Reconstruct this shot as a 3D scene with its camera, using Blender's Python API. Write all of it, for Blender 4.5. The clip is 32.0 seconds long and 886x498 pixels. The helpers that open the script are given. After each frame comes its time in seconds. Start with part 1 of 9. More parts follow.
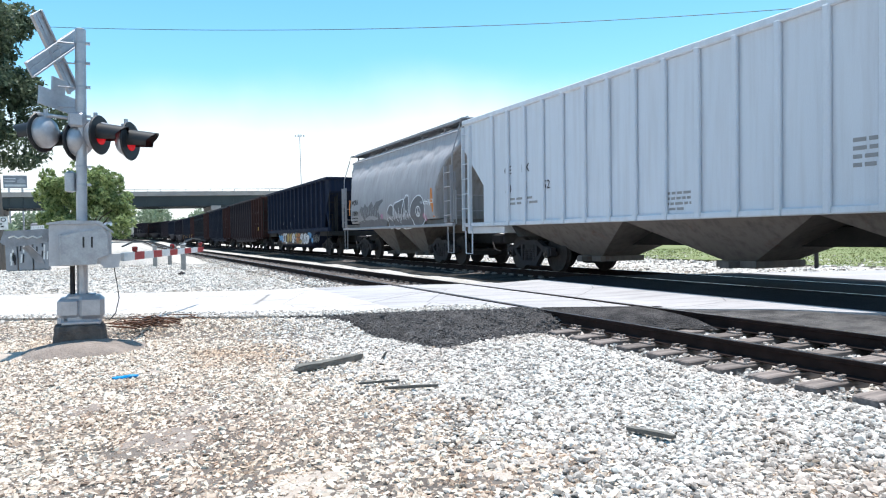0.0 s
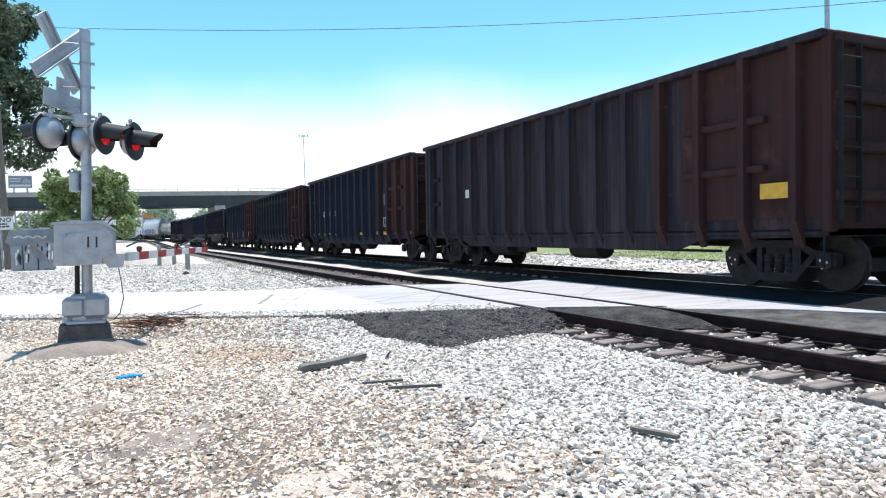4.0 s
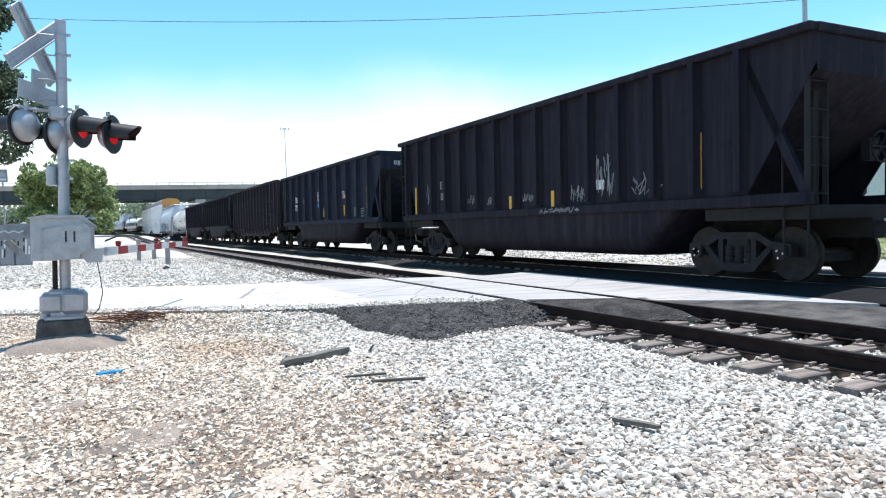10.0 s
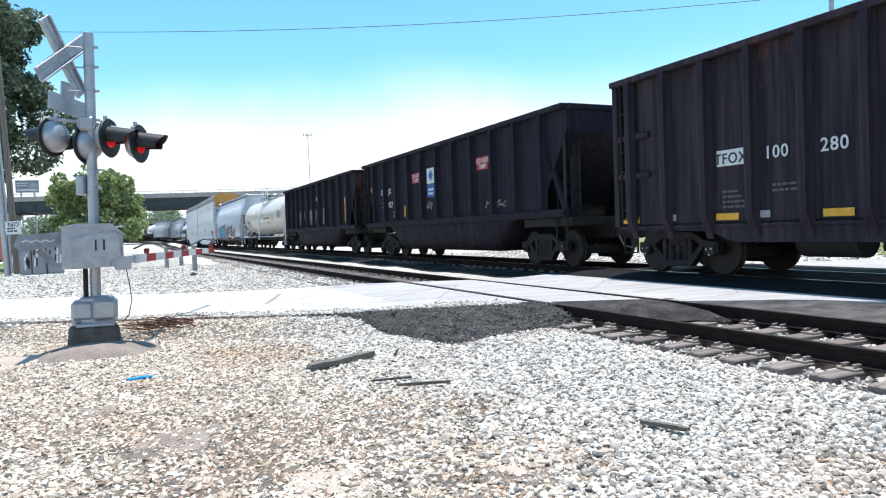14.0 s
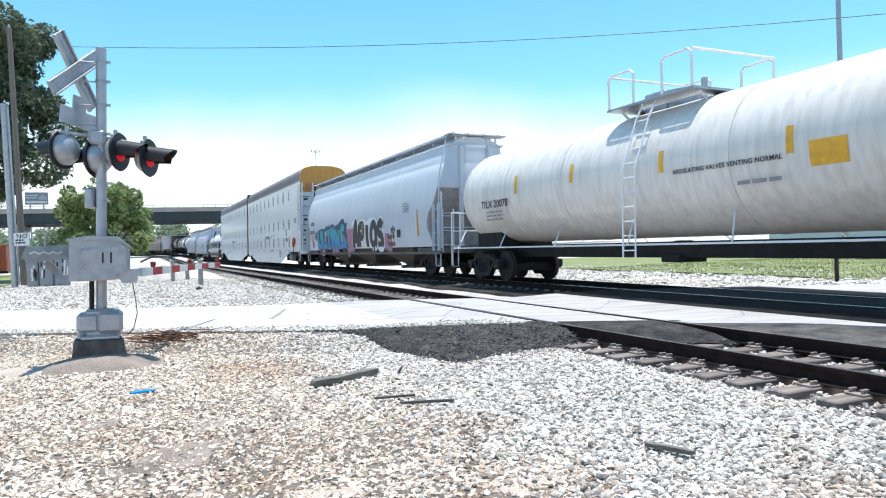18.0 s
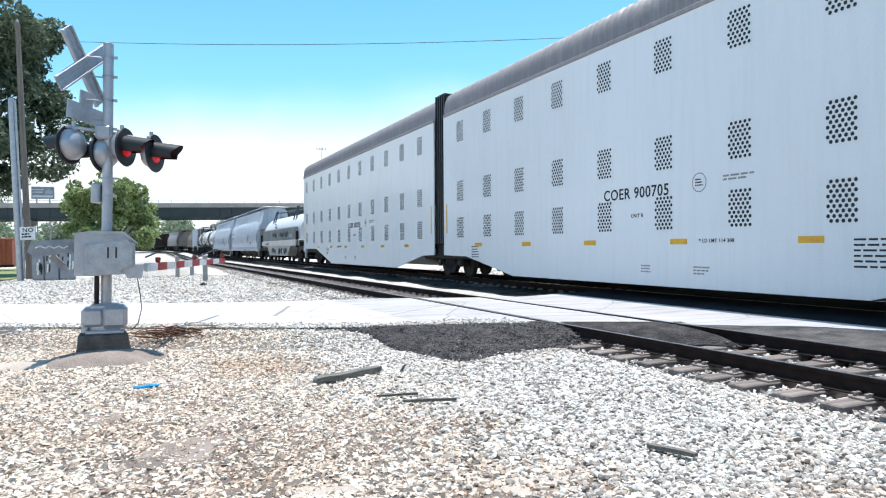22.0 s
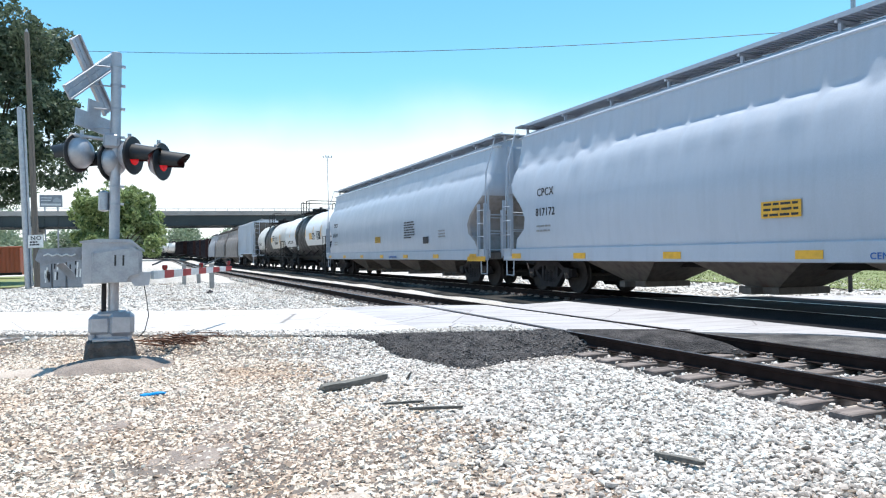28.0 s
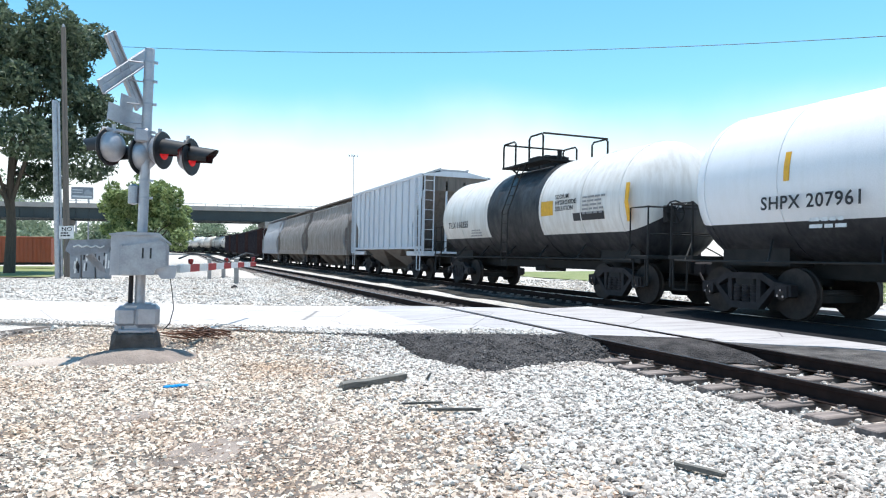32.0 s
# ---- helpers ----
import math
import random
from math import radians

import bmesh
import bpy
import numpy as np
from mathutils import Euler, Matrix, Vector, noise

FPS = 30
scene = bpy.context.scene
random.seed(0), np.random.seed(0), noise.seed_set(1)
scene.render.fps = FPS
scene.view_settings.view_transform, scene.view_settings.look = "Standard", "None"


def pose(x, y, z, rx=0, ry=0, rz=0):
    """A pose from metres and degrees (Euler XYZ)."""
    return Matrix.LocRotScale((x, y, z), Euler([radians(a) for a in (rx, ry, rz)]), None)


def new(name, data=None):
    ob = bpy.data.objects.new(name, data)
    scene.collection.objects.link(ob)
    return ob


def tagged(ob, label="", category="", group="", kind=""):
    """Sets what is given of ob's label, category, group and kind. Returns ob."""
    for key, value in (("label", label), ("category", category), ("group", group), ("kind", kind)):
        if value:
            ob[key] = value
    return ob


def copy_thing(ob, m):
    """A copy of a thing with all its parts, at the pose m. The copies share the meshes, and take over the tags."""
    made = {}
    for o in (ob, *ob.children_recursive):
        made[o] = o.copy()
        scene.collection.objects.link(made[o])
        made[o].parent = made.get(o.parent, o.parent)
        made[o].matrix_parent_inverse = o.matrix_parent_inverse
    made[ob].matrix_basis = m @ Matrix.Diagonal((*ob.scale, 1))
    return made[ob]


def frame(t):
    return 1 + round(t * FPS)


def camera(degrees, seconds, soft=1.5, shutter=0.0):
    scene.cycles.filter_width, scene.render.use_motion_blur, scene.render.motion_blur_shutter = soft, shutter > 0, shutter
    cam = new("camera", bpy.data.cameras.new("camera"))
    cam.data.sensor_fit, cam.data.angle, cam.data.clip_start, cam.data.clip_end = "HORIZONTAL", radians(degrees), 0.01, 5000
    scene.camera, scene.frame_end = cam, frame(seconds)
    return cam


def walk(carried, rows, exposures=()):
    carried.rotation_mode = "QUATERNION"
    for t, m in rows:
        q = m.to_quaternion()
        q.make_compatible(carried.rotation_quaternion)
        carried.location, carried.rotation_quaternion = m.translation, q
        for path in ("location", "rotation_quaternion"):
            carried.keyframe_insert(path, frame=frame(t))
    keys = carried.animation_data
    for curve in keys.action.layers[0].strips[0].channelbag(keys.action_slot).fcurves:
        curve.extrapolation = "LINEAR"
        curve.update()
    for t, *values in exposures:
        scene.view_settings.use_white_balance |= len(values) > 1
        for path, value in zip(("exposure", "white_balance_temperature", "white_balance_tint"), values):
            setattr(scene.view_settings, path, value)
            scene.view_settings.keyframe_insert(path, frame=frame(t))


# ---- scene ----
cam = camera(65.25, 32.0, soft=1.15)
EYE = (0.0, 0.0, 1.327)
# seconds, yaw, pitch, roll of the hand-held camera, which stands on one spot
PATH = [
    (0, -25.23, -1.6, 1.68),
    (0.5, -25.13, -1.73, 1.64),
    (1, -25.24, -1.51, 1.46),
    (1.5, -25.47, -1.6, 1.64),
    (2, -25.33, -1.45, 1.27),
    (2.5, -25.28, -1.62, 1.47),
    (3, -25.03, -1.61, 1.63),
    (3.5, -24.89, -1.66, 1.74),
    (5.5, -24.99, -1.29, 1.33),
    (6, -24.84, -1.44, 1.28),
    (6.5, -25.16, -1.71, 1.09),
    (7, -25.26, -1.39, 1.33),
    (7.5, -25.34, -1.95, 1.3),
    (8, -25.31, -2, 1.39),
    (8.5, -23.17, -1.46, 3.16),
    (9, -23.04, -2.15, 3.04),
    (9.5, -23.21, -2.26, 3.02),
    (10, -26.37, -2.22, 1.9),
    (10.5, -25.7, -1.24, 2.27),
    (11, -25.25, -1.05, 2.63),
    (11.5, -25.07, -0.94, 2.48),
    (12, -25.21, -1.53, 3.04),
    (12.5, -25.55, -1.93, 2.7),
    (13, -24.58, -2.08, 2.69),
    (13.5, -23.95, -1.65, 3.09),
    (14, -24.45, -1.88, 2.76),
    (14.5, -22.92, -1.26, 3.25),
    (15, -22.8, -1.21, 2.89),
    (15.5, -23.04, -1.04, 2.55),
    (17.5, -23.56, -0.51, 2.29),
    (18, -23.96, -0.38, 1.91),
    (18.5, -24.03, -0.18, 1.99),
    (19, -23.71, -0.83, 2.24),
    (19.5, -23.6, -0.96, 2.26),
    (20, -22.88, -0.91, 2.6),
    (20.5, -23.11, -0.98, 2.18),
    (21, -23.07, -0.62, 1.6),
    (21.5, -23.42, -0.69, 1.25),
    (22, -23.6, -0.47, 1.25),
    (22.5, -23.93, -0.13, 1.26),
    (23, -24.16, -0.48, 1.29),
    (23.5, -23.88, -0.33, 1.9),
    (24, -24.11, -0.44, 2.01),
    (24.5, -24.13, -0.4, 2.23),
    (26.5, -24.06, -0.42, 2.51),
    (27, -23.9, -0.15, 2.95),
    (27.5, -23.67, 0.13, 2.29),
    (28, -23.11, 0.16, 1.31),
    (28.5, -23.1, -0.2, 0.72),
    (29, -22.7, -0.16, 0.77),
    (29.5, -22.47, -0.22, 0.48),
    (30, -22.37, 0.17, 0.51),
    (30.5, -21.63, 0.22, 0.19),
    (31, -21.92, 0.32, 0.27),
    (31.5, -21.36, 0.37, -0.11),
    (32, -21.21, 0.29, -0.25),
]
walk(cam, [(t, pose(*EYE, 90 + p, r, y)) for t, y, p, r in PATH], [(0, 0.43, 6160, 5), (32, 0.43, 6160, 5)])

# ---- light: high sun from beyond the train, so its near side lies in shade ----
SUN = Vector((0.11, 0.06, 1.0)).normalized()
world = bpy.data.worlds.new("sky")
scene.world = world
world.use_nodes = True
wn = world.node_tree
sky = wn.nodes.new("ShaderNodeTexSky")
sky.sky_type = "NISHITA"
sky.sun_disc = False
sky.sun_elevation = math.asin(SUN.z)
sky.sun_rotation = math.atan2(SUN.x, SUN.y)
sky.dust_density = 0.35
sky.ozone_density = 2.2
# deeper blue overhead, a bank of thin white cloud along the horizon
deep = wn.nodes.new("ShaderNodeHueSaturation")
deep.inputs["Hue"].default_value, deep.inputs["Saturation"].default_value, deep.inputs["Value"].default_value = 0.48, 1.2, 1.12
wn.links.new(sky.outputs[0], deep.inputs["Color"])
where = wn.nodes.new("ShaderNodeTexCoord")
split = wn.nodes.new("ShaderNodeSeparateXYZ")
wn.links.new(where.outputs["Generated"], split.inputs[0])
wisps = wn.nodes.new("ShaderNodeTexNoise")
wisps.inputs["Scale"].default_value, wisps.inputs["Detail"].default_value = 2.6, 6
wn.links.new(where.outputs["Generated"], wisps.inputs["Vector"])
height = wn.nodes.new("ShaderNodeMath")
height.operation = "MULTIPLY_ADD"
height.inputs[1].default_value = -0.14
wn.links.new(wisps.outputs["Fac"], height.inputs[0])
wn.links.new(split.outputs["Z"], height.inputs[2])
bank = wn.nodes.new("ShaderNodeMapRange")
bank.interpolation_type = "SMOOTHSTEP"
bank.inputs["From Min"].default_value, bank.inputs["From Max"].default_value = 0.03, 0.17
bank.inputs["To Min"].default_value, bank.inputs["To Max"].default_value = 0.92, 0.0
wn.links.new(height.outputs[0], bank.inputs["Value"])
cloud = wn.nodes.new("ShaderNodeMix")
cloud.data_type = "RGBA"
cloud.inputs[7].default_value = (6.4, 6.3, 6.2, 1)
wn.links.new(bank.outputs[0], cloud.inputs[0])
wn.links.new(deep.outputs[0], cloud.inputs[6])
wn.links.new(cloud.outputs[2], wn.nodes["Background"].inputs[0])
wn.nodes["Background"].inputs[1].default_value = 0.15
sun_lamp = bpy.data.lights.new("sun", "SUN")
sun_lamp.energy, sun_lamp.angle, sun_lamp.color = 5.0, radians(0.53), (1.0, 0.91, 0.84)
sun = new("sun", sun_lamp)
sun.matrix_world = Matrix.Translation((0, 0, 60)) @ SUN.to_track_quat("Z", "Y").to_matrix().to_4x4()


# ---- materials ----
MATS = {}


def nodes_of(name):
    m = bpy.data.materials.new(name)
    m.use_nodes = True
    t = m.node_tree
    return m, t, t.nodes["Principled BSDF"]


def ramp(t, src, a, b, ca=(0, 0, 0, 1), cb=(1, 1, 1, 1)):
    r = t.nodes.new("ShaderNodeValToRGB")
    e = r.color_ramp.elements
    e[0].position, e[1].position, e[0].color, e[1].color = a, b, ca, cb
    t.links.new(src, r.inputs[0])
    return r.outputs[0]


def mixc(t, fac, a, b, how="MIX"):
    n = t.nodes.new("ShaderNodeMix")
    n.data_type, n.blend_type = "RGBA", how
    for sock, v in ((n.inputs[0], fac), (n.inputs[6], a), (n.inputs[7], b)):
        if isinstance(v, bpy.types.NodeSocket):
            t.links.new(v, sock)
        else:
            sock.default_value = v if not isinstance(v, tuple) else (*v[:3], 1)
    return n.outputs[2]


def noise_at(t, scale, detail=4, stretch=(1, 1, 1), rough=0.6, space="Object"):
    c = t.nodes.new("ShaderNodeTexCoord")
    mp = t.nodes.new("ShaderNodeMapping")
    mp.inputs["Scale"].default_value = stretch
    n = t.nodes.new("ShaderNodeTexNoise")
    n.inputs["Scale"].default_value, n.inputs["Detail"].default_value, n.inputs["Roughness"].default_value = scale, detail, rough
    t.links.new(c.outputs[space], mp.inputs[0])
    t.links.new(mp.outputs[0], n.inputs["Vector"])
    return n.outputs["Fac"]


def bumped(t, p, src, strength, distance=0.02):
    b = t.nodes.new("ShaderNodeBump")
    b.inputs["Strength"].default_value, b.inputs["Distance"].default_value = strength, distance
    t.links.new(src, b.inputs["Height"])
    t.links.new(b.outputs[0], p.inputs["Normal"])


def surface(name, c1, c2, scale=3.0, rough=0.7, metal=0.0, fine=40.0, bump=0.2, depth=0.01, stretch=(1, 1, 1), vary=0.0, lo=0.35, hi=0.65):
    """Two-scale variation between two colours, with fine relief."""
    m, t, p = nodes_of(name)
    big, small = noise_at(t, scale, 5, stretch), noise_at(t, fine, 3)
    col = mixc(t, ramp(t, big, lo, hi), c1, c2)
    col = mixc(t, 0.35, col, ramp(t, small, 0.3, 0.7, (0.55, 0.55, 0.55, 1), (1, 1, 1, 1)), "MULTIPLY")
    if vary:
        info = t.nodes.new("ShaderNodeObjectInfo")
        col = mixc(t, 1.0, col, ramp(t, info.outputs["Random"], 0, 1, (1 - vary,) * 3 + (1,), (1, 1, 1, 1)), "MULTIPLY")
    t.links.new(col, p.inputs["Base Color"])
    p.inputs["Roughness"].default_value, p.inputs["Metallic"].default_value = rough, metal
    bumped(t, p, small, bump, depth)
    MATS[name] = m
    return m


def car_paint(name, base, dirt, rust=(0.12, 0.045, 0.02), dirt_lo=0.45, dirt_hi=0.75, rust_lo=0.62, rust_hi=0.72, rough=0.5, streak=0.18, gloss=0.4, coat=0.0):
    """Weathered paint of a freight car: vertical dirt streaks, rust spots."""
    m, t, p = nodes_of(name)
    st = noise_at(t, 2.2, 6, (3, 3, streak))
    spots = noise_at(t, 1.6, 8, (1, 1, 0.7), 0.72)
    grain = noise_at(t, 60, 2)
    col = mixc(t, ramp(t, st, dirt_lo, dirt_hi), base, dirt)
    col = mixc(t, ramp(t, spots, rust_lo, rust_hi), col, rust)
    col = mixc(t, 0.25, col, ramp(t, grain, 0.3, 0.7, (0.6, 0.6, 0.6, 1), (1, 1, 1, 1)), "MULTIPLY")
    t.links.new(col, p.inputs["Base Color"])
    t.links.new(ramp(t, spots, 0.4, 0.7, (rough,) * 3 + (1,), (0.9,) * 3 + (1,)), p.inputs["Roughness"])
    p.inputs["Specular IOR Level"].default_value = gloss
    p.inputs["Coat Weight"].default_value, p.inputs["Coat Roughness"].default_value, p.inputs["Coat IOR"].default_value = coat, 0.12, 1.7
    bumped(t, p, noise_at(t, 5, 4), 0.12, 0.02)
    MATS[name] = m
    return m


def plain(name, c, rough=0.5, metal=0.0, glow=0.0):
    m, t, p = nodes_of(name)
    col = mixc(t, ramp(t, noise_at(t, 8, 4), 0.3, 0.75), c, tuple(v * 0.72 for v in c))
    t.links.new(col, p.inputs["Base Color"])
    p.inputs["Roughness"].default_value, p.inputs["Metallic"].default_value = rough, metal
    if glow:
        p.inputs["Emission Color"].default_value = (*c, 1)
        p.inputs["Emission Strength"].default_value = glow
    MATS[name] = m
    return m


car_paint("black_paint", (0.015, 0.019, 0.034), (0.037, 0.041, 0.054), rust_lo=0.66, rust_hi=0.8, rough=0.65, gloss=0.15)
car_paint("peeling_black", (0.013, 0.014, 0.019), (0.032, 0.033, 0.037), (0.036, 0.041, 0.052), rust_lo=0.5, rust_hi=0.54, rough=0.65, gloss=0.15)
car_paint("brown_paint", (0.024, 0.021, 0.029), (0.056, 0.042, 0.047), (0.13, 0.055, 0.044), dirt_lo=0.42, dirt_hi=0.66, rust_lo=0.6, rust_hi=0.76, rough=0.65, gloss=0.15)
car_paint("maroon_black_paint", (0.015, 0.0135, 0.022), (0.034, 0.029, 0.036), (0.07, 0.035, 0.03), rust_lo=0.62, rust_hi=0.8, rough=0.65, gloss=0.15)
car_paint("blue_black_paint", (0.011, 0.018, 0.042), (0.024, 0.029, 0.042), rust_lo=0.68, rust_hi=0.85, rough=0.65, gloss=0.15)
car_paint("rust_panel", (0.06, 0.028, 0.024), (0.036, 0.019, 0.02), (0.095, 0.05, 0.038), dirt_lo=0.35, rust_lo=0.55, rust_hi=0.7, rough=0.75, gloss=0.15)
car_paint("grey_hopper_paint", (0.35, 0.34, 0.355), (0.28, 0.268, 0.27), rust_lo=0.74, rust_hi=0.9)
car_paint("pale_grey_paint", (0.63, 0.655, 0.7), (0.56, 0.57, 0.6), rust_lo=0.76, rust_hi=0.95)
car_paint("bluish_grey_paint", (0.43, 0.465, 0.53), (0.4, 0.43, 0.49), rust_lo=0.8, rust_hi=0.98, rough=0.45, coat=0.2)
car_paint("pale_blue_paint", (0.54, 0.575, 0.63), (0.49, 0.525, 0.575), rust_lo=0.8, rust_hi=0.98, rough=0.45, coat=0.2)
car_paint("white_paint", (0.8, 0.8, 0.81), (0.76, 0.76, 0.76), rust_lo=0.8, rust_hi=0.98, coat=0.3)
car_paint("white_tank_paint", (0.74, 0.71, 0.67), (0.54, 0.49, 0.43), rust_lo=0.78, rust_hi=0.98, dirt_lo=0.4, dirt_hi=0.85, coat=0.3)
car_paint("black_tank_paint", (0.02, 0.021, 0.026), (0.05, 0.05, 0.05), rust_lo=0.75, rust_hi=0.95, rough=0.4)
# grime of bays and slopes; also colours one sill as a shadow line
car_paint("dark_hopper_grime", (0.16, 0.14, 0.125), (0.09, 0.08, 0.072), rust_lo=0.6, rust_hi=0.8, rough=0.8)
car_paint("brown_hopper_paint", (0.2, 0.16, 0.14), (0.38, 0.35, 0.32), rust_lo=0.66, rust_hi=0.85)
car_paint("coil_side_paint", (0.42, 0.41, 0.4), (0.26, 0.245, 0.235), rust_lo=0.6, rust_hi=0.8)
car_paint("coil_car_paint", (0.2, 0.21, 0.21), (0.15, 0.15, 0.145), rust_lo=0.6, rust_hi=0.8)
car_paint("rack_roof_paint", (0.27, 0.25, 0.26), (0.34, 0.32, 0.32), rust_lo=0.8, rust_hi=0.95)
car_paint("yellow_end_paint", (0.55, 0.28, 0.07), (0.4, 0.2, 0.06), rust_lo=0.62, rust_hi=0.8)
# hopper ends: grime and the recess's shade in one colour
car_paint("end_grime_and_shade", (0.3, 0.28, 0.275), (0.2, 0.18, 0.17), rust_lo=0.62, rust_hi=0.85, rough=0.8)
car_paint("bare_steel_sheet", (0.46, 0.46, 0.47), (0.36, 0.34, 0.32), rust_lo=0.6, rust_hi=0.85, rough=0.6)
surface("underframe_black", (0.008, 0.008, 0.008), (0.018, 0.016, 0.015), 4, 0.85, 0.0)
surface("truck_steel", (0.012, 0.0105, 0.012), (0.028, 0.023, 0.025), 6, 0.8, 0.1)
surface("wheel_steel", (0.02, 0.016, 0.015), (0.045, 0.034, 0.03), 8, 0.7, 0.2)
surface("tread_steel", (0.35, 0.35, 0.36), (0.25, 0.24, 0.24), 10, 0.25, 1.0)
surface("galvanized", (0.42, 0.44, 0.47), (0.34, 0.35, 0.38), 6, 0.4, 0.7, bump=0.05)
surface("board_grating", (0.34, 0.34, 0.36), (0.26, 0.26, 0.27), 6, 0.6, 0.0, bump=0.1)
surface("signal_aluminium", (0.5, 0.5, 0.52), (0.4, 0.4, 0.43), 5, 0.45, 0.55, bump=0.06)
surface("concrete", (0.15, 0.125, 0.11), (0.075, 0.062, 0.055), 3, 0.95, fine=18, bump=0.9, depth=0.04)
surface("rail_steel", (0.034, 0.022, 0.02), (0.018, 0.012, 0.011), 5, 0.75, 0.2)
surface("rail_head", (0.4, 0.4, 0.42), (0.3, 0.29, 0.29), 12, 0.3, 1.0, bump=0.05)
surface("tie_wood", (0.33, 0.275, 0.245), (0.13, 0.105, 0.095), 2, 0.85, fine=18, stretch=(0.6, 9, 9), bump=0.5, vary=0.4)
surface("tie_plate_rust", (0.42, 0.36, 0.325), (0.24, 0.185, 0.16), 9, 0.75, 0.3)
surface("weathered_wood", (0.2, 0.19, 0.165), (0.1, 0.09, 0.08), 3, 0.9, fine=25, stretch=(1, 8, 8), bump=0.6)
surface("pole_wood", (0.2, 0.17, 0.14), (0.13, 0.11, 0.095), 3, 0.9, fine=25, stretch=(9, 9, 0.5), bump=0.4)
surface("asphalt_patch", (0.05, 0.047, 0.048), (0.13, 0.12, 0.118), 3.5, 0.95, fine=28, bump=1.0, depth=0.09)
surface("worn_asphalt", (0.055, 0.053, 0.055), (0.17, 0.16, 0.155), 2.2, 0.95, fine=24, bump=1.0, depth=0.05)
# near-black paving: the train's shade is put into the colour
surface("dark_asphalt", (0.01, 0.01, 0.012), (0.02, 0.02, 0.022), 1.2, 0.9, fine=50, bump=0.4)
# ballast colour lowered to hold the shade under the train
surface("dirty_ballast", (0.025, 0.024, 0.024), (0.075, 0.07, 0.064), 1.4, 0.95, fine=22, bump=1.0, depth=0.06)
surface("dark_earth", (0.34, 0.28, 0.24), (0.22, 0.18, 0.155), 2.5, 0.95, fine=30, bump=0.8, depth=0.03)
surface("dry_earth", (0.54, 0.46, 0.39), (0.4, 0.33, 0.28), 1.6, 0.95, fine=30, bump=0.6, depth=0.03)
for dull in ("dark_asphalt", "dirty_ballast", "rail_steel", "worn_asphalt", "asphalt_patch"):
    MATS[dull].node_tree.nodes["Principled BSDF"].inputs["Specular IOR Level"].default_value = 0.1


def pavement(name, c1, c2, dirt, lo=0.5, hi=0.72):
    """Worn concrete: blotches, tyre-dirt streaks drawn out along the road, fine cracks and grain."""
    m, t, p = nodes_of(name)
    c = t.nodes.new("ShaderNodeTexCoord")
    turn = t.nodes.new("ShaderNodeMapping")
    turn.inputs["Rotation"].default_value = (0, 0, radians(34.6))
    t.links.new(c.outputs["Object"], turn.inputs[0])
    thin = t.nodes.new("ShaderNodeMapping")
    thin.inputs["Scale"].default_value = (0.35, 2.6, 1)
    t.links.new(turn.outputs[0], thin.inputs[0])
    streak = t.nodes.new("ShaderNodeTexNoise")
    streak.inputs["Scale"].default_value, streak.inputs["Detail"].default_value, streak.inputs["Roughness"].default_value = 1.3, 7, 0.66
    t.links.new(thin.outputs[0], streak.inputs["Vector"])
    crack = t.nodes.new("ShaderNodeTexVoronoi")
    crack.feature = "DISTANCE_TO_EDGE"
    crack.inputs["Scale"].default_value = 0.45
    t.links.new(turn.outputs[0], crack.inputs["Vector"])
    grain = noise_at(t, 45, 3)
    col = mixc(t, ramp(t, noise_at(t, 0.7, 5), 0.35, 0.65), c1, c2)
    col = mixc(t, ramp(t, streak.outputs["Fac"], lo, hi), col, dirt)
    col = mixc(t, ramp(t, crack.outputs["Distance"], 0.0, 0.006, (1, 1, 1, 1), (0, 0, 0, 1)), col, tuple(v * 0.55 for v in dirt))
    col = mixc(t, 0.35, col, ramp(t, grain, 0.3, 0.7, (0.6, 0.59, 0.58, 1), (1, 1, 1, 1)), "MULTIPLY")
    t.links.new(col, p.inputs["Base Color"])
    p.inputs["Roughness"].default_value = 0.88
    bumped(t, p, grain, 0.25, 0.01)
    MATS[name] = m


pavement("road_concrete", (0.54, 0.505, 0.49), (0.6, 0.565, 0.545), (0.3, 0.275, 0.26))
pavement("road_panel", (0.4, 0.38, 0.385), (0.48, 0.46, 0.46), (0.29, 0.275, 0.275), 0.48, 0.72)
surface("track_ballast", (0.17, 0.15, 0.14), (0.3, 0.275, 0.25), 1.6, 0.95, fine=18, bump=1.0, depth=0.06)
# dark colour paints the shade seen in gaps between the stones
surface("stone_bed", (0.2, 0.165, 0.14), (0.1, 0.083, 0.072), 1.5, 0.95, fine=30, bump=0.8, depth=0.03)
surface("ballast_ground", (0.66, 0.61, 0.56), (0.5, 0.46, 0.41), 1.2, 0.95, fine=26, bump=1.0, depth=0.05)
surface("grass", (0.16, 0.2, 0.06), (0.25, 0.26, 0.11), 0.8, 0.9, fine=40, bump=0.8)
surface("bark", (0.1, 0.08, 0.06), (0.06, 0.05, 0.04), 4, 0.9, fine=20, stretch=(5, 5, 0.6), bump=0.7)
surface("bridge_steel", (0.016, 0.03, 0.036), (0.026, 0.043, 0.05), 0.3, 0.6, fine=4, bump=0.05)
surface("bridge_concrete", (0.36, 0.35, 0.33), (0.27, 0.26, 0.25), 0.4, 0.9, fine=5, bump=0.2)
plain("lettering_white", (0.75, 0.75, 0.73), 0.6)
plain("lettering_black", (0.02, 0.02, 0.025), 0.6)
plain("yellow_reflector", (0.8, 0.42, 0.02), 0.35)
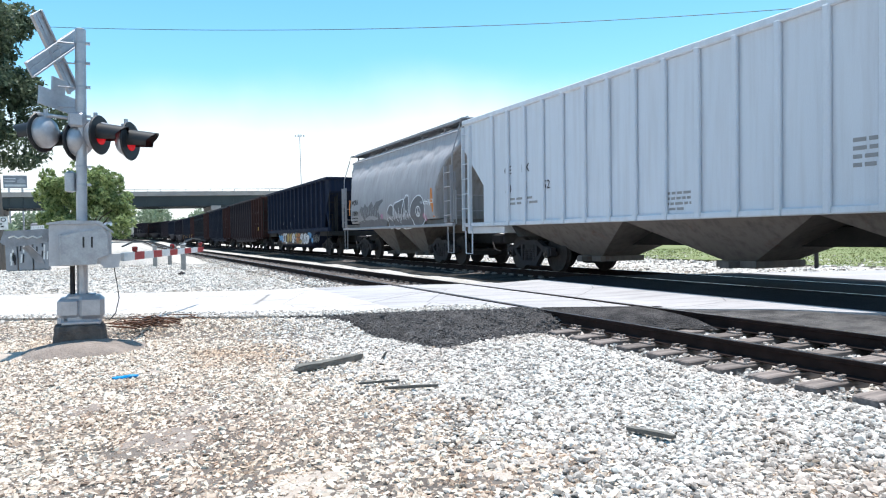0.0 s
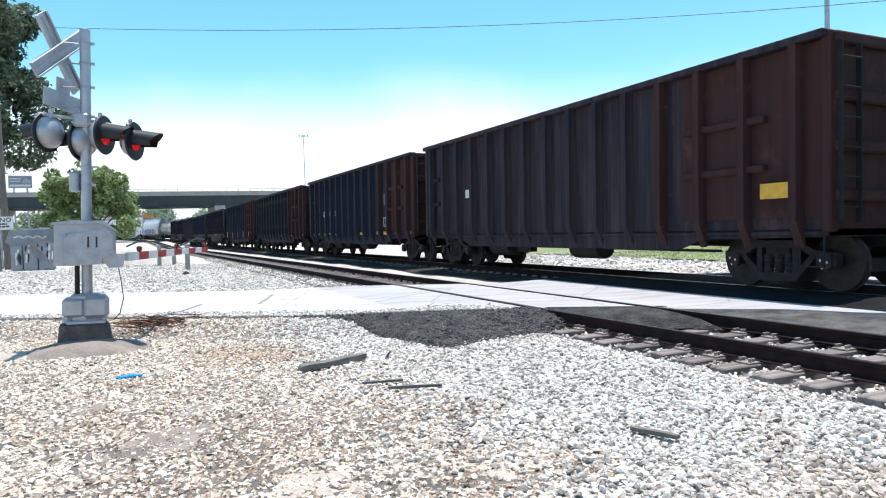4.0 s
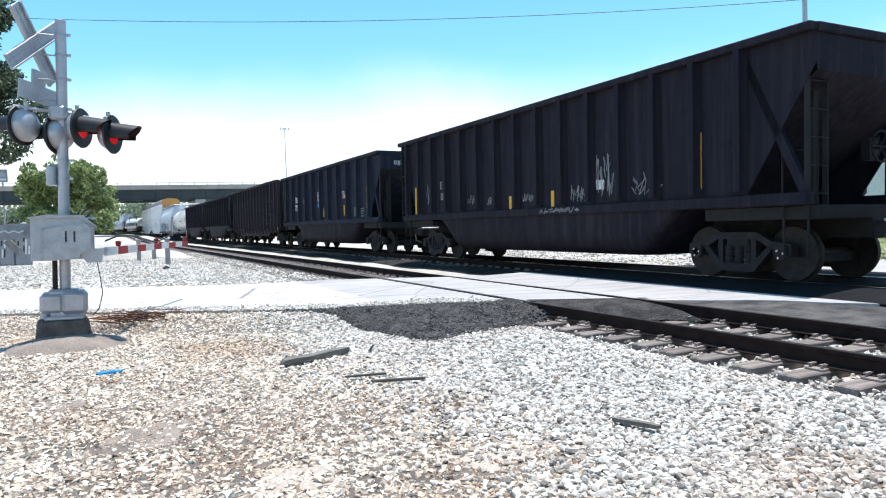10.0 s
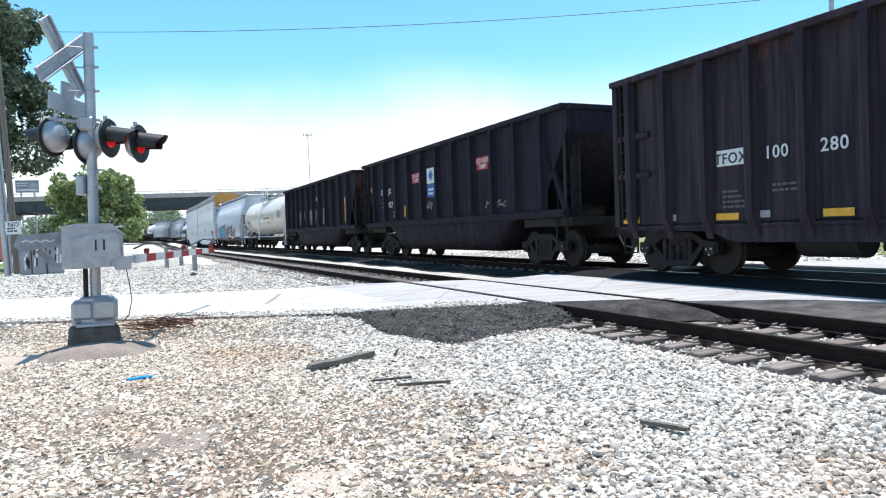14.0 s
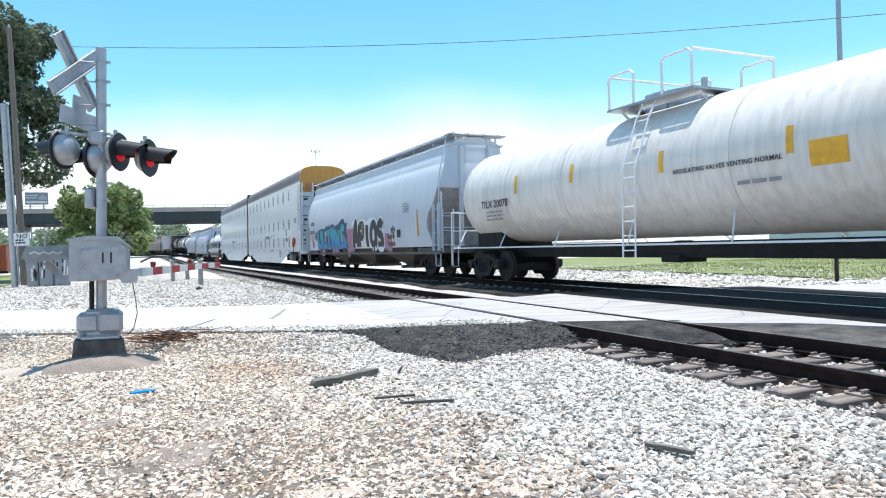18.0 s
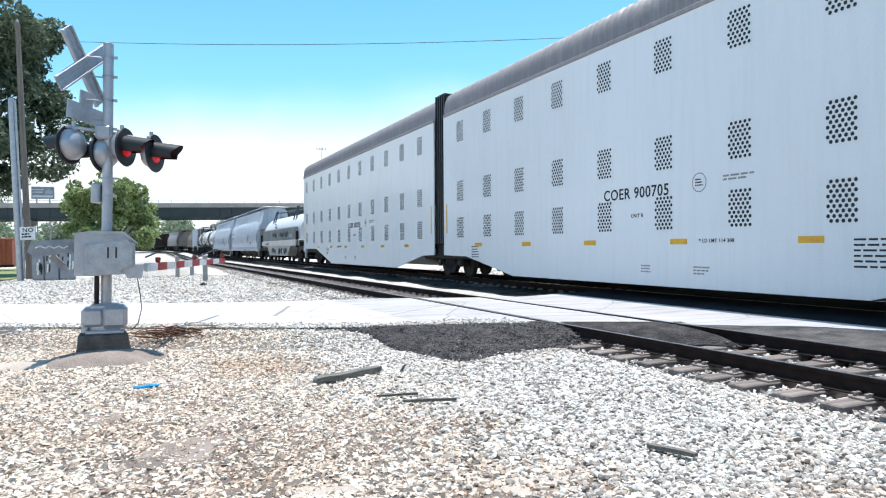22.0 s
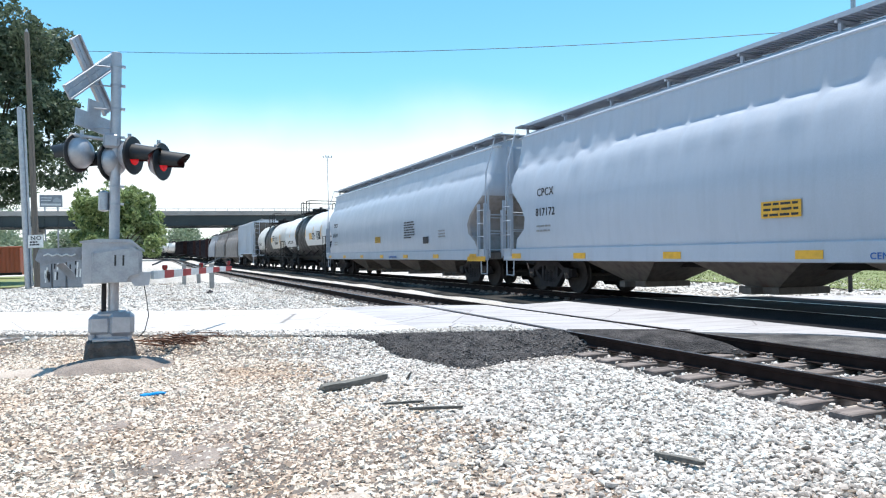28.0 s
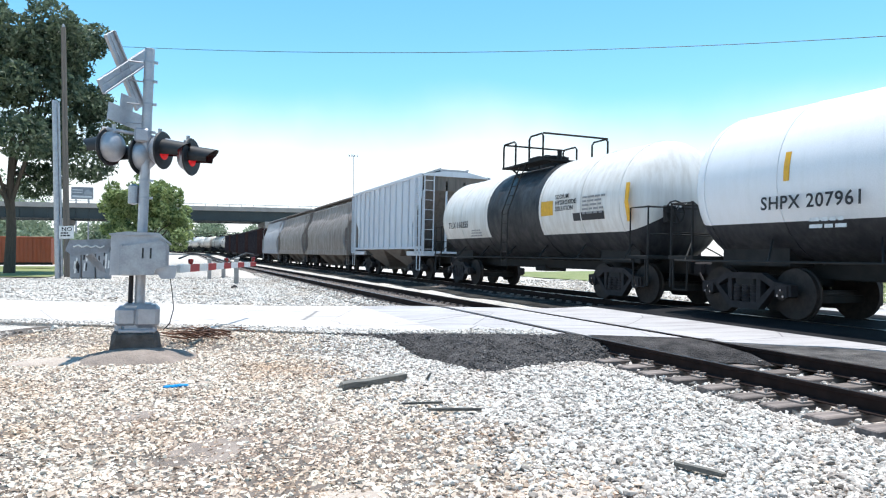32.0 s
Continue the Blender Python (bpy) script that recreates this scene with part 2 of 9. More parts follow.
plain("orange_cloth", (0.62, 0.12, 0.045), 0.7)
plain("red_paint", (0.4, 0.05, 0.05), 0.45)
plain("spray_pale_grey", (0.36, 0.35, 0.36), 0.55)
plain("spray_dark_grey", (0.13, 0.125, 0.135), 0.55)
plain("spray_blue", (0.02, 0.24, 0.6), 0.5)
plain("spray_navy", (0.012, 0.05, 0.14), 0.5)
plain("spray_teal", (0.03, 0.36, 0.48), 0.5)
plain("spray_pink", (0.42, 0.2, 0.3), 0.55)
plain("spray_black", (0.012, 0.014, 0.03), 0.5)
plain("spray_white", (0.8, 0.8, 0.82), 0.55)
plain("faded_lettering", (0.1, 0.1, 0.105), 0.6)
plain("spray_grey", (0.3, 0.29, 0.29), 0.55)
plain("spray_orange", (0.65, 0.2, 0.02), 0.5)
plain("spray_yellow", (0.55, 0.36, 0.08), 0.5)
plain("spray_maroon", (0.06, 0.02, 0.015), 0.5)
plain("sign_blue", (0.02, 0.12, 0.42), 0.4)
plain("sign_light_blue", (0.05, 0.3, 0.62), 0.4)
plain("sign_red", (0.42, 0.02, 0.025), 0.45)
plain("signal_black", (0.012, 0.012, 0.014), 0.5)
plain("red_lens", (0.62, 0.012, 0.016), 0.2, 0.0, 0.3)
plain("red_lamp_unlit", (0.22, 0.01, 0.01), 0.25)
plain("cable_black", (0.02, 0.02, 0.02), 0.6)


# ---- geometry ----
class Build:
    """Collects simple solids and makes one mesh of them."""

    def __init__(self):
        self.v, self.f, self.k = [], [], []

    def add(self, verts, faces, k=0):
        n = len(self.v)
        self.v += [tuple(p) for p in verts]
        self.f += [tuple(i + n for i in f) for f in faces]
        self.k += [k] * len(faces)
        return self

    def box(self, x0, x1, y0, y1, z0, z1, k=0, taper=0.0):
        t = taper
        vs = [(x0, y0, z0), (x1, y0, z0), (x1, y1, z0), (x0, y1, z0), (x0 + t, y0 + t, z1), (x1 - t, y0 + t, z1), (x1 - t, y1 - t, z1), (x0 + t, y1 - t, z1)]
        return self.add(vs, [(3, 2, 1, 0), (4, 5, 6, 7), (0, 1, 5, 4), (1, 2, 6, 5), (2, 3, 7, 6), (3, 0, 4, 7)], k)

    def cbox(self, x0, x1, y0, y1, z0, z1, c=0.01, k=0):
        """A box with chamfered edges."""
        vs, fs = [], []
        P = lambda a, b, d: (a, b, d)
        xs, ys, zs = ((x0, x0 + c, x1 - c, x1), (y0, y0 + c, y1 - c, y1), (z0, z0 + c, z1 - c, z1))
        ring = lambda z, i: [(xs[i], ys[1], z), (xs[1], ys[i], z), (xs[2], ys[i], z), (xs[3 - i], ys[1], z), (xs[3 - i], ys[2], z), (xs[2], ys[3 - i], z), (xs[1], ys[3 - i], z), (xs[i], ys[2], z)]
        a = [(xs[1], ys[1], z0), (xs[2], ys[1], z0), (xs[2], ys[2], z0), (xs[1], ys[2], z0)]
        b, d = ring(zs[1], 0), ring(zs[2], 0)
        e = [(xs[1], ys[1], z1), (xs[2], ys[1], z1), (xs[2], ys[2], z1), (xs[1], ys[2], z1)]
        vs = a + b + d + e
        fs = [(3, 2, 1, 0), (20, 21, 22, 23)]
        fs += [(4 + i, 4 + (i + 1) % 8, 12 + (i + 1) % 8, 12 + i) for i in range(8)]
        for q in range(4):
            i, j = (2 * q, 2 * q + 1)
            fs.append((q, 4 + j, 4 + i))
            fs.append((q, (q + 1) % 4, 4 + (j + 1) % 8, 4 + j))
            fs.append((20 + q, 12 + i, 12 + j))
            fs.append((20 + q, 12 + j, 12 + (j + 1) % 8, 20 + (q + 1) % 4))
        return self.add(vs, fs, k)

    def prism(self, outline, axis, a, b, k=0):
        """Extrudes a closed outline of (u, v) along the axis 'x', 'y' or 'z'."""
        put = {"x": lambda u, v, w: (w, u, v), "y": lambda u, v, w: (u, w, v), "z": lambda u, v, w: (u, v, w)}[axis]
        n = len(outline)
        vs = [put(u, v, a) for u, v in outline] + [put(u, v, b) for u, v in outline]
        fs = [tuple(range(n - 1, -1, -1)), tuple(range(n, 2 * n))] + [(i, (i + 1) % n, n + (i + 1) % n, n + i) for i in range(n)]
        return self.add(vs, fs, k)

    def tube(self, pts, r, seg=8, k=0, r1=None, closed=True):
        """A round bar along a line of points."""
        pts = [Vector(p) for p in pts]
        rings, up = [], None
        for i, p in enumerate(pts):
            d = (pts[min(i + 1, len(pts) - 1)] - pts[max(i - 1, 0)]).normalized()
            if up is None or abs(up.dot(d)) > 0.95:
                up = Vector((0, 0, 1)) if abs(d.z) < 0.9 else Vector((1, 0, 0))
            s = d.cross(up).normalized()
            u = s.cross(d)
            rr = r if r1 is None else r + (r1 - r) * i / (len(pts) - 1)
            rings.append([p + (s * math.cos(6.2832 * j / seg) + u * math.sin(6.2832 * j / seg)) * rr for j in range(seg)])
        vs = [q for ring in rings for q in ring]
        fs = [(i * seg + j, i * seg + (j + 1) % seg, (i + 1) * seg + (j + 1) % seg, (i + 1) * seg + j) for i in range(len(pts) - 1) for j in range(seg)]
        if closed:
            fs += [tuple(range(seg - 1, -1, -1)), tuple(len(vs) - seg + j for j in range(seg))]
        return self.add(vs, fs, k)

    def lathe(self, prof, axis="x", seg=20, at=(0, 0, 0), k=0, closed=True):
        """Turns a profile of (along, radius) round an axis."""
        rings = []
        for a, r in prof:
            for j in range(seg):
                c, s = r * math.cos(6.2832 * j / seg), r * math.sin(6.2832 * j / seg)
                p = {"x": (a, c, s), "y": (c, a, s), "z": (c, s, a)}[axis]
                rings.append((p[0] + at[0], p[1] + at[1], p[2] + at[2]))
        n = len(prof)
        fs = [(i * seg + j, i * seg + (j + 1) % seg, (i + 1) * seg + (j + 1) % seg, (i + 1) * seg + j) for i in range(n - 1) for j in range(seg)]
        if closed:
            fs += [tuple(range(seg - 1, -1, -1)), tuple((n - 1) * seg + j for j in range(seg))]
        return self.add(rings, fs, k)

    def moved(self, m):
        self.v = [tuple(m @ Vector(p)) for p in self.v]
        return self

    def mesh(self, name, mats, smooth=None):
        me = bpy.data.meshes.new(name)
        me.from_pydata(self.v, [], self.f)
        for m in mats if isinstance(mats, (list, tuple)) else [mats]:
            me.materials.append(MATS[m] if isinstance(m, str) else m)
        if any(self.k):
            me.polygons.foreach_set("material_index", self.k)
        bm = bmesh.new()
        bm.from_mesh(me)
        bmesh.ops.recalc_face_normals(bm, faces=bm.faces)
        bm.to_mesh(me)
        bm.free()
        if smooth:
            me.polygons.foreach_set("use_smooth", [True] * len(me.polygons))
            me.set_sharp_from_angle(angle=radians(smooth))
        me.update()
        return me


def part(name, b, mats, parent=None, label="", smooth=None, at=None):
    """Links a Build, or a mesh that is there already, as one object under a thing or a part."""
    me = b.mesh(name, mats, smooth) if isinstance(b, Build) else b
    ob = new(name, me)
    if parent is not None:
        ob.parent = parent
    if at is not None:
        ob.matrix_basis = at if isinstance(at, Matrix) else Matrix.Translation(at)
    if label:
        ob["label"] = label
    return ob


def thing(name, label, category, m=None, group="", kind=""):
    ob = new(name)
    if m is not None:
        ob.matrix_basis = m
    return tagged(ob, label, category, group, kind)


LETTERS = {}


def letter_mesh(body, size, width=1.0):
    key = (body, size, width)
    if key not in LETTERS:
        cu = bpy.data.curves.new("lettering", "FONT")
        cu.body, cu.size, cu.extrude, cu.resolution_u = body, size, 0.002, 3
        cu.space_character, cu.offset = 1.1, size * 0.014
        ob = new("lettering", cu)
        bpy.context.view_layer.update()
        me = bpy.data.meshes.new_from_object(ob)
        me.transform(Matrix.Diagonal((width, 1, 1, 1)))
        bpy.data.objects.remove(ob)
        LETTERS[key] = me
    return LETTERS[key]


SIDE = Matrix(((0, 0, -1, 0), (-1, 0, 0, 0), (0, 1, 0, 0), (0, 0, 0, 1)))
FRONT = Matrix(((1, 0, 0, 0), (0, 0, -1, 0), (0, 1, 0, 0), (0, 0, 0, 1)))


def lettering(body, size, parent, x, y, z, mat="lettering_white", turn=SIDE, label="", width=1.0):
    """Writing on the near side (or on the front end) of a car, starting at y and reading towards the front."""
    base = letter_mesh(body, size, width)
    key = (body, size, width, mat)
    if key not in LETTERS:
        me = base.copy()
        me.materials.clear()
        me.materials.append(MATS[mat])
        LETTERS[key] = me
    ob = part("lettering", LETTERS[key], None, parent, label)
    ob.matrix_basis = Matrix.Translation((x, y, z)) @ turn
    return ob


# ---- ground, road and tracks ----
TRACK_X, RAIL_Z = 11.124, 0.14          # the train's track, along +y
NEAR_X, NEAR_LEAN = 6.963, 0.006        # the empty track, almost parallel
GAUGE = 0.7525


def swing(y):
    """How far both tracks have curved away to the left at y."""
    d = max(0.0, y - 150.0)
    return d * d / 490.0 if d < 120 else 29.39 + 0.4898 * (d - 120)


def heading(y):
    return math.degrees(math.atan(min(120.0, max(0.0, y - 150.0)) / 245.0))


def climb(y):
    """The gentle grade under the overpass."""
    return 1.3 * smooth01(95, 225, y)


def near_x(y):
    return NEAR_X - NEAR_LEAN * y - swing(y)


def train_x(y):
    return TRACK_X - swing(y)


def road_near(x):
    return 13.9 - 0.69 * x


def road_far(x):
    return 20.1 - 0.66 * x


def smooth01(a, b, v):
    v = min(1.0, max(0.0, (v - a) / (b - a)))
    return v * v * (3 - 2 * v)


def ground_z(x, y):
    """Height of the gravel: low before the camera, banked up to the ties and the road."""
    x += swing(y)
    z = -0.33 + climb(y) + 0.05 * noise.noise((x * 0.35, y * 0.35, 3)) + 0.025 * noise.noise((x * 1.3, y * 1.3, 7))
    z += 0.1 * smooth01(3.6, 5.0, x) - 0.06 * smooth01(5.2, 5.8, x) # shoulder of the ballast
    z += 0.2 * smooth01(8.0, 9.4, x) * (1 - smooth01(13.5, 16, x))  # bed of the train's track
    z += 0.1 * smooth01(12.5, 15, x)
    d = (y - road_near(x)) * 0.82
    e = (y - road_far(x)) * 0.83
    if d > -1.2 and e < 1.5:
        road = road_z(x)
        w = smooth01(-1.2, -0.15, d) * (1 - smooth01(0.1, 1.5, e))
        z = z + (road - 0.06 - z) * w
    if e > 0:
        z += 0.2 * smooth01(0, 6, e) * (1 - smooth01(2.6, 4.6, x))
    return z


def road_z(x):
    return -0.09 + 0.085 * smooth01(2.5, 6.0, x) + 0.14 * smooth01(8.0, 10.2, x)


def sheet(name, mat, xs, ys, zf, label, smooth=60):
    b = Build()
    vs = [(x, y, zf(x, y)) for y in ys for x in xs]
    n = len(xs)
    fs = [(j * n + i, j * n + i + 1, (j + 1) * n + i + 1, (j + 1) * n + i) for j in range(len(ys) - 1) for i in range(n - 1)]
    b.add(vs, fs)
    ob = part(name, b, mat, smooth=smooth)
    return tagged(ob, label, name.split("_")[0], kind="structure")


def steps(a, b, near, grow):
    """Coordinates from a to b, fine around 0 to near, coarser outwards."""
    out, v, s = [], 0.0, grow
    while v < b:
        out.append(v)
        v += s if v < near else s * (1 + (v - near) * 0.12)
    neg, v = [], -grow
    while v > a:
        neg.append(v)
        v -= grow * (1 + (-v) * 0.12)
    return [a] + neg[::-1] + out + [b]


sheet("ground", "ballast_ground", steps(-2500, 2500, 16, 0.3), steps(-2500, 3500, 26, 0.3), ground_z, "pale crushed-stone ground around the railway crossing")


def road_strip(name, mat, x0, x1, label, lift=0.0, grow=0.0):
    b = Build()
    n = max(2, int((x1 - x0) / 0.4))
    vs, m = [], 5
    for i in range(n + 1):
        x = x0 + (x1 - x0) * i / n
        a, c = road_near(x) - grow, road_far(x) + grow
        for j in range(m):
            vs.append((x, a + (c - a) * j / (m - 1), road_z(x) + lift))
        vs.append((x, c + 0.02, road_z(x) - 0.2))
        vs.append((x, a - 0.02, road_z(x) - 0.2))
    w = m + 2
    fs = [(i * w + j, (i + 1) * w + j, (i + 1) * w + (j + 1) % w, i * w + (j + 1) % w) for i in range(n) for j in range(w)]
    b.add(vs, fs)
    return tagged(part(name, b, mat, smooth=40), label, "road", kind="structure")


road = road_strip("road", "road_concrete", -60, 4.4, "sun-bleached pale concrete road leading to the crossing")


def rail_profile():
    return [(-0.07, -0.18), (0.07, -0.18), (0.07, -0.168), (0.012, -0.145), (0.01, -0.05), (0.036, -0.04), (0.036, -0.004), (0.03, 0.0), (-0.03, 0.0), (-0.036, -0.004), (-0.036, -0.04), (-0.01, -0.05), (-0.012, -0.145), (-0.07, -0.168)]


def railway(name, label, xf, z, ties, y0, y1, lean=0.0):
    """A track: two rails on ties with tie plates and spikes."""
    t = thing(name, label, "railroad track", kind="structure")
    for s in (-GAUGE, GAUGE):
        b = Build()
        prof = rail_profile()
        n = len(prof)
        ys = [y0, 0.0, 40.0, 95.0] + [115.0 + 9 * i for i in range(18)] + [280.0, y1]
        b.add([(xf(y) + s + u, y, z + v + climb(y)) for y in ys for u, v in prof], [])
        for i in range(len(ys) - 1):
            for j in range(n):
                b.f.append((i * n + j, i * n + (j + 1) % n, (i + 1) * n + (j + 1) % n, (i + 1) * n + j))
                b.k.append(1 if j == 7 else 0)
        part("rail", b, ["rail_steel", "rail_head"], t)
    tie = Build().cbox(-1.3, 1.3, -0.115, 0.115, -0.2, 0, 0.012).mesh("tie", "tie_wood")
    pl = Build().cbox(-0.19, 0.19, -0.095, 0.095, 0.0, 0.022, 0.004)
    for u in (-0.15, -0.1, 0.1, 0.15):
        for w in (-0.06, 0.06):
            pl.box(u - 0.011, u + 0.011, w - 0.011, w + 0.011, 0.02, 0.05)
            pl.box(u - 0.018, u + 0.018, w - 0.018, w + 0.018, 0.045, 0.06)
    plate = pl.mesh("tie_plate", "tie_plate_rust")
    rnd = random.Random(4)
    for y in ties:
        o = part("tie", tie, None, t, at=pose(xf(y) + rnd.uniform(-0.05, 0.05), y, z - 0.2, 0, 0, rnd.uniform(-1.5, 1.5)))
        for s in (-GAUGE, GAUGE):
            part("tie_plate", plate, None, o, at=(s, 0, 0.001))
    return t


def on_road(x, y, m=0.0):
    return road_near(x) - m < y < road_far(x) + m


railway("railway_empty", "empty railway track with brown rails on weathered ties", near_x, 0.0,
        [2.27 + 0.508 * i for i in range(13)] + [16.4 + 0.508 * i for i in range(110)], -60, 640)
railway("railway_train", "railway track carrying the freight train, in the train's shade", train_x, RAIL_Z,
        [2.0 + 0.5 * i for i in range(9)] + [14.2 + 0.5 * i for i in range(110)], -120, 640)


def crossing_panels():
    """Concrete panels beside and between the rails, with flangeway gaps."""
    spans = [("crossing_panel", 4.4, near_x(10) - GAUGE - 0.07), ("crossing_panel", near_x(10) - GAUGE + 0.1, near_x(10) + GAUGE - 0.1),
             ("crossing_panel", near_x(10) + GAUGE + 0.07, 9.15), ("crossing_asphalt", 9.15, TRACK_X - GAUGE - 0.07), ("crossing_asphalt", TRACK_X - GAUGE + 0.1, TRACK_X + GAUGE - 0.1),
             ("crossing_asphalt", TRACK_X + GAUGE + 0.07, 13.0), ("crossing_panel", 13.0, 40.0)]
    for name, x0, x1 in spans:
        # spans at the train's rails carry the train's shade in their colour
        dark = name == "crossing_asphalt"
        o = road_strip(name, "dark_asphalt" if dark else "road_panel", x0, x1, "crossing surface at the train's rails, the train's shade put into its dark colour" if dark else "grey concrete crossing surface between the rails", lift=-0.006)
        o["category"] = "crossing panel"


crossing_panels()
# the concrete's worn tongue towards the camera, the asphalt beside it, and the strip at the train's rails coloured dark
# as the train's shade
tongue = Build()
vs_ = []
for x_, y_ in ((7.78, 8.25), (8.03, 8.03), (8.3, 7.65), (8.61, 7.25), (8.82, 6.72), (8.95, 6.15), (9.15, 5.6)):
    vs_ += [(x_, road_near(x_) + 0.025, road_z(x_) - 0.006), (x_, y_, road_z(x_) - 0.006), (x_, y_, road_z(x_) - 0.2)]
tongue.add(vs_, [(i * 3 + j, (i + 1) * 3 + j, (i + 1) * 3 + j + 1, i * 3 + j + 1) for i in range(6) for j in range(2)])
tagged(part("crossing_panel", tongue, "road_panel"), "pale concrete tongue beside the train's track", "crossing panel", kind="structure")
shade_strip = Build()
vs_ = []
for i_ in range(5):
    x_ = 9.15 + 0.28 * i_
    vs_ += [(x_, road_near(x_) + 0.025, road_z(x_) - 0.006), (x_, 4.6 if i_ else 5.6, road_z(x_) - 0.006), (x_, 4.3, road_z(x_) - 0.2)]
shade_strip.add(vs_, [(i * 3 + j, (i + 1) * 3 + j, (i + 1) * 3 + j + 1, i * 3 + j + 1) for i in range(4) for j in range(2)])
tagged(part("crossing_asphalt", shade_strip, "dark_asphalt"), "near-black strip beside the train's rails, coloured as the train's shade", "crossing panel", kind="structure")
apron = Build()
edge_n = [(7.66, 4.9), (8.27, 5.0), (8.7, 5.1), (9.0, 5.2), (9.3, 5.3)]
vs_ = []
for x_, y_ in edge_n:
    vs_ += [(x_, road_near(x_) + 0.03, road_z(x_) - 0.018), (x_, (road_near(x_) + y_) / 2, road_z(x_) - 0.022), (x_, y_, road_z(x_) - 0.05), (x_, y_ - 0.15, road_z(x_) - 0.25)]
apron.add(vs_, [(i * 4 + j, (i + 1) * 4 + j, (i + 1) * 4 + j + 1, i * 4 + j + 1) for i in range(4) for j in range(3)])
tagged(part("asphalt_apron", apron, "worn_asphalt", smooth=40), "worn grey asphalt strip beside the empty track", "asphalt", kind="structure")
# beds: the train's has its shade painted in, the empty track's is plain
for ya, yb, xa_, mat_, lab_ in ((-60.0, None, 9.25, "dirty_ballast", "ballast under the train's track, coloured dark as the train's shade"), (None, 300.0, 9.0, "dirty_ballast", "ballast under the train's track, coloured dark as the train's shade"), (None, 300.0, 5.6, "track_ballast", "brown-grey ballast under the empty track")):
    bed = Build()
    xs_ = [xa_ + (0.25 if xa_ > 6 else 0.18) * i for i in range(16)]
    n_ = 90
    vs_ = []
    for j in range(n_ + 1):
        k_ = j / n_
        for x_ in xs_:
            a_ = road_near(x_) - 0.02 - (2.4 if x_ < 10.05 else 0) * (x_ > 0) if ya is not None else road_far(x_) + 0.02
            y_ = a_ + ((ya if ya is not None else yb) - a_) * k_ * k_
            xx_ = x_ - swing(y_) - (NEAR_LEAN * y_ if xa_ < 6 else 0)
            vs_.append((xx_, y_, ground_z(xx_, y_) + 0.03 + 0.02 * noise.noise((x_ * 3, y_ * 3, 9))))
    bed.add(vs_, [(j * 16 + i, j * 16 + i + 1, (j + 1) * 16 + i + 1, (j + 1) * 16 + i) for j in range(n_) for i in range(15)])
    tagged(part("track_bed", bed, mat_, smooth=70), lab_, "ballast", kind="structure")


# ---- freight cars: parts that all of them share ----
R_WHEEL = 0.457


def truck_meshes():
    ws = Build()
    ws.tube([(-1.05, 0, 0), (1.05, 0, 0)], 0.075, 10)
    for s in (-1, 1):
        prof = [(s * 0.82, 0.09), (s * 0.82, 0.36), (s * 0.815, 0.455), (s * 0.735, 0.457), (s * 0.72, 0.482), (s * 0.69, 0.482), (s * 0.69, 0.37), (s * 0.72, 0.16), (s * 0.7, 0.09)]
        ws.lathe(prof, "x", 28, k=0)
        ws.lathe([(s * 1.05, 0.11), (s * 1.14, 0.11), (s * 1.15, 0.08)], "x", 12)
        for a in range(3):
            c, d = 0.07 * math.cos(a * 2.094), 0.07 * math.sin(a * 2.094)
            ws.box(min(s * 1.14, s * 1.165), max(s * 1.14, s * 1.165), c - 0.018, c + 0.018, d - 0.018, d + 0.018, 1)
    wheelset = ws.mesh("wheelset", ["wheel_steel", "tread_steel"], 40)
    sf = Build()
    a, b = 0.96, 1.12
    sf.prism([(-1.08, 0.42), (-1.08, 0.62), (-0.72, 0.66), (-0.42, 0.82), (0.42, 0.82), (0.72, 0.66), (1.08, 0.62), (1.08, 0.42), (0.98, 0.42), (0.98, 0.54), (0.7, 0.54), (0.4, 0.7), (-0.4, 0.7), (-0.7, 0.54), (-0.98, 0.54), (-0.98, 0.42)], "x", a, b)
    sf.prism([(-0.74, 0.56), (-0.64, 0.58), (-0.3, 0.27), (0.3, 0.27), (0.64, 0.58), (0.74, 0.56), (0.36, 0.14), (-0.36, 0.14)], "x", a, b)
    for s in (-1, 1):
        sf.prism([(s * 0.3, 0.2), (s * 0.4, 0.2), (s * 0.4, 0.76), (s * 0.3, 0.76)], "x", a + 0.01, b - 0.01)
        sf.prism([(s * 0.76, 0.4), (s * 1.02, 0.4), (s * 1.02, 0.6), (s * 0.76, 0.6)], "x", a + 0.02, b + 0.03)
    side_frame = sf.mesh("side_frame", "truck_steel")
    sp = Build()
    for y in (-0.2, 0.0, 0.2):
        sp.tube([(1.04, y, 0.27), (1.04, y, 0.6)], 0.075, 10)
        for i in range(5):
            sp.lathe([(0.29 + i * 0.062, 0.07), (0.3 + i * 0.062, 0.09), (0.32 + i * 0.062, 0.09), (0.33 + i * 0.062, 0.07)], "z", 10, (1.04, y, 0))
    springs = sp.mesh("spring_nest", "truck_steel")
    bo = Build().cbox(-1.1, 1.1, -0.24, 0.24, 0.56, 0.78, 0.03).lathe([(0.76, 0.34), (0.86, 0.34)], "z", 16)
    bo.box(-0.8, 0.8, -1.05, -0.98, 0.3, 0.44).box(-0.8, 0.8, 0.98, 1.05, 0.3, 0.44)
    bolster = bo.mesh("truck", "underframe_black")
    return wheelset, side_frame, springs, bolster


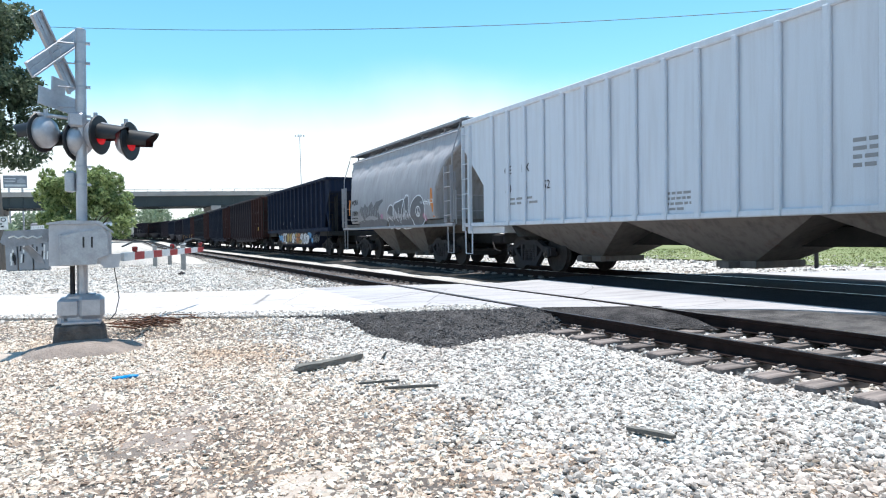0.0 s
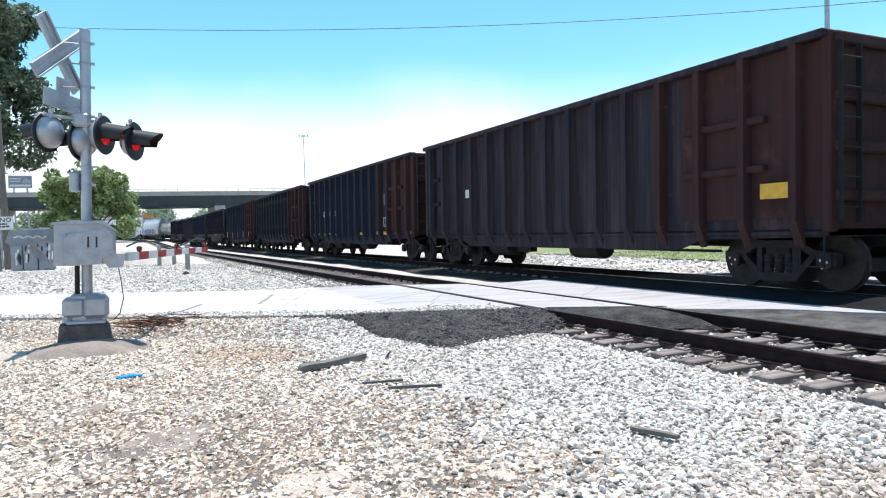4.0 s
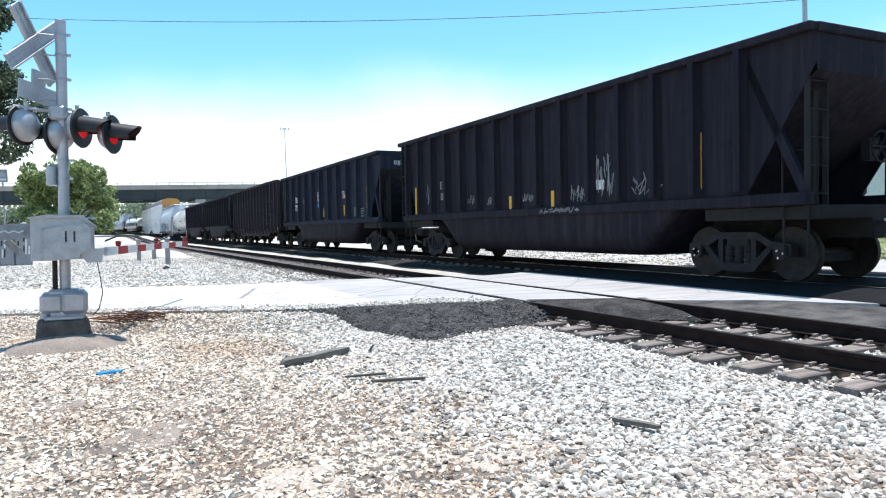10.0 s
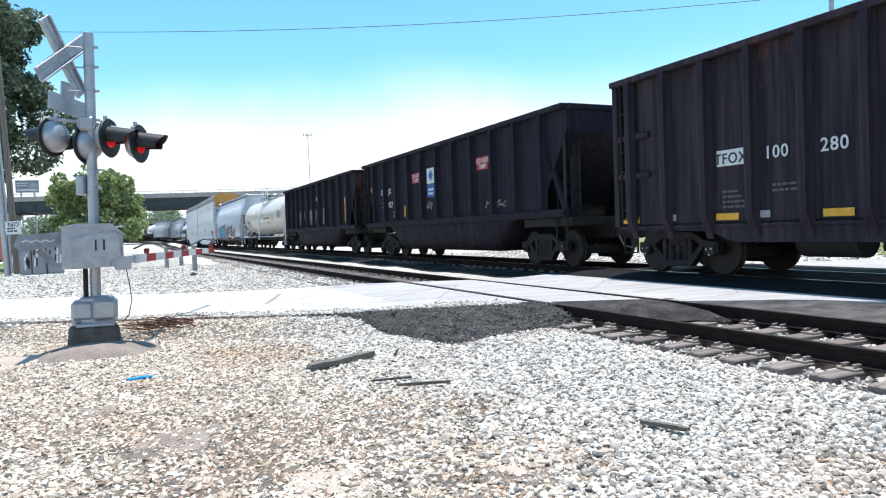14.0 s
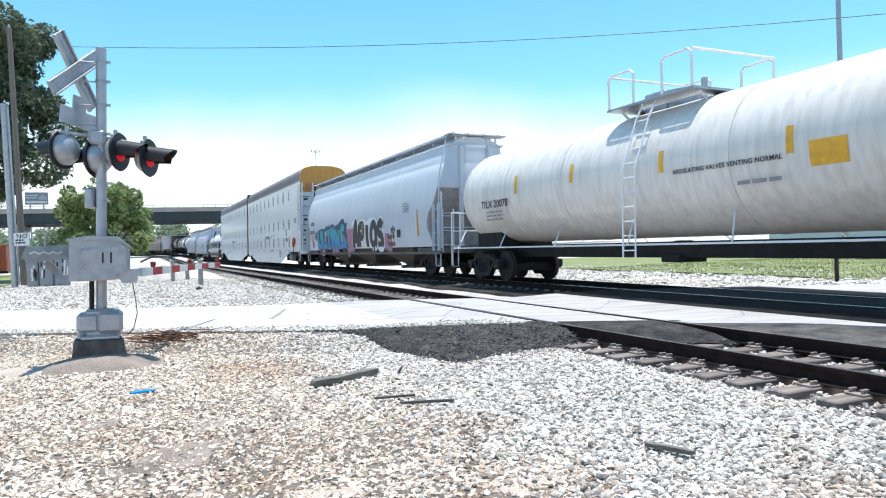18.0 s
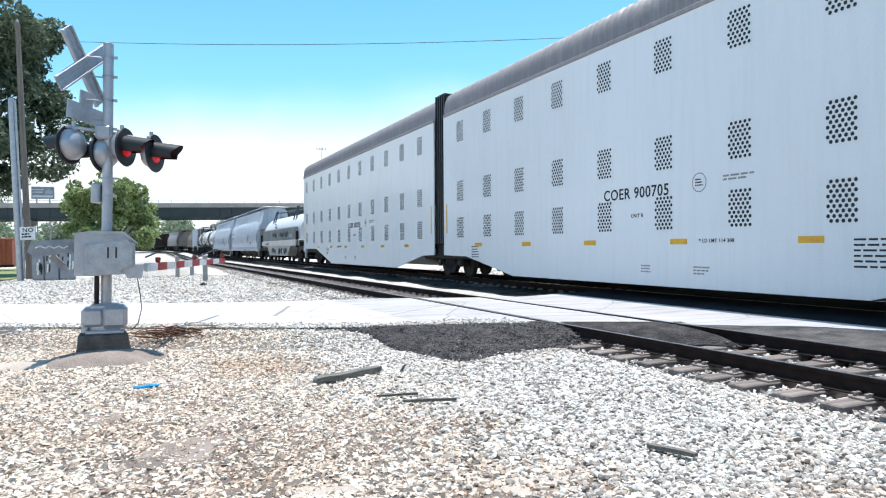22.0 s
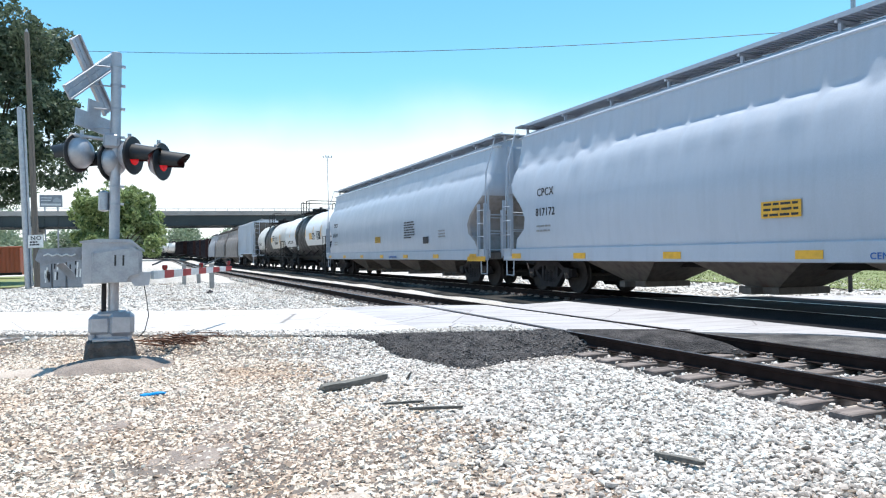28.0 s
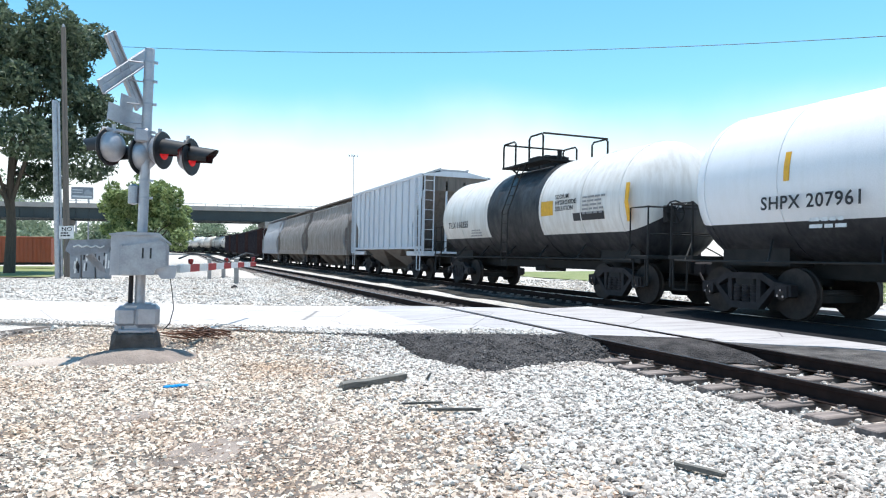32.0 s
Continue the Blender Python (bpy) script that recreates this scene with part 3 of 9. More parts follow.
WHEELSET, SIDE_FRAME, SPRINGS, BOLSTER = truck_meshes()
cp = Build().cbox(-0.13, 0.13, -0.05, 0.5, 0.72, 0.98, 0.02).cbox(-0.2, 0.2, -0.34, -0.02, 0.68, 1.0, 0.05).cbox(0.02, 0.17, -0.48, -0.3, 0.7, 0.98, 0.03)
cp.tube([(-0.25, 0.1, 0.75), (-0.3, -0.15, 0.5), (-0.24, -0.42, 0.45)], 0.025, 6)
COUPLER = cp.mesh("coupler", "truck_steel")
FLIP = pose(0, 0, 0, 0, 0, 180)
WHEELSETS = []


def running_gear(car, y_truck, length, sill=True):
    """Two trucks, couplers, centre sill and brake gear under a car."""
    for y in (-y_truck, y_truck):
        t = part("truck", BOLSTER, None, car, at=(0, y, 0))
        for f in (Matrix.Identity(4), FLIP):
            part("side_frame", SIDE_FRAME, None, t, at=f)
            tagged(part("spring_nest", SPRINGS, None, t, at=f), kind="stuff")
        for dy in (-0.89, 0.89):
            part("wheelset", WHEELSET, None, t, at=(0, dy, R_WHEEL))
    part("coupler", COUPLER, None, car, at=(0, -length / 2 - 0.35, 0))
    part("coupler", COUPLER, None, car, at=pose(0, length / 2 + 0.35, 0, 0, 0, 180))
    if sill:
        part("centre_sill", Build().cbox(-0.17, 0.17, -length / 2, length / 2, 0.7, 1.05, 0.02), "underframe_black", car)


def ladder(car, x, y, z0, z1, w=0.42, out=-1, mat="underframe_black", n=None):
    """Rungs between two rails on a side; w along the car."""
    b = Build()
    xo = x + out * 0.09
    for yy in (y, y + w):
        b.box(min(x, xo) - 0.012, max(x, xo), yy - 0.016, yy + 0.016, z0, z1)
    n = n or max(2, int((z1 - z0) / 0.4))
    for i in range(n):
        z = z0 + (i + 0.5) * (z1 - z0) / n
        b.tube([(xo, y, z), (xo, y + w, z)], 0.014, 6)
    return part("ladder", b, mat, car)


def end_ladder(car, y, x, z0, z1, w=0.42, out=-1, mat="underframe_black"):
    b = Build()
    yo = y + out * 0.09
    for xx in (x, x + w):
        b.box(xx - 0.014, xx + 0.014, min(y, yo), max(y, yo), z0, z1)
    n = max(2, int((z1 - z0) / 0.4))
    for i in range(n):
        z = z0 + (i + 0.5) * (z1 - z0) / n
        b.tube([(x, yo, z), (x + w, yo, z)], 0.014, 6)
    return part("end_ladder", b, mat, car)


def stirrup(car, y, x=-1.5, z=1.0, mat="underframe_black"):
    b = Build().tube([(x, y - 0.22, z), (x, y - 0.2, 0.42), (x, y + 0.2, 0.42), (x, y + 0.22, z)], 0.022, 6)
    return part("stirrup_step", b, mat, car)


def brake_wheel(car, x, y, z, mat="underframe_black"):
    b = Build()
    ring = [(x + 0.26 * math.cos(a * 0.5236), y, z + 0.26 * math.sin(a * 0.5236)) for a in range(13)]
    b.tube(ring, 0.018, 6)
    for a in range(3):
        c, s = 0.26 * math.cos(a * 1.047), 0.26 * math.sin(a * 1.047)
        b.tube([(x - c, y, z - s), (x + c, y, z + s)], 0.014, 6)
    b.tube([(x, y, z), (x, y + 0.25, z)], 0.04, 8)
    b.box(x - 0.12, x + 0.12, y + 0.12, y + 0.26, z - 0.22, z + 0.16)
    return part("brake_wheel", b, mat, car)


def stencil(car, x, y, z, w, rows, mat="lettering_white", h=0.07, gap=0.06, turn="side", seed=0):
    """Unreadable lines of writing as short bars."""
    rnd = random.Random(seed)
    b = Build()
    for r in range(rows):
        u = 0.0
        while u < w * rnd.uniform(0.7, 1.0):
            k = rnd.uniform(0.12, 0.3) * w
            zz = z - r * (h + gap)
            if turn == "side":
                b.box(x - 0.004, x, y - min(u + k, w), y - u, zz - h, zz)
            else:
                b.box(x + u, x + min(u + k, w), y - 0.004, y, zz - h, zz)
            u += k + 0.05 * w
    return tagged(part("stencil_text", b, mat, car), kind="stuff")


def plate(car, name, x, y0, y1, z0, z1, mat, label="", t=0.006):
    return part(name, Build().box(x - t, x, y0, y1, z0, z1), mat, car, label)


def scrap_load(car, length, hw, z, seed, mat="underframe_black"):
    rnd = random.Random(seed)
    b = Build()
    nx, ny = 5, 24
    vs = []
    for j in range(ny + 1):
        for i in range(nx + 1):
            e = min(i, nx - i, j * 0.5, (ny - j) * 0.5)
            vs.append(((i / nx - 0.5) * 2 * hw, (j / ny - 0.5) * length, z - 0.25 + min(1, e) * 0.18 + rnd.uniform(0, 0.22) * min(1, e)))
    fs = [(j * (nx + 1) + i, j * (nx + 1) + i + 1, (j + 1) * (nx + 1) + i + 1, (j + 1) * (nx + 1) + i) for j in range(ny) for i in range(nx)]
    return part("scrap_load", b.add(vs, fs), mat, car, "dark heap of scrap")


def gondola(label, length=15.0, top=3.98, paint="black_paint", patch="rust_panel", patch_bays=1, marks=(), seed=1, orange=True, end_paint=None):
    """High-sided gondola: sheets, hat-section ribs, top chord, ribbed ends."""
    car = thing("gondola_car", label, "freight car", group="cars of the freight train")
    hw, lo, L2 = 1.5, 0.98, length / 2
    end_paint = end_paint or patch
    bays = 15
    pitch = length / bays
    for s in (-1, 1):
        part("side_sheet", Build().prism([(-L2, 0.88), (-L2 + 2.5, 0.84), (-L2 + 3.1, 0.64), (L2 - 3.1, 0.64), (L2 - 2.5, 0.84), (L2, 0.88), (L2, top - 0.05), (-L2, top - 0.05)], "x", s * hw, s * (hw - 0.03)), paint, car)
        part("top_chord", Build().cbox(min(s * (hw - 0.06), s * (hw + 0.2)), max(s * (hw - 0.06), s * (hw + 0.2)), -L2 - 0.03, L2 + 0.03, top - 0.12, top, 0.015), paint, car)
        part("bottom_flange", Build().cbox(min(s * hw, s * (hw + 0.035)), max(s * hw, s * (hw + 0.035)), -L2, L2, 0.9, 0.97, 0.012), paint, car)
    rb = Build()
    x = -hw
    rb.add([(x, -0.1, 1.0), (x - 0.19, -0.07, 1.12), (x - 0.19, 0.07, 1.12), (x, 0.1, 1.0), (x, -0.1, top - 0.1), (x - 0.19, -0.07, top - 0.1), (x - 0.19, 0.07, top - 0.1), (x, 0.1, top - 0.1), (x, -0.08, 0.7), (x, 0.08, 0.7)],
           [(0, 4, 5, 1), (1, 5, 6, 2), (2, 6, 7, 3), (0, 1, 8), (1, 2, 9, 8), (2, 3, 9), (4, 7, 6, 5)])
    rib = rb.mesh("rib", paint)
    rib_end = rb.mesh("rib", end_paint)
    for i in range(bays):
        y = -L2 + (i + 0.5) * pitch
        use = rib_end if i <= patch_bays + 2 else rib
        part("rib", use, None, car, at=(0, y, 0))
        part("rib", use, None, car, at=pose(0, y, 0, 0, 0, 180))
    # the repaired bays at the front end, with cross stiffeners
    for s in (-1, 1):
        b = Build().box(min(s * hw, s * (hw + 0.02)), max(s * hw, s * (hw + 0.02)), -L2 + 0.05, -L2 + pitch * (patch_bays + 2), 1.18, top - 0.13)
        part("repair_panel", b, patch, car, "rust-red patched side panel")
        for z in (1.95, 2.75):
            part("stiffener", Build().cbox(min(s * hw, s * (hw + 0.13)), max(s * hw, s * (hw + 0.13)), -L2 + pitch * 1.08, -L2 + pitch * (patch_bays + 1.9), z, z + 0.12, 0.02), patch, car)
            part("stiffener", Build().cbox(min(s * hw, s * (hw + 0.08)), max(s * hw, s * (hw + 0.08)), L2 - pitch, L2 - 0.05, z, z + 0.12, 0.02), paint, car)
    for y, s in ((-L2, -1), (L2, 1)):
        part("end_sheet", Build().box(-hw, hw, min(y, y - s * 0.03), max(y, y - s * 0.03), 0.88, top - 0.05), end_paint if s < 0 else paint, car)
        for z in (1.5, 2.25, 3.0, 3.86):
            part("end_rib", Build().cbox(-hw, hw, min(y, y + s * 0.13), max(y, y + s * 0.13), z - 0.09, z + 0.09, 0.03), end_paint if s < 0 else paint, car)
        for q in (-1, 1):
            part("corner_post", Build().cbox(q * hw - 0.09, q * hw + 0.09, y - 0.08, y + 0.08, 0.95, top - 0.02, 0.02), end_paint if s < 0 else paint, car)
    part("floor", Build().box(-hw, hw, -L2, L2, 0.9, 1.0), "underframe_black", car)
    scrap_load(car, length - 0.2, hw - 0.05, top - 0.05, seed)
    for y in (-1.1, 2.9):
        b = Build().tube([(-1.1, y - 0.52, 0.66), (-1.1, y + 0.52, 0.66)], 0.27, 16).box(-1.3, 1.3, y - 0.12, y + 0.12, 0.6, 0.9)
        part("air_reservoir", b, "underframe_black", car)
    part("brake_rod", Build().tube([(-1.1, -5, 0.62), (-1.1, 5, 0.66)], 0.03, 6).box(-1.2, -1.0, 1.4, 2.1, 0.5, 0.75), "underframe_black", car)
    ladder(car, -hw, L2 - 0.62, 1.1, top - 0.1)
    end_ladder(car, -L2 - 0.1, -1.45, 1.1, top - 0.2, mat="underframe_black")
    for y in (-L2 + 0.3, L2 - 0.35):
        stirrup(car, y)
    brake_wheel(car, 0.55, -L2 - 0.3, 2.6)
    running_gear(car, L2 - 1.25, length)
    x = -hw - 0.02
    if orange:
        for y in (-L2 + 0.6, -L2 + 3.05, -L2 + 6.08, L2 - 5.05, L2 - 2.95, L2 - 0.4):
            plate(car, "reflector", x, y - 0.25, y + 0.25, 1.03, 1.15, "yellow_reflector")
        for y in (-L2 + 1.9, -L2 + 4.02, L2 - 3.75, L2 - 1.6):
            plate(car, "data_plate", x, y - 0.1, y + 0.1, 1.05, 1.17, "spray_pale_grey")
    for args in marks:
        lettering(args[0], args[1], car, x - 0.004 - (args[5] if len(args) > 5 else 0), L2 - args[2], args[3], args[4] if len(args) > 4 else "lettering_white")
    return car


def tub_hopper(label, length=15.6, top=3.96, paint="black_paint", marks=(), ribs=11, seed=2, end_paint=None, load=True, reach=6.65, shift=0.0, tub_paint=None):
    """Bathtub coal car: ribbed sides over a smooth hanging tub, sloped open ends."""
    car = thing("tub_hopper_car", label, "freight car", group="cars of the freight train")
    hw, L2 = 1.52, length / 2
    end_paint = end_paint or paint
    sl = 1.25
    for s in (-1, 1):
        part("side_sheet", Build().prism([(-L2 + sl, 1.42), (L2 - sl, 1.42), (L2, top - 0.6), (L2, top - 0.05), (-L2, top - 0.05), (-L2, top - 0.6)], "x", s * hw, s * (hw - 0.03)), paint, car)
        part("top_chord", Build().cbox(min(s * (hw - 0.06), s * (hw + 0.18)), max(s * (hw - 0.06), s * (hw + 0.18)), -L2 - 0.03, L2 + 0.03, top - 0.13, top, 0.02), paint, car)
        part("side_sill", Build().cbox(min(s * (hw - 0.1), s * (hw + 0.08)), max(s * (hw - 0.1), s * (hw + 0.08)), -L2 + 0.1, L2 - 0.1, 1.24, 1.44, 0.02), paint, car)
        for y, d in ((-L2, 1), (L2, -1)):
            part("end_brace", Build().prism([(y + d * 0.1, 1.4), (y + d * 0.26, 1.4), (y + d * 1.35, top - 0.3), (y + d * 1.2, top - 0.3)], "x", s * hw, s * (hw - 0.1)), paint, car)
    yb = L2 - 3.9
    tub = Build()
    prof = [(-1.5, 1.3), (-1.5, 0.8), (-1.44, 0.52), (-1.22, 0.36), (1.22, 0.36), (1.44, 0.52), (1.5, 0.8), (1.5, 1.3)]
    vs, n = [], len(prof)
    for y, k in ((-yb - 1.0, 0.55), (-yb, 0.0), (yb, 0.0), (yb + 1.0, 0.55)):
        vs += [(u, y, v + (1.3 - v) * (1 if k else 0) * 0.92) for u, v in prof]
    fs = [(i * n + j, i * n + j + 1, (i + 1) * n + j + 1, (i + 1) * n + j) for i in range(3) for j in range(n - 1)] + [tuple(range(n)), tuple(range(3 * n, 4 * n))]
    part("tub", tub.add(vs, fs), tub_paint or paint, car, smooth=50)
    rb = Build()
    x = -hw
    rb.add([(x, -0.09, 1.42), (x - 0.17, -0.06, 1.5), (x - 0.17, 0.06, 1.5), (x, 0.09, 1.42), (x, -0.09, top - 0.1), (x - 0.17, -0.06, top - 0.1), (x - 0.17, 0.06, top - 0.1), (x, 0.09, top - 0.1)],
           [(0, 4, 5, 1), (1, 5, 6, 2), (2, 6, 7, 3), (0, 1, 2, 3), (4, 7, 6, 5)])
    rib = rb.mesh("rib", paint)
    for i in range(ribs):
        y = shift - reach + i * 2 * reach / (ribs - 1)
        part("rib", rib, None, car, at=(0, y, 0))
        part("rib", rib, None, car, at=pose(0, y, 0, 0, 0, 180))
    for y, d in ((-L2, 1), (L2, -1)):
        part("slope_sheet", Build().add([(-hw + 0.03, y, top - 0.05), (hw - 0.03, y, top - 0.05), (hw - 0.03, y, top - 0.7), (-hw + 0.03, y, top - 0.7), (hw - 0.2, y + d * 2.4, 1.3), (-hw + 0.2, y + d * 2.4, 1.3),
                                         (-hw + 0.03, y + d * 0.04, top - 0.05), (hw - 0.03, y + d * 0.04, top - 0.05), (hw - 0.03, y + d * 0.05, top - 0.66), (-hw + 0.03, y + d * 0.05, top - 0.66)],
                                        [(0, 1, 2, 3), (3, 2, 4, 5), (6, 7, 8, 9), (0, 1, 7, 6)]), end_paint, car)
        part("end_chord", Build().cbox(-hw, hw, y - 0.06, y + 0.06, top - 0.14, top, 0.02), paint, car)
        part("end_platform", Build().cbox(-1.45, 1.45, min(y, y + d * 2.2), max(y, y + d * 2.2), 1.02, 1.24, 0.02), "underframe_black", car)
        for q in (-1, 1):
            part("end_handrail", Build().tube([(q * 1.35, y + d * 0.1, 1.24), (q * 1.35, y + d * 0.1, 2.1), (q * 1.35, y + d * 0.7, 2.1), (q * 1.35, y + d * 0.7, 1.24)], 0.02, 6), "underframe_black", car)
            part("end_post", Build().box(q * 1.1 - 0.06, q * 1.1 + 0.06, min(y + d * 0.3, y + d * 0.42), max(y + d * 0.3, y + d * 0.42), 1.2, top - 0.3), "underframe_black", car)
    if load:
        scrap_load(car, length - 0.2, hw - 0.05, top - 0.06, seed)
    ladder(car, -hw, L2 - 0.55, 1.3, top - 0.1)
    end_ladder(car, -L2 + 0.2, -1.5, 1.2, top - 0.2)
    for y in (-L2 + 0.35, L2 - 0.35):
        stirrup(car, y, z=1.25)
    brake_wheel(car, 0.4, -L2 + 0.2, 2.2)
    running_gear(car, L2 - 1.8, length)
    for args in marks:
        lettering(args[0], args[1], car, -hw - 0.006 - (args[5] if len(args) > 5 else 0), L2 - args[2], args[3], args[4] if len(args) > 4 else "lettering_white")
    return car


def roof_walk(car, length, z, w=0.5, mat="galvanized", x0=-0.25, bracket=None, post=0.3):
    """Grated running board on brackets along a car's roof."""
    b = Build()
    b.box(x0, x0 + 0.04, -length / 2, length / 2, z, z + 0.08).box(x0 + w - 0.04, x0 + w, -length / 2, length / 2, z, z + 0.08)
    b.box(x0 + 0.04, x0 + w - 0.04, -length / 2, length / 2, z + 0.02, z + 0.032)
    for i in range(int(length / 0.1)):
        y = -length / 2 + i * 0.1
        b.box(x0 + 0.04, x0 + w - 0.04, y, y + 0.035, z + 0.003, z + 0.021)
    part("running_board", b, mat, car)
    m = max(4, int(length / 1.9))
    leg = Build().box(x0 + 0.02, x0 + w - 0.02, -0.025, 0.025, z - 0.055, z - 0.004)
    for x in (x0 + 0.1, x0 + w - 0.16):
        leg.box(x, x + 0.06, -0.025, 0.025, z - post, z - 0.055)
    leg = leg.mesh("board_bracket", bracket or mat)
    for i in range(m + 1):
        part("board_bracket", leg, None, car, at=(0, -length / 2 + 0.05 + i * (length - 0.1) / m, 0))


def hopper_outlets(car, ys, w, z0, z1, mat, half=1.2):
    for y in ys:
        b = Build()
        b.add([(-half, y - w / 2, z1), (half, y - w / 2, z1), (half, y + w / 2, z1), (-half, y + w / 2, z1), (-0.55, y - 0.36, z0 + 0.12), (0.55, y - 0.36, z0 + 0.12), (0.55, y + 0.36, z0 + 0.12), (-0.55, y + 0.36, z0 + 0.12)],
              [(0, 1, 5, 4), (1, 2, 6, 5), (2, 3, 7, 6), (3, 0, 4, 7), (4, 5, 6, 7)])
        b.box(-0.66, 0.66, y - 0.46, y + 0.46, z0, z0 + 0.13).box(-0.95, -0.66, y - 0.1, y + 0.1, z0, z0 + 0.12)
        part("hopper_outlet", b, mat, car)


HULL = [(2.0, 0.0), (2.25, 0.008), (2.5, 0.036), (2.75, 0.092), (2.95, 0.16), (3.1, 0.225), (3.2, 0.275), (3.27, 0.315), (3.33, 0.352), (3.39, 0.392), (3.45, 0.436), (3.51, 0.485), (3.57, 0.535), (3.64, 0.6), (3.72, 0.68), (3.85, 0.8)]
TALL_CUT = [(2.0, 1.25), (2.25, 1.27), (2.5, 1.22), (2.75, 1.14), (3.0, 1.04), (3.2, 0.92), (3.35, 0.8), (3.5, 0.62), (3.63, 0.45), (3.75, 0.3), (3.85, 0.14), (3.95, 0.05), (9, 0.03)]


def table(tab, z):
    for (a, p), (b, q) in zip(tab, tab[1:]):
        if z <= b:
            return p + (q - p) * max(0.0, z - a) / (b - a)
    return tab[-1][1]


def round_hopper(label, length, top=4.5, paint="bluish_grey_paint", bays=4, hw=1.58, marks=(), sill_mat=None, under="dark_hopper_grime", base=1.05, ladder_mat=None, cut=1.2, low=0.45, lift=0.0, tall=False, sill=0.34, waves=0.9, ripple=0.17, board=None):
    """Covered hopper with bulging, slightly buckled sides, sloped lower ends, roof walks and ladders."""
    car = thing("covered_hopper_car", label, "freight car", group="cars of the freight train")
    L2 = length / 2
    ladder_mat = ladder_mat or paint
    lower = [(base + 0.2, hw - 0.08, cut * low), (max(1.45, base + 0.3), hw - 0.03, cut * (0.25 + 0.75 * low)), (1.7, hw - 0.01, cut * (0.1 + 0.9 * max(low, 0.93)))]
    usual = [(2.0, cut), (2.25, cut * 0.88), (2.5, cut * 0.64), (2.75, cut * 0.34), (2.95, 0.16), (9, 0.14)]
    side = [(z + lift * smooth01(2.0, 3.3, z), hw - d) for z, d in HULL]
    rim = 3.4 + lift
    flank = lambda z, r: table(side, z) if z < r else table(side, r) + (hw - 0.54 - table(side, r)) * smooth01(r, top - 0.4, z)
    levels = lower + [(z, flank(z, rim), table(TALL_CUT if tall else usual, z)) for z, w in side] + [(top - down, hw - d, 0.03 if tall else 0.15) for down, d in ((0.4, 0.54), (0.29, 0.54), (0.17, 0.7), (0.05, 1.0), (0.0, 1.3))]
    b = Build()
    vs, n = [], 0
    m = int(length / 0.1)
    for z, w, inset in levels:
        e = L2 - inset
        c = 0.1
        ring = [(-w, -e + c), (-w + c * 0.7, -e), (w - c * 0.7, -e), (w, -e + c)] + [(w, -e + c + (2 * e - 2 * c) * i / 8) for i in range(1, 8)] + [(w, e - c), (w - c * 0.7, e), (-w + c * 0.7, e), (-w, e - c)]
        for i in range(1, m):
            y = e - c - (2 * e - 2 * c) * i / m
            u = y / waves + 0.5 * noise.noise((y * 0.45, length, 2))
            k = abs(math.sin(math.pi * u)) ** 0.6 * (0.5 + 0.9 * abs(noise.noise((math.floor(u) * 3.1, 7, length)))) + 0.8 * noise.noise((y * 0.22, 4, length))
            r = rim + ripple * (k - 0.35) - 0.5 * ripple * (1 - smooth01(0.0, 0.9, e - c - abs(y)))
            dent = 0.006 * noise.noise((y * 0.9, z * 0.7, length)) * smooth01(1.6, 2.2, z)
            swell = 0.42 * ripple * max(0.0, k) * smooth01(2.7, 3.25, z - lift) * (1 - smooth01(3.42, 3.6, z - lift))
            ring.append((-(flank(z, r) if 2.6 < z < top - 0.41 else w) - swell + dent, y))
        n = len(ring)
        vs += [(u, y, z) for u, y in ring]
    fs = [(i * n + j, i * n + (j + 1) % n, (i + 1) * n + (j + 1) % n, (i + 1) * n + j) for i in range(len(levels) - 1) for j in range(n)] + [tuple(range((len(levels) - 1) * n, len(levels) * n)), tuple(range(n - 1, -1, -1))]
    b.add(vs, fs)
    # recessed end faces take the colour of grime with shade painted in
    b.k = [1 if levels[i][0] < (3.8 if tall else 2.8) and j in (0, 1, 2, 11, 12, 13) else 0 for i in range(len(levels) - 1) for j in range(n)] + [0, 1]
    part("hull", b, [paint, "end_grime_and_shade"], car, smooth=62)
    for s in (-1, 1):
        part("side_sill", Build().cbox(min(s * (hw - 0.14), s * (hw - 0.02)), max(s * (hw - 0.14), s * (hw - 0.02)), -L2, L2, base - 0.08, base - 0.08 + sill, 0.02), sill_mat or paint, car)
        part("roof_eave", Build().cbox(min(s * (hw - 0.66), s * (hw - 0.52)), max(s * (hw - 0.66), s * (hw - 0.52)), -L2 + 0.04, L2 - 0.04, top - 0.33, top - 0.26, 0.025), paint, car)
    for y, d in ((-L2, 1), (L2, -1)):
        part("end_platform", Build().cbox(-1.45, 1.45, min(y, y + d * 2.3), max(y, y + d * 2.3), base - 0.05, base + 0.16, 0.02), under, car)
        for q in (-1.42, 1.42):
            part("end_post", Build().box(q - 0.03, q + 0.03, min(y + d * 0.06, y + d * 0.12), max(y + d * 0.06, y + d * 0.12), base, 3.0), paint, car)
        for q in () if tall else (-0.62, 0.5):
            part("end_stiffener", Build().cbox(q - 0.07, q + 0.07, min(y + d * 0.02, y + d * 0.2), max(y + d * 0.02, y + d * 0.2), 2.9, top - 0.3, 0.015).prism([(y + d * 0.06, base), (y + d * 0.16, base), (y + d * 0.2, 3.0), (y + d * 0.08, 3.0)], "x", q - 0.06, q + 0.06), paint, car)
        h = Build()
        for z in (1.75, 2.25):
            h.tube([(-1.42, y + d * 0.02, z), (1.42, y + d * 0.02, z)], 0.02, 6)
        part("end_handrail", h, ladder_mat, car)
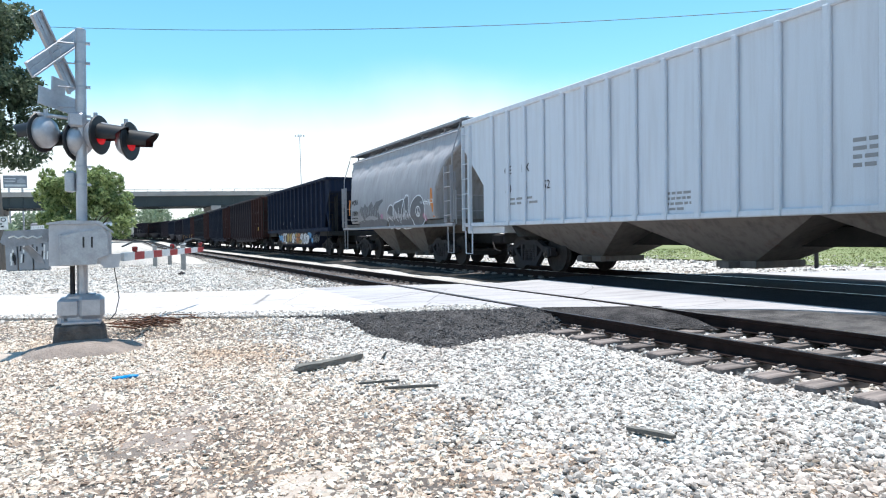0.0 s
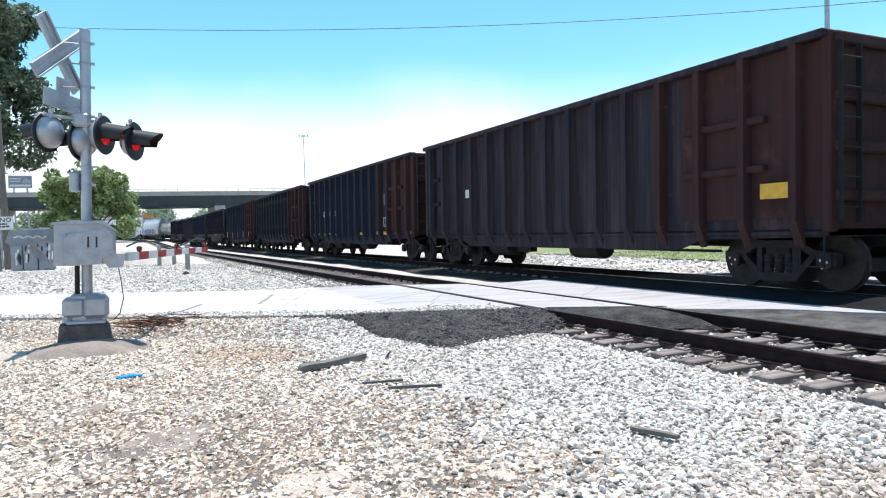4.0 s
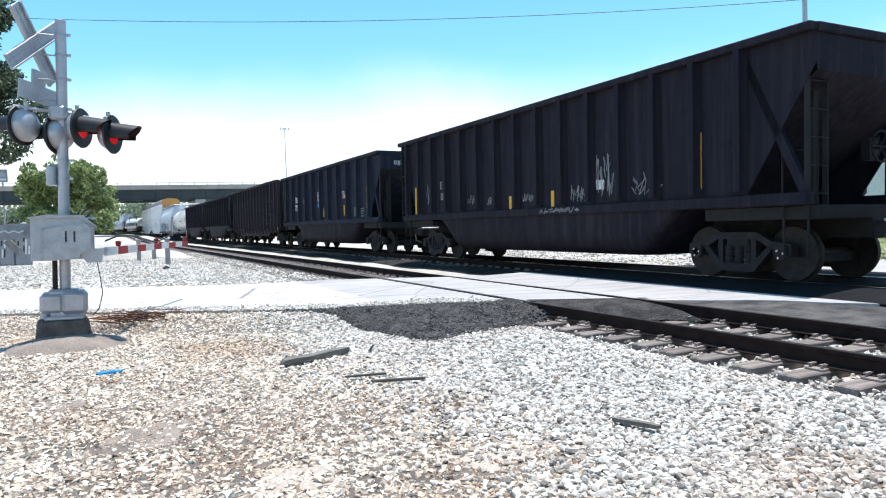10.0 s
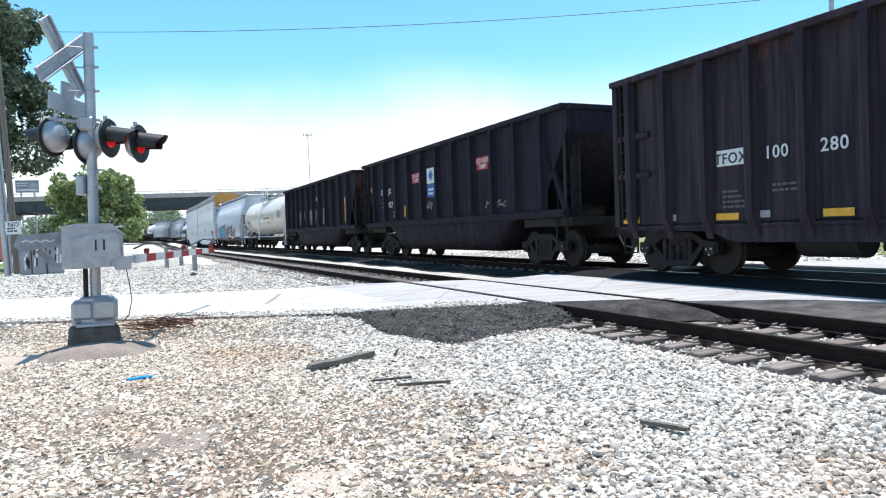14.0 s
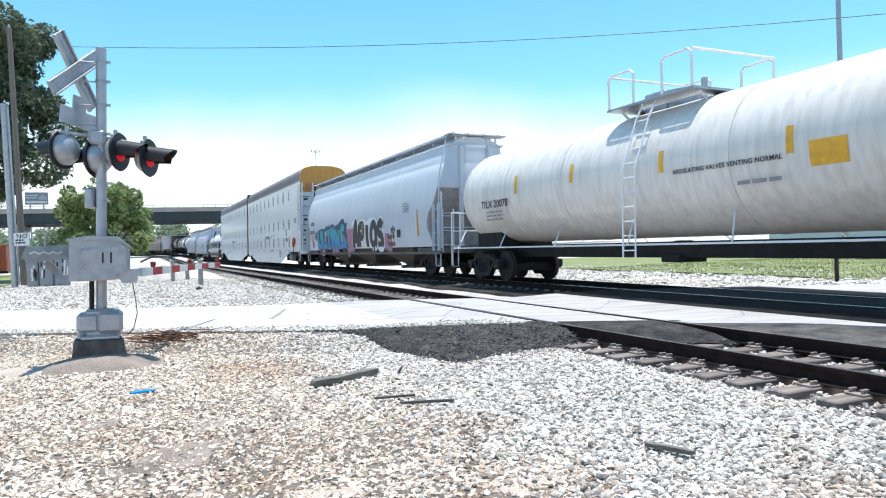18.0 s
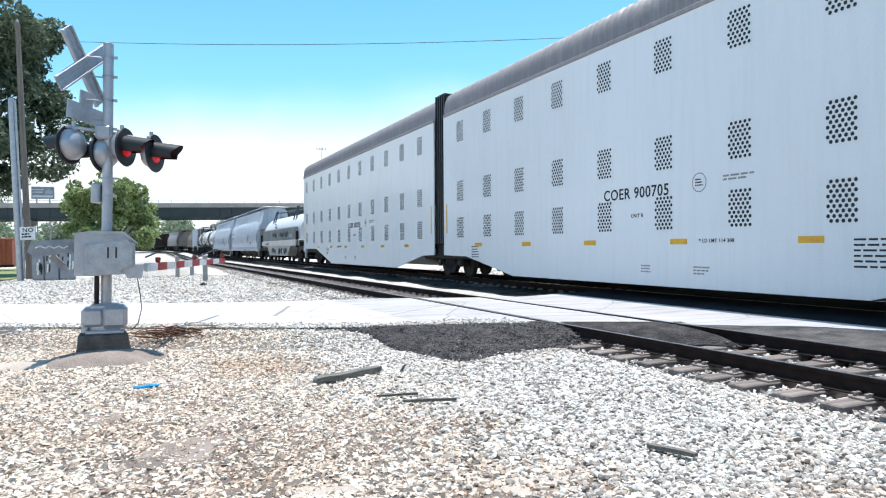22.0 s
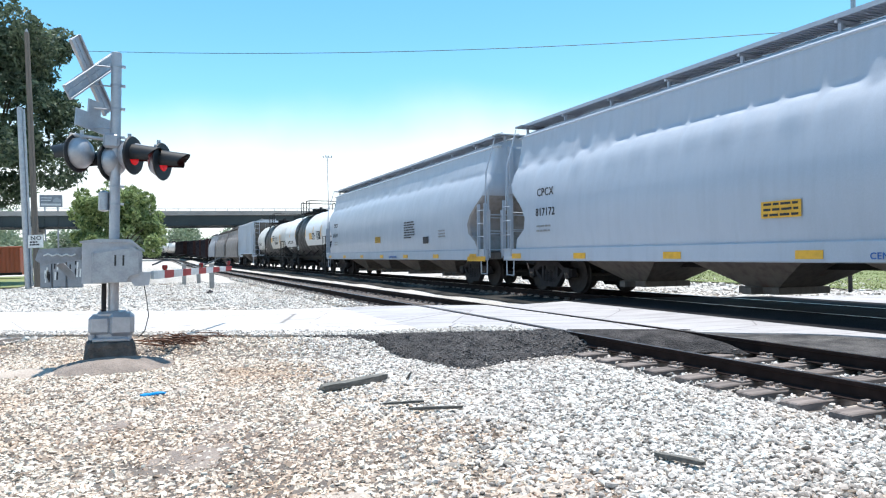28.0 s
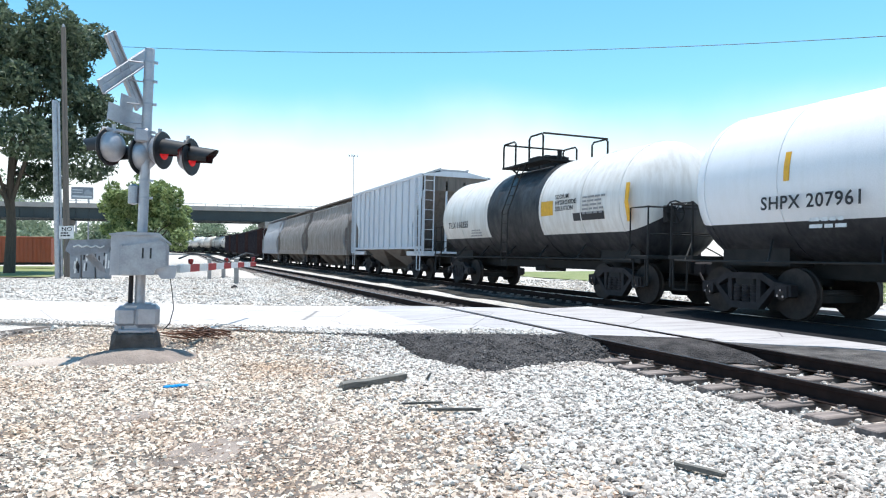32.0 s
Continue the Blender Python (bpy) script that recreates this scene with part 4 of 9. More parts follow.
    hopper_outlets(car, [(-L2 + 2.9) + (i + 0.5) * (length - 5.8) / bays for i in range(bays)], (length - 5.8) / bays, 0.24, base + 0.2, under, 1.38)
    roof_walk(car, length - 0.2, top + 0.05, 0.62, board or paint, -0.92, paint, 0.2)
    roof_walk(car, length - 0.2, top + 0.05, 0.62, board or paint, 0.3, paint, 0.2)
    for y in (-L2 - 0.05, L2 - 0.4):
        part("end_walk", Build().cbox(-1.12, 1.12, y, y + 0.45, top + 0.02, top + 0.07, 0.01), "galvanized", car)
    m = max(4, int(length / 3))
    hat = Build().lathe([(top - 0.02, 0.28), (top + 0.1, 0.28), (top + 0.14, 0.23), (top + 0.14, 0.02)], "z", 14).mesh("roof_hatch", paint)
    for i in range(m):
        part("roof_hatch", hat, None, car, at=(0, -L2 + (i + 0.5) * length / m, 0))
    for y in (-L2 + 0.04, L2 - 0.5):
        ladder(car, -hw + 0.08, y, base + 0.05, 3.2 if tall else 2.6, 0.46, mat=ladder_mat)
        stirrup(car, y + 0.22, -hw + 0.1, base, mat=ladder_mat)
    end_ladder(car, -L2 + 0.05, -1.42, base, 2.4, mat=ladder_mat)
    for y in (-L2 + 0.1, L2 - 0.1):
        part("roof_grab_rail", Build().tube([(-hw + 0.06, y, 2.3), (-hw + 0.1, y, 3.6), (-hw + 0.36, y, top - 0.25), (-1.14, y, top + 0.05), (0.72, y, top + 0.08)], 0.022, 6), ladder_mat, car)
    brake_wheel(car, 0.75, -L2 - 0.02, 2.3, ladder_mat)
    running_gear(car, L2 - 1.8, length)
    for args in marks:
        lettering(args[0], args[1], car, -table(side, args[3] + 0.04) - 0.012 - (args[5] if len(args) > 5 else 0), L2 - args[2], args[3], args[4] if len(args) > 4 else "lettering_black")
    return car


def ribbed_hopper(label, length, top=4.6, paint="pale_grey_paint", ribs=16, bays=3, marks=(), base=1.4, reach=None, truck=1.8, cut=1.9):
    """Straight-sided covered hopper with outside posts and deep sloping bays."""
    car = thing("ribbed_hopper_car", label, "freight car", group="cars of the freight train")
    hw, L2 = 1.55, length / 2
    reach = reach or L2 - 0.72
    for s in (-1, 1):
        part("side_sheet", Build().prism([(-L2 + 1.22, base), (L2 - 1.22, base), (L2 - 1.22, 2.4), (L2 - 0.06, 3.5), (L2 - 0.06, top - 0.08), (-L2 + 0.06, top - 0.08), (-L2 + 0.06, 3.5), (-L2 + 1.22, 2.4)], "x", s * hw, s * (hw - 0.05)), paint, car)
        part("top_chord", Build().cbox(min(s * (hw - 0.08), s * (hw + 0.07)), max(s * (hw - 0.08), s * (hw + 0.07)), -L2, L2, top - 0.14, top, 0.02), paint, car)
        part("side_sill", Build().cbox(min(s * (hw - 0.08), s * (hw + 0.05)), max(s * (hw - 0.08), s * (hw + 0.05)), -L2 + 0.1, L2 - 0.1, base - 0.1, base + 0.02, 0.02), paint, car)
    part("roof", Build().prism([(-hw, top - 0.06), (-0.6, top + 0.12), (0.6, top + 0.12), (hw, top - 0.06), (hw, top - 0.1), (-hw, top - 0.1)], "y", -L2, L2), paint, car)
    rb = Build().cbox(-hw - 0.09, -hw, -0.06, 0.06, base - 0.1, top - 0.1, 0.02)
    rib = rb.mesh("rib", paint)
    for i in range(ribs):
        y = -reach + i * 2 * reach / (ribs - 1)
        part("rib", rib, None, car, at=(0, y, 0))
        part("rib", rib, None, car, at=pose(0, y, 0, 0, 0, 180))
    for y, d in ((-L2, 1), (L2, -1)):
        part("end_slope", Build().add([(-hw + 0.05, y + d * 0.06, top - 0.1), (hw - 0.05, y + d * 0.06, top - 0.1), (hw - 0.05, y + d * 0.06, top - 0.7), (-hw + 0.05, y + d * 0.06, top - 0.7), (hw - 0.05, y + d * 3.0, base - 0.4), (-hw + 0.05, y + d * 3.0, base - 0.4)],
                                      [(0, 1, 2, 3), (3, 2, 4, 5)]), "dark_hopper_grime", car)
        part("end_platform", Build().cbox(-1.45, 1.45, min(y, y + d * 2.2), max(y, y + d * 2.2), 1.02, 1.22, 0.02), paint, car)
        for q in (-1.44, -0.4, 0.4, 1.44):
            part("end_post", Build().box(q - 0.035, q + 0.035, min(y + d * 0.06, y + d * 0.14), max(y + d * 0.06, y + d * 0.14), 1.1, top - 0.3), paint, car)
    hopper_outlets(car, [(-L2 + cut) + (i + 0.5) * (length - 2 * cut) / bays for i in range(bays)], (length - 2 * cut) / bays, 0.3, base - 0.08, "dark_hopper_grime", 1.45)
    roof_walk(car, length - 0.4, top + 0.2, 1.3, "galvanized", -0.65)
    for y in (-L2 + 0.06, L2 - 0.5):
        ladder(car, -hw, y, 1.1, top - 0.2, 0.46, mat=paint)
        stirrup(car, y + 0.22, -hw, 1.1, mat=paint)
    end_ladder(car, -L2 + 0.05, -1.42, 1.1, top - 0.1, mat=paint)
    brake_wheel(car, 0.75, -L2 - 0.02, 2.3, paint)
    running_gear(car, L2 - truck, length)
    for args in marks:
        lettering(args[0], args[1], car, -hw - 0.006 - (args[5] if len(args) > 5 else 0), L2 - args[2], args[3], args[4] if len(args) > 4 else "lettering_black")
    return car


def tank_car(label, length, r=1.42, zc=2.5, tank="white_tank_paint", band=None, lower=None, platform="underframe_black", marks=(), rail_mat=None, over=0.4, shift=0.0, half_band=1.35, lower_at=-0.02):
    """Tank car: domed barrel, manway with platform and railings, ladders, side handrail."""
    car = thing("tank_car", label, "freight car", group="cars of the freight train")
    L2 = length / 2
    e = L2 - over
    prof = [(-e, 0.02)] + [(-e + 0.75 * (1 - math.cos(a)), r * math.sin(a)) for a in (0.25, 0.5, 0.75, 1.0, 1.2, 1.4, 1.5708)] + [(y, r) for y in (-e * 0.5, shift - half_band, shift + half_band, e * 0.5)] + [(e - 0.75 * (1 - math.cos(a)), r * math.sin(a)) for a in (1.5708, 1.4, 1.2, 1.0, 0.75, 0.5, 0.25)] + [(e, 0.02)]
    seg = 48
    b = Build().lathe(prof, "y", seg, (0, 0, zc))
    rows = len(prof) - 1
    if band or lower:
        b.k = []
        for i in range(rows):
            for j in range(seg):
                zz = math.sin(6.2832 * (j + 0.5) / seg)
                mid = prof[i][0] > shift - half_band - 0.01 and prof[i + 1][0] < shift + half_band + 0.01
                b.k.append(1 if (lower and zz < lower_at) or (band and mid) else 0)
        b.k += [0, 0]
    part("tank", b, [tank, "black_tank_paint"], car, smooth=50)
    for y in (-e * 0.62, -e * 0.3, e * 0.3, e * 0.62, -e + 0.78, e - 0.78):
        sm = Build().lathe([(y - 0.025, r + 0.002), (y - 0.02, r + 0.014), (y + 0.02, r + 0.014), (y + 0.025, r + 0.002)], "y", seg, (0, 0, zc), closed=False)
        if lower or band:
            sm.k = [1 if (lower and math.sin(6.2832 * (j + 0.5) / seg) < lower_at) or (band and abs(y - shift) < half_band) else 0 for i in range(3) for j in range(seg)]
        part("weld_seam", sm, [tank, "black_tank_paint"], car, smooth=30)
    rail_mat = rail_mat or platform
    zt = zc + r
    mv = Matrix.Translation((0, shift, 0))
    part("manway", Build().lathe([(zt - 0.15, 0.42), (zt + 0.22, 0.42), (zt + 0.24, 0.48), (zt + 0.3, 0.48), (zt + 0.34, 0.3), (zt + 0.36, 0.02)], "z", 18).lathe([(zt - 0.1, 0.09), (zt + 0.5, 0.09)], "z", 10, (0.2, 0.75, 0)).lathe([(zt - 0.1, 0.07), (zt + 0.42, 0.07)], "z", 10, (-0.2, -0.7, 0)), platform, car, smooth=40, at=mv)
    d = Build()
    for x0, x1, y0, y1 in ((-1.15, -0.6, -1.35, 1.35), (0.6, 1.15, -1.35, 1.35), (-0.6, 0.6, -1.35, -0.95), (-0.6, 0.6, 0.95, 1.35)):
        d.box(x0, x1, y0, y1, zt + 0.0, zt + 0.05)
    part("platform", d, platform, car, at=mv)
    part("valve_housing", Build().cbox(-0.4, 0.4, 0.25, 0.95, zt - 0.1, zt + 0.38, 0.03), platform, car, at=mv)
    h = Build()
    for x in (-1.12, 1.12):
        h.tube([(x, -1.3, zt), (x, -1.3, zt + 0.72), (x, -1.2, zt + 0.8), (x, -0.55, zt + 0.8), (x, -0.45, zt + 0.72), (x, -0.45, zt)], 0.03, 6)
        h.tube([(x, 1.3, zt), (x, 1.3, zt + 0.72), (x, 1.2, zt + 0.8), (x, 0.55, zt + 0.8), (x, 0.45, zt + 0.72), (x, 0.45, zt)], 0.03, 6)
    for y in (-1.3, 1.3):
        h.tube([(-1.12, y, zt + 0.8), (1.12, y, zt + 0.8)], 0.03, 6)
    for x in (-0.85, 0.85):
        for y in (-1.2, 1.2):
            h.tube([(x, y, zt + 0.02), (x * 0.75, y, zc + math.sqrt(max(0.1, r * r - (x * 0.75) ** 2)))], 0.03, 6)
    part("safety_railing", h, rail_mat, car, at=mv)
    lad = Build()
    pts = [(-r - 0.22, 0, 0.75), (-r - 0.2, 0, zc), (-1.25, 0, zt - 0.35), (-1.05, 0, zt + 0.02)]
    for y in (-0.2, 0.2):
        lad.tube([(p[0], y, p[2]) for p in pts], 0.02, 6)
    for i in range(11):
        z = 0.9 + i * (zt - 1.0) / 10
        x = -r - 0.2 if z < zc else -r - 0.2 + (z - zc) / (zt - zc) * (r + 0.2 - 1.08)
        lad.tube([(x, -0.2, z), (x, 0.2, z)], 0.014, 6)
    part("ladder", lad, rail_mat, car, at=mv)
    for s in (-1, 1):
        hr = Build().tube([(s * (r + 0.1), -e + 0.1, 1.02), (s * (r + 0.1), e - 0.1, 1.02)], 0.022, 6)
        for i in range(7):
            y = -e + 0.4 + i * (2 * e - 0.8) / 6
            hr.tube([(s * (r + 0.1), y, 1.02), (s * (r * 0.72), y + 0.4, zc - r * 0.7)], 0.018, 6)
        part("side_handrail", hr, rail_mat, car)
    part("frame_sill", Build().cbox(-0.3, 0.3, -L2, L2, 0.72, 1.08, 0.02).box(-0.9, 0.9, -L2 + 1.0, -L2 + 2.6, 0.95, zc - r * 0.75).box(-0.9, 0.9, L2 - 2.6, L2 - 1.0, 0.95, zc - r * 0.75), "underframe_black", car)
    for y, q in ((-L2, 1), (L2, -1)):
        part("end_platform", Build().cbox(-1.45, 1.45, min(y, y + q * 0.75), max(y, y + q * 0.75), 1.04, 1.12, 0.01), platform, car)
        g = Build().tube([(-1.42, y + q * 0.06, 0.45), (-1.42, y + q * 0.06, 2.2), (1.42, y + q * 0.06, 2.2), (1.42, y + q * 0.06, 0.45)], 0.028, 6)
        g.tube([(-1.42, y + q * 0.06, 1.6), (1.42, y + q * 0.06, 1.6)], 0.02, 6)
        g.tube([(-1.42, y + q * 0.06, 2.2), (-1.42, y + q * 0.7, 2.2), (-1.42, y + q * 0.7, 1.1)], 0.024, 6)
        part("end_handrail", g, rail_mat, car)
        stirrup(car, y + q * 0.35, -1.42, 1.05, platform)
    part("bottom_outlet", Build().lathe([(0.62, 0.16), (1.1, 0.2)], "z", 12).cbox(-0.4, 0.4, -0.3, 0.3, 0.62, 0.8, 0.03), "underframe_black", car)
    brake_wheel(car, -0.7, -L2 + 0.05, 2.1)
    running_gear(car, L2 - 1.75, length, sill=False)
    for args in marks:
        lettering(args[0], args[1], car, -r - 0.02, L2 - args[2], args[3], args[4] if len(args) > 4 else "lettering_black")
    return car


def vent_mesh():
    """A perforated vent: rows of dark round holes."""
    b = Build()
    for r in range(9):
        for c in range(5):
            y, z = (c - 2) * 0.1 + (0.05 if r % 2 else 0) - 0.025, (r - 4) * 0.075
            b.add([(-0.004, y + 0.034 * math.cos(a * 1.0472), z + 0.034 * math.sin(a * 1.0472)) for a in range(6)], [(0, 1, 2, 3, 4, 5)])
    return b.mesh("vent_panel", "signal_black")


def autorack():
    """Two-unit articulated automobile carrier; the origin is at the joint between the units."""
    car = thing("autorack_car", "white two-unit enclosed automobile carrier with perforated vents and ribbed roof", "freight car", group="cars of the freight train")
    hw, side_top, top = 1.53, 5.5, 6.5
    vent = vent_mesh()
    for unit, (ya, yb) in enumerate(((-22.35, -0.12), (0.76, 22.3))):
        L = yb - ya
        for s in (-1, 1):
            lo_a, lo_b = (1.25, 0.95) if unit == 0 else (0.95, 1.25)
            out = [(ya, 1.02), (ya + 3.4, 1.0), (ya + 7.0, 0.2), (yb - 4.8, 0.2), (yb - 1.8, 0.72), (yb, 0.75), (yb, side_top), (ya, side_top)]
            if unit:
                out = [(ya, 0.75), (ya + 1.1, 0.72), (ya + 4.1, 0.2), (yb - 7.0, 0.2), (yb - 3.4, 1.0), (yb, 1.02), (yb, side_top), (ya, side_top)]
            part("side_panel", Build().prism(out, "x", s * hw, s * (hw - 0.04)), "white_paint", car)
            part("roof_eave", Build().cbox(min(s * (hw - 0.05), s * (hw + 0.03)), max(s * (hw - 0.05), s * (hw + 0.03)), ya, yb, side_top - 0.02, side_top + 0.08, 0.015), "rack_roof_paint", car)
        # corrugated roof
        roof = Build()
        half = [(1.53, 5.5), (1.53, 5.8), (1.5, 6.0), (1.4, 6.2), (1.22, 6.35), (0.9, 6.45), (0.5, 6.5)]
        arch = half + [(0.0, 6.51)] + [(-u, v) for u, v in half[::-1]]
        n = int(L / 0.0417)
        vs = []
        for i in range(n + 1):
            k = 1.0 - 0.07 * (0.5 + 0.5 * math.cos(1.0472 * i))
            vs += [(u * k, ya + L * i / n, side_top + (v - side_top) * k) for u, v in arch]
        roof.add(vs, [(i * 15 + j, i * 15 + j + 1, (i + 1) * 15 + j + 1, (i + 1) * 15 + j) for i in range(n) for j in range(14)])
        part("roof", roof, "rack_roof_paint", car, smooth=50)
        cols = 11
        y_first = -1.46 if unit == 0 else 2.13
        for c in range(cols):
            for z in (4.83, 2.87, 1.67):
                y = y_first + c * (-1.926 if unit == 0 else 1.926)
                if ya + 2.5 < y < yb - 0.5 or unit:
                    part("vent_panel", vent, None, car, at=(-hw - 0.001, y, z))
        part("deck", Build().box(-hw + 0.05, hw - 0.05, ya + 0.1, yb - 0.1, 0.8, 1.0).box(-hw + 0.05, hw - 0.05, ya + 0.1, yb - 0.1, 3.0, 3.1), "underframe_black", car)
        for i in range(6):
            y = -2.78 - 2.91 * i if unit == 0 else 3.56 + 2.95 * i
            plate(car, "reflector", -hw, y - 0.23, y + 0.23, 1.04, 1.15, "yellow_reflector")
        for y in (yb - 0.25,) if unit == 0 else (ya + 0.25, yb - 0.3):
            plate(car, "yellow_edge", -hw, y - 0.04, y + 0.04, 1.5, 2.5, "yellow_reflector")
        yt = -9.14 if unit == 0 else 11.92
        lettering("COER 900705", 0.33, car, -hw - 0.003, yt, 2.03, "lettering_black")
        lettering("UNIT B" if unit == 0 else "UNIT A", 0.11, car, -hw - 0.003, yt - 0.95, 1.62, "lettering_black")
        yc, zc = yt - 2.92, 2.2
        ring = Build().lathe([(-hw - 0.003, 0.165), (-hw - 0.003, 0.185)], "x", 24, (0, yc, zc), closed=False)
        part("round_mark", ring, "spray_grey", car)
        stencil(car, -hw, yc + 0.1, 2.27, 0.2, 3, "lettering_black", 0.025, 0.03, seed=unit + 3)
        stencil(car, -hw, yc - 0.58, 2.28, 0.72, 2, "spray_grey", 0.035, 0.03, seed=unit + 9)
        lettering("* LD LMT 114 300", 0.1, car, -hw - 0.003, -12.05 if unit == 0 else 14.15, 1.07, "lettering_black")
        stencil(car, -hw, -2.3 if unit == 0 else 16.4, 1.05, 0.5, 5, "lettering_black", 0.03, 0.05, seed=unit)
        stencil(car, -hw, -10.4 if unit == 0 else 12.6, 0.62, 0.3, 3, "spray_grey", 0.03, 0.03, seed=unit + 5)
        stencil(car, -hw, -11.9 if unit == 0 else 10.9, 0.62, 0.4, 3, "spray_grey", 0.03, 0.03, seed=unit + 6)
        stirrup(car, ya + 0.5 if unit == 0 else yb - 0.5, -hw + 0.03, 1.25, "white_paint")
    # yellow-topped ends with double doors
    for y, d in ((-22.35, -1), (22.3, 1)):
        door = Build()
        outline = [(-hw + 0.02, 1.1), (hw - 0.02, 1.1), (hw - 0.02, side_top)] + [(u * 0.99, v) for u, v in arch][1:-1] + [(-hw + 0.02, side_top)]
        door.prism(outline, "y", y, y - d * 0.05)
        part("end_door", door, "pale_grey_paint", car)
        out2 = [(u, max(v, 4.8)) for u, v in outline]
        part("end_top", Build().prism(out2, "y", y + d * 0.004, y + d * 0.05), "yellow_end_paint", car, "yellow upper end panel")
        for x in (-1.45, -0.75, -0.02, 0.72, 1.38):
            part("door_post", Build().cbox(x, x + 0.1, min(y, y + d * 0.12), max(y, y + d * 0.12), 1.1, 5.4, 0.02), "pale_grey_paint", car)
        for x, z0, z1 in ((-0.55, 1.5, 3.2), (-0.55, 4.2, 5.3), (0.55, 1.5, 3.2), (0.55, 4.2, 5.3)):
            part("door_slot", Build().box(x - 0.07, x + 0.07, min(y, y + d * 0.058), max(y, y + d * 0.058), z0, z1), "signal_black", car)
        for z in (1.7, 2.3, 3.0, 4.3):
            part("door_latch", Build().cbox(-1.3, -1.05, min(y, y + d * 0.07), max(y, y + d * 0.07), z, z + 0.11, 0.01), "truck_steel", car)
        for z in (1.5, 2.1, 2.7, 3.3, 3.9, 4.5, 5.0):
            part("door_rung", Build().tube([(-1.4, y + d * 0.15, z), (-0.95, y + d * 0.15, z)], 0.018, 6), "underframe_black", car)
        part("end_sill", Build().cbox(-1.5, 1.5, y - 0.25, y + 0.25, 0.85, 1.12, 0.03), "white_paint", car)
    lettering("EXCESS", 0.15, car, -1.15, -22.42, 5.28, "red_paint", FRONT)
    lettering("HEIGHT", 0.15, car, -1.15, -22.42, 5.1, "red_paint", FRONT)
    lettering("CAR", 0.15, car, -1.02, -22.42, 4.92, "red_paint", FRONT)
    lettering("COER", 0.17, car, 0.3, -22.42, 5.2, "red_paint", FRONT)
    # bellows at the joint
    be = Build()
    for i in range(10):
        w = 1.46 if i % 2 else 1.38
        be.box(-w, w, -0.12 + i * 0.088, -0.032 + i * 0.088, 1.15, top - 0.12 - (0 if i % 2 else 0.08))
    part("bellows", be, "signal_black", car, "black folded bellows between the units")
    part("joint_frame", Build().cbox(-1.35, 1.35, -2.2, 2.2, 0.62, 1.16, 0.05), "underframe_black", car)
    for y in (-20.0, 0.3, 20.0):
        t = part("truck", BOLSTER, None, car, at=(0, y, 0))
        for f in (Matrix.Identity(4), FLIP):
            part("side_frame", SIDE_FRAME, None, t, at=f)
            tagged(part("spring_nest", SPRINGS, None, t, at=f), kind="stuff")
        for dy in (-0.89, 0.89):
            part("wheelset", WHEELSET, None, t, at=(0, dy, R_WHEEL))
    part("coupler", COUPLER, None, car, at=(0, -22.85, 0))
    part("coupler", COUPLER, None, car, at=pose(0, 22.65, 0, 0, 0, 180))
    # front corner: hung orange cloth on a chain, hatch, ladder, notices
    cloth = Build()
    n = 16
    for z, r in ((1.3, 0.05), (1.36, 0.13), (1.5, 0.2), (1.65, 0.24), (1.8, 0.22), (1.9, 0.13), (1.94, 0.04)):
        for i in range(n):
            a = 6.2832 * i / n
            k = r * (1 + 0.35 * noise.noise((math.cos(a) * 2, math.sin(a) * 2, z * 6)) + 0.15 * math.sin(5 * a + z * 9))
            cloth.v.append((-hw - 0.09 + 0.4 * k * math.cos(a), -20.6 + 1.15 * k * math.sin(a) - 0.25 * (z - 1.6), z))
    for i in range(6):
        for j in range(n):
            cloth.f.append((i * n + j, i * n + (j + 1) % n, (i + 1) * n + (j + 1) % n, (i + 1) * n + j))
            cloth.k.append(0)
    part("hung_cloth", cloth, "orange_cloth", car, "crumpled orange-red cloth hung on the side", smooth=50)
    part("chain", Build().tube([(-hw - 0.05, -20.4 - 0.01 * (i % 2), 1.34 - 0.05 * i) for i in range(10)], 0.016, 5), "underframe_black", car)
    for y0, y1, z0, z1 in ((-21.36, -21.33, 1.0, 2.6), (-21.94, -21.91, 1.0, 2.6), (-21.94, -21.33, 2.57, 2.6), (-21.36, -20.32, 2.33, 2.36), (-20.36, -20.33, 1.3, 2.36)):
        part("hatch_frame", Build().cbox(-hw - 0.025, -hw, y0, y1, z0, z1, 0.004), "white_paint", car)
    plate(car, "yellow_edge", -hw - 0.001, -20.31, -20.18, 1.31, 2.32, "yellow_reflector")
    plate(car, "yellow_edge", -hw - 0.001, -22.21, -22.09, 1.33, 1.87, "yellow_reflector")
    ladder(car, -hw, -22.28, 2.4, 5.3, 0.4, mat="white_paint")
    stencil(car, -hw, -17.62, 2.56, 0.45, 6, "lettering_black", 0.035, 0.045, seed=31)
    plate(car, "data_panel", -hw, -18.08, -17.66, 1.73, 1.97, "lettering_black")
    for y0, y1, z0, z1 in ((-19.97, -19.64, 1.36, 1.48), (-20.1, -19.86, 1.04, 1.1)):
        plate(car, "data_panel", -hw, y0, y1, z0, z1, "spray_grey")
    stencil(car, -hw, -15.13, 1.1, 0.8, 6, "lettering_black", 0.03, 0.05, seed=33)
    stencil(car, -hw, -18.3, 1.1, 0.75, 3, "spray_grey", 0.03, 0.05, seed=34)
    lettering("LIFT AND", 0.1, car, -hw - 0.003, -19.08, 0.94, "lettering_black")
    lettering("JACK HERE", 0.1, car, -hw - 0.003, -19.05, 0.82, "lettering_black")
    plate(car, "deck_line", -hw, -21.15, -20.5, 3.13, 3.15, "lettering_black")
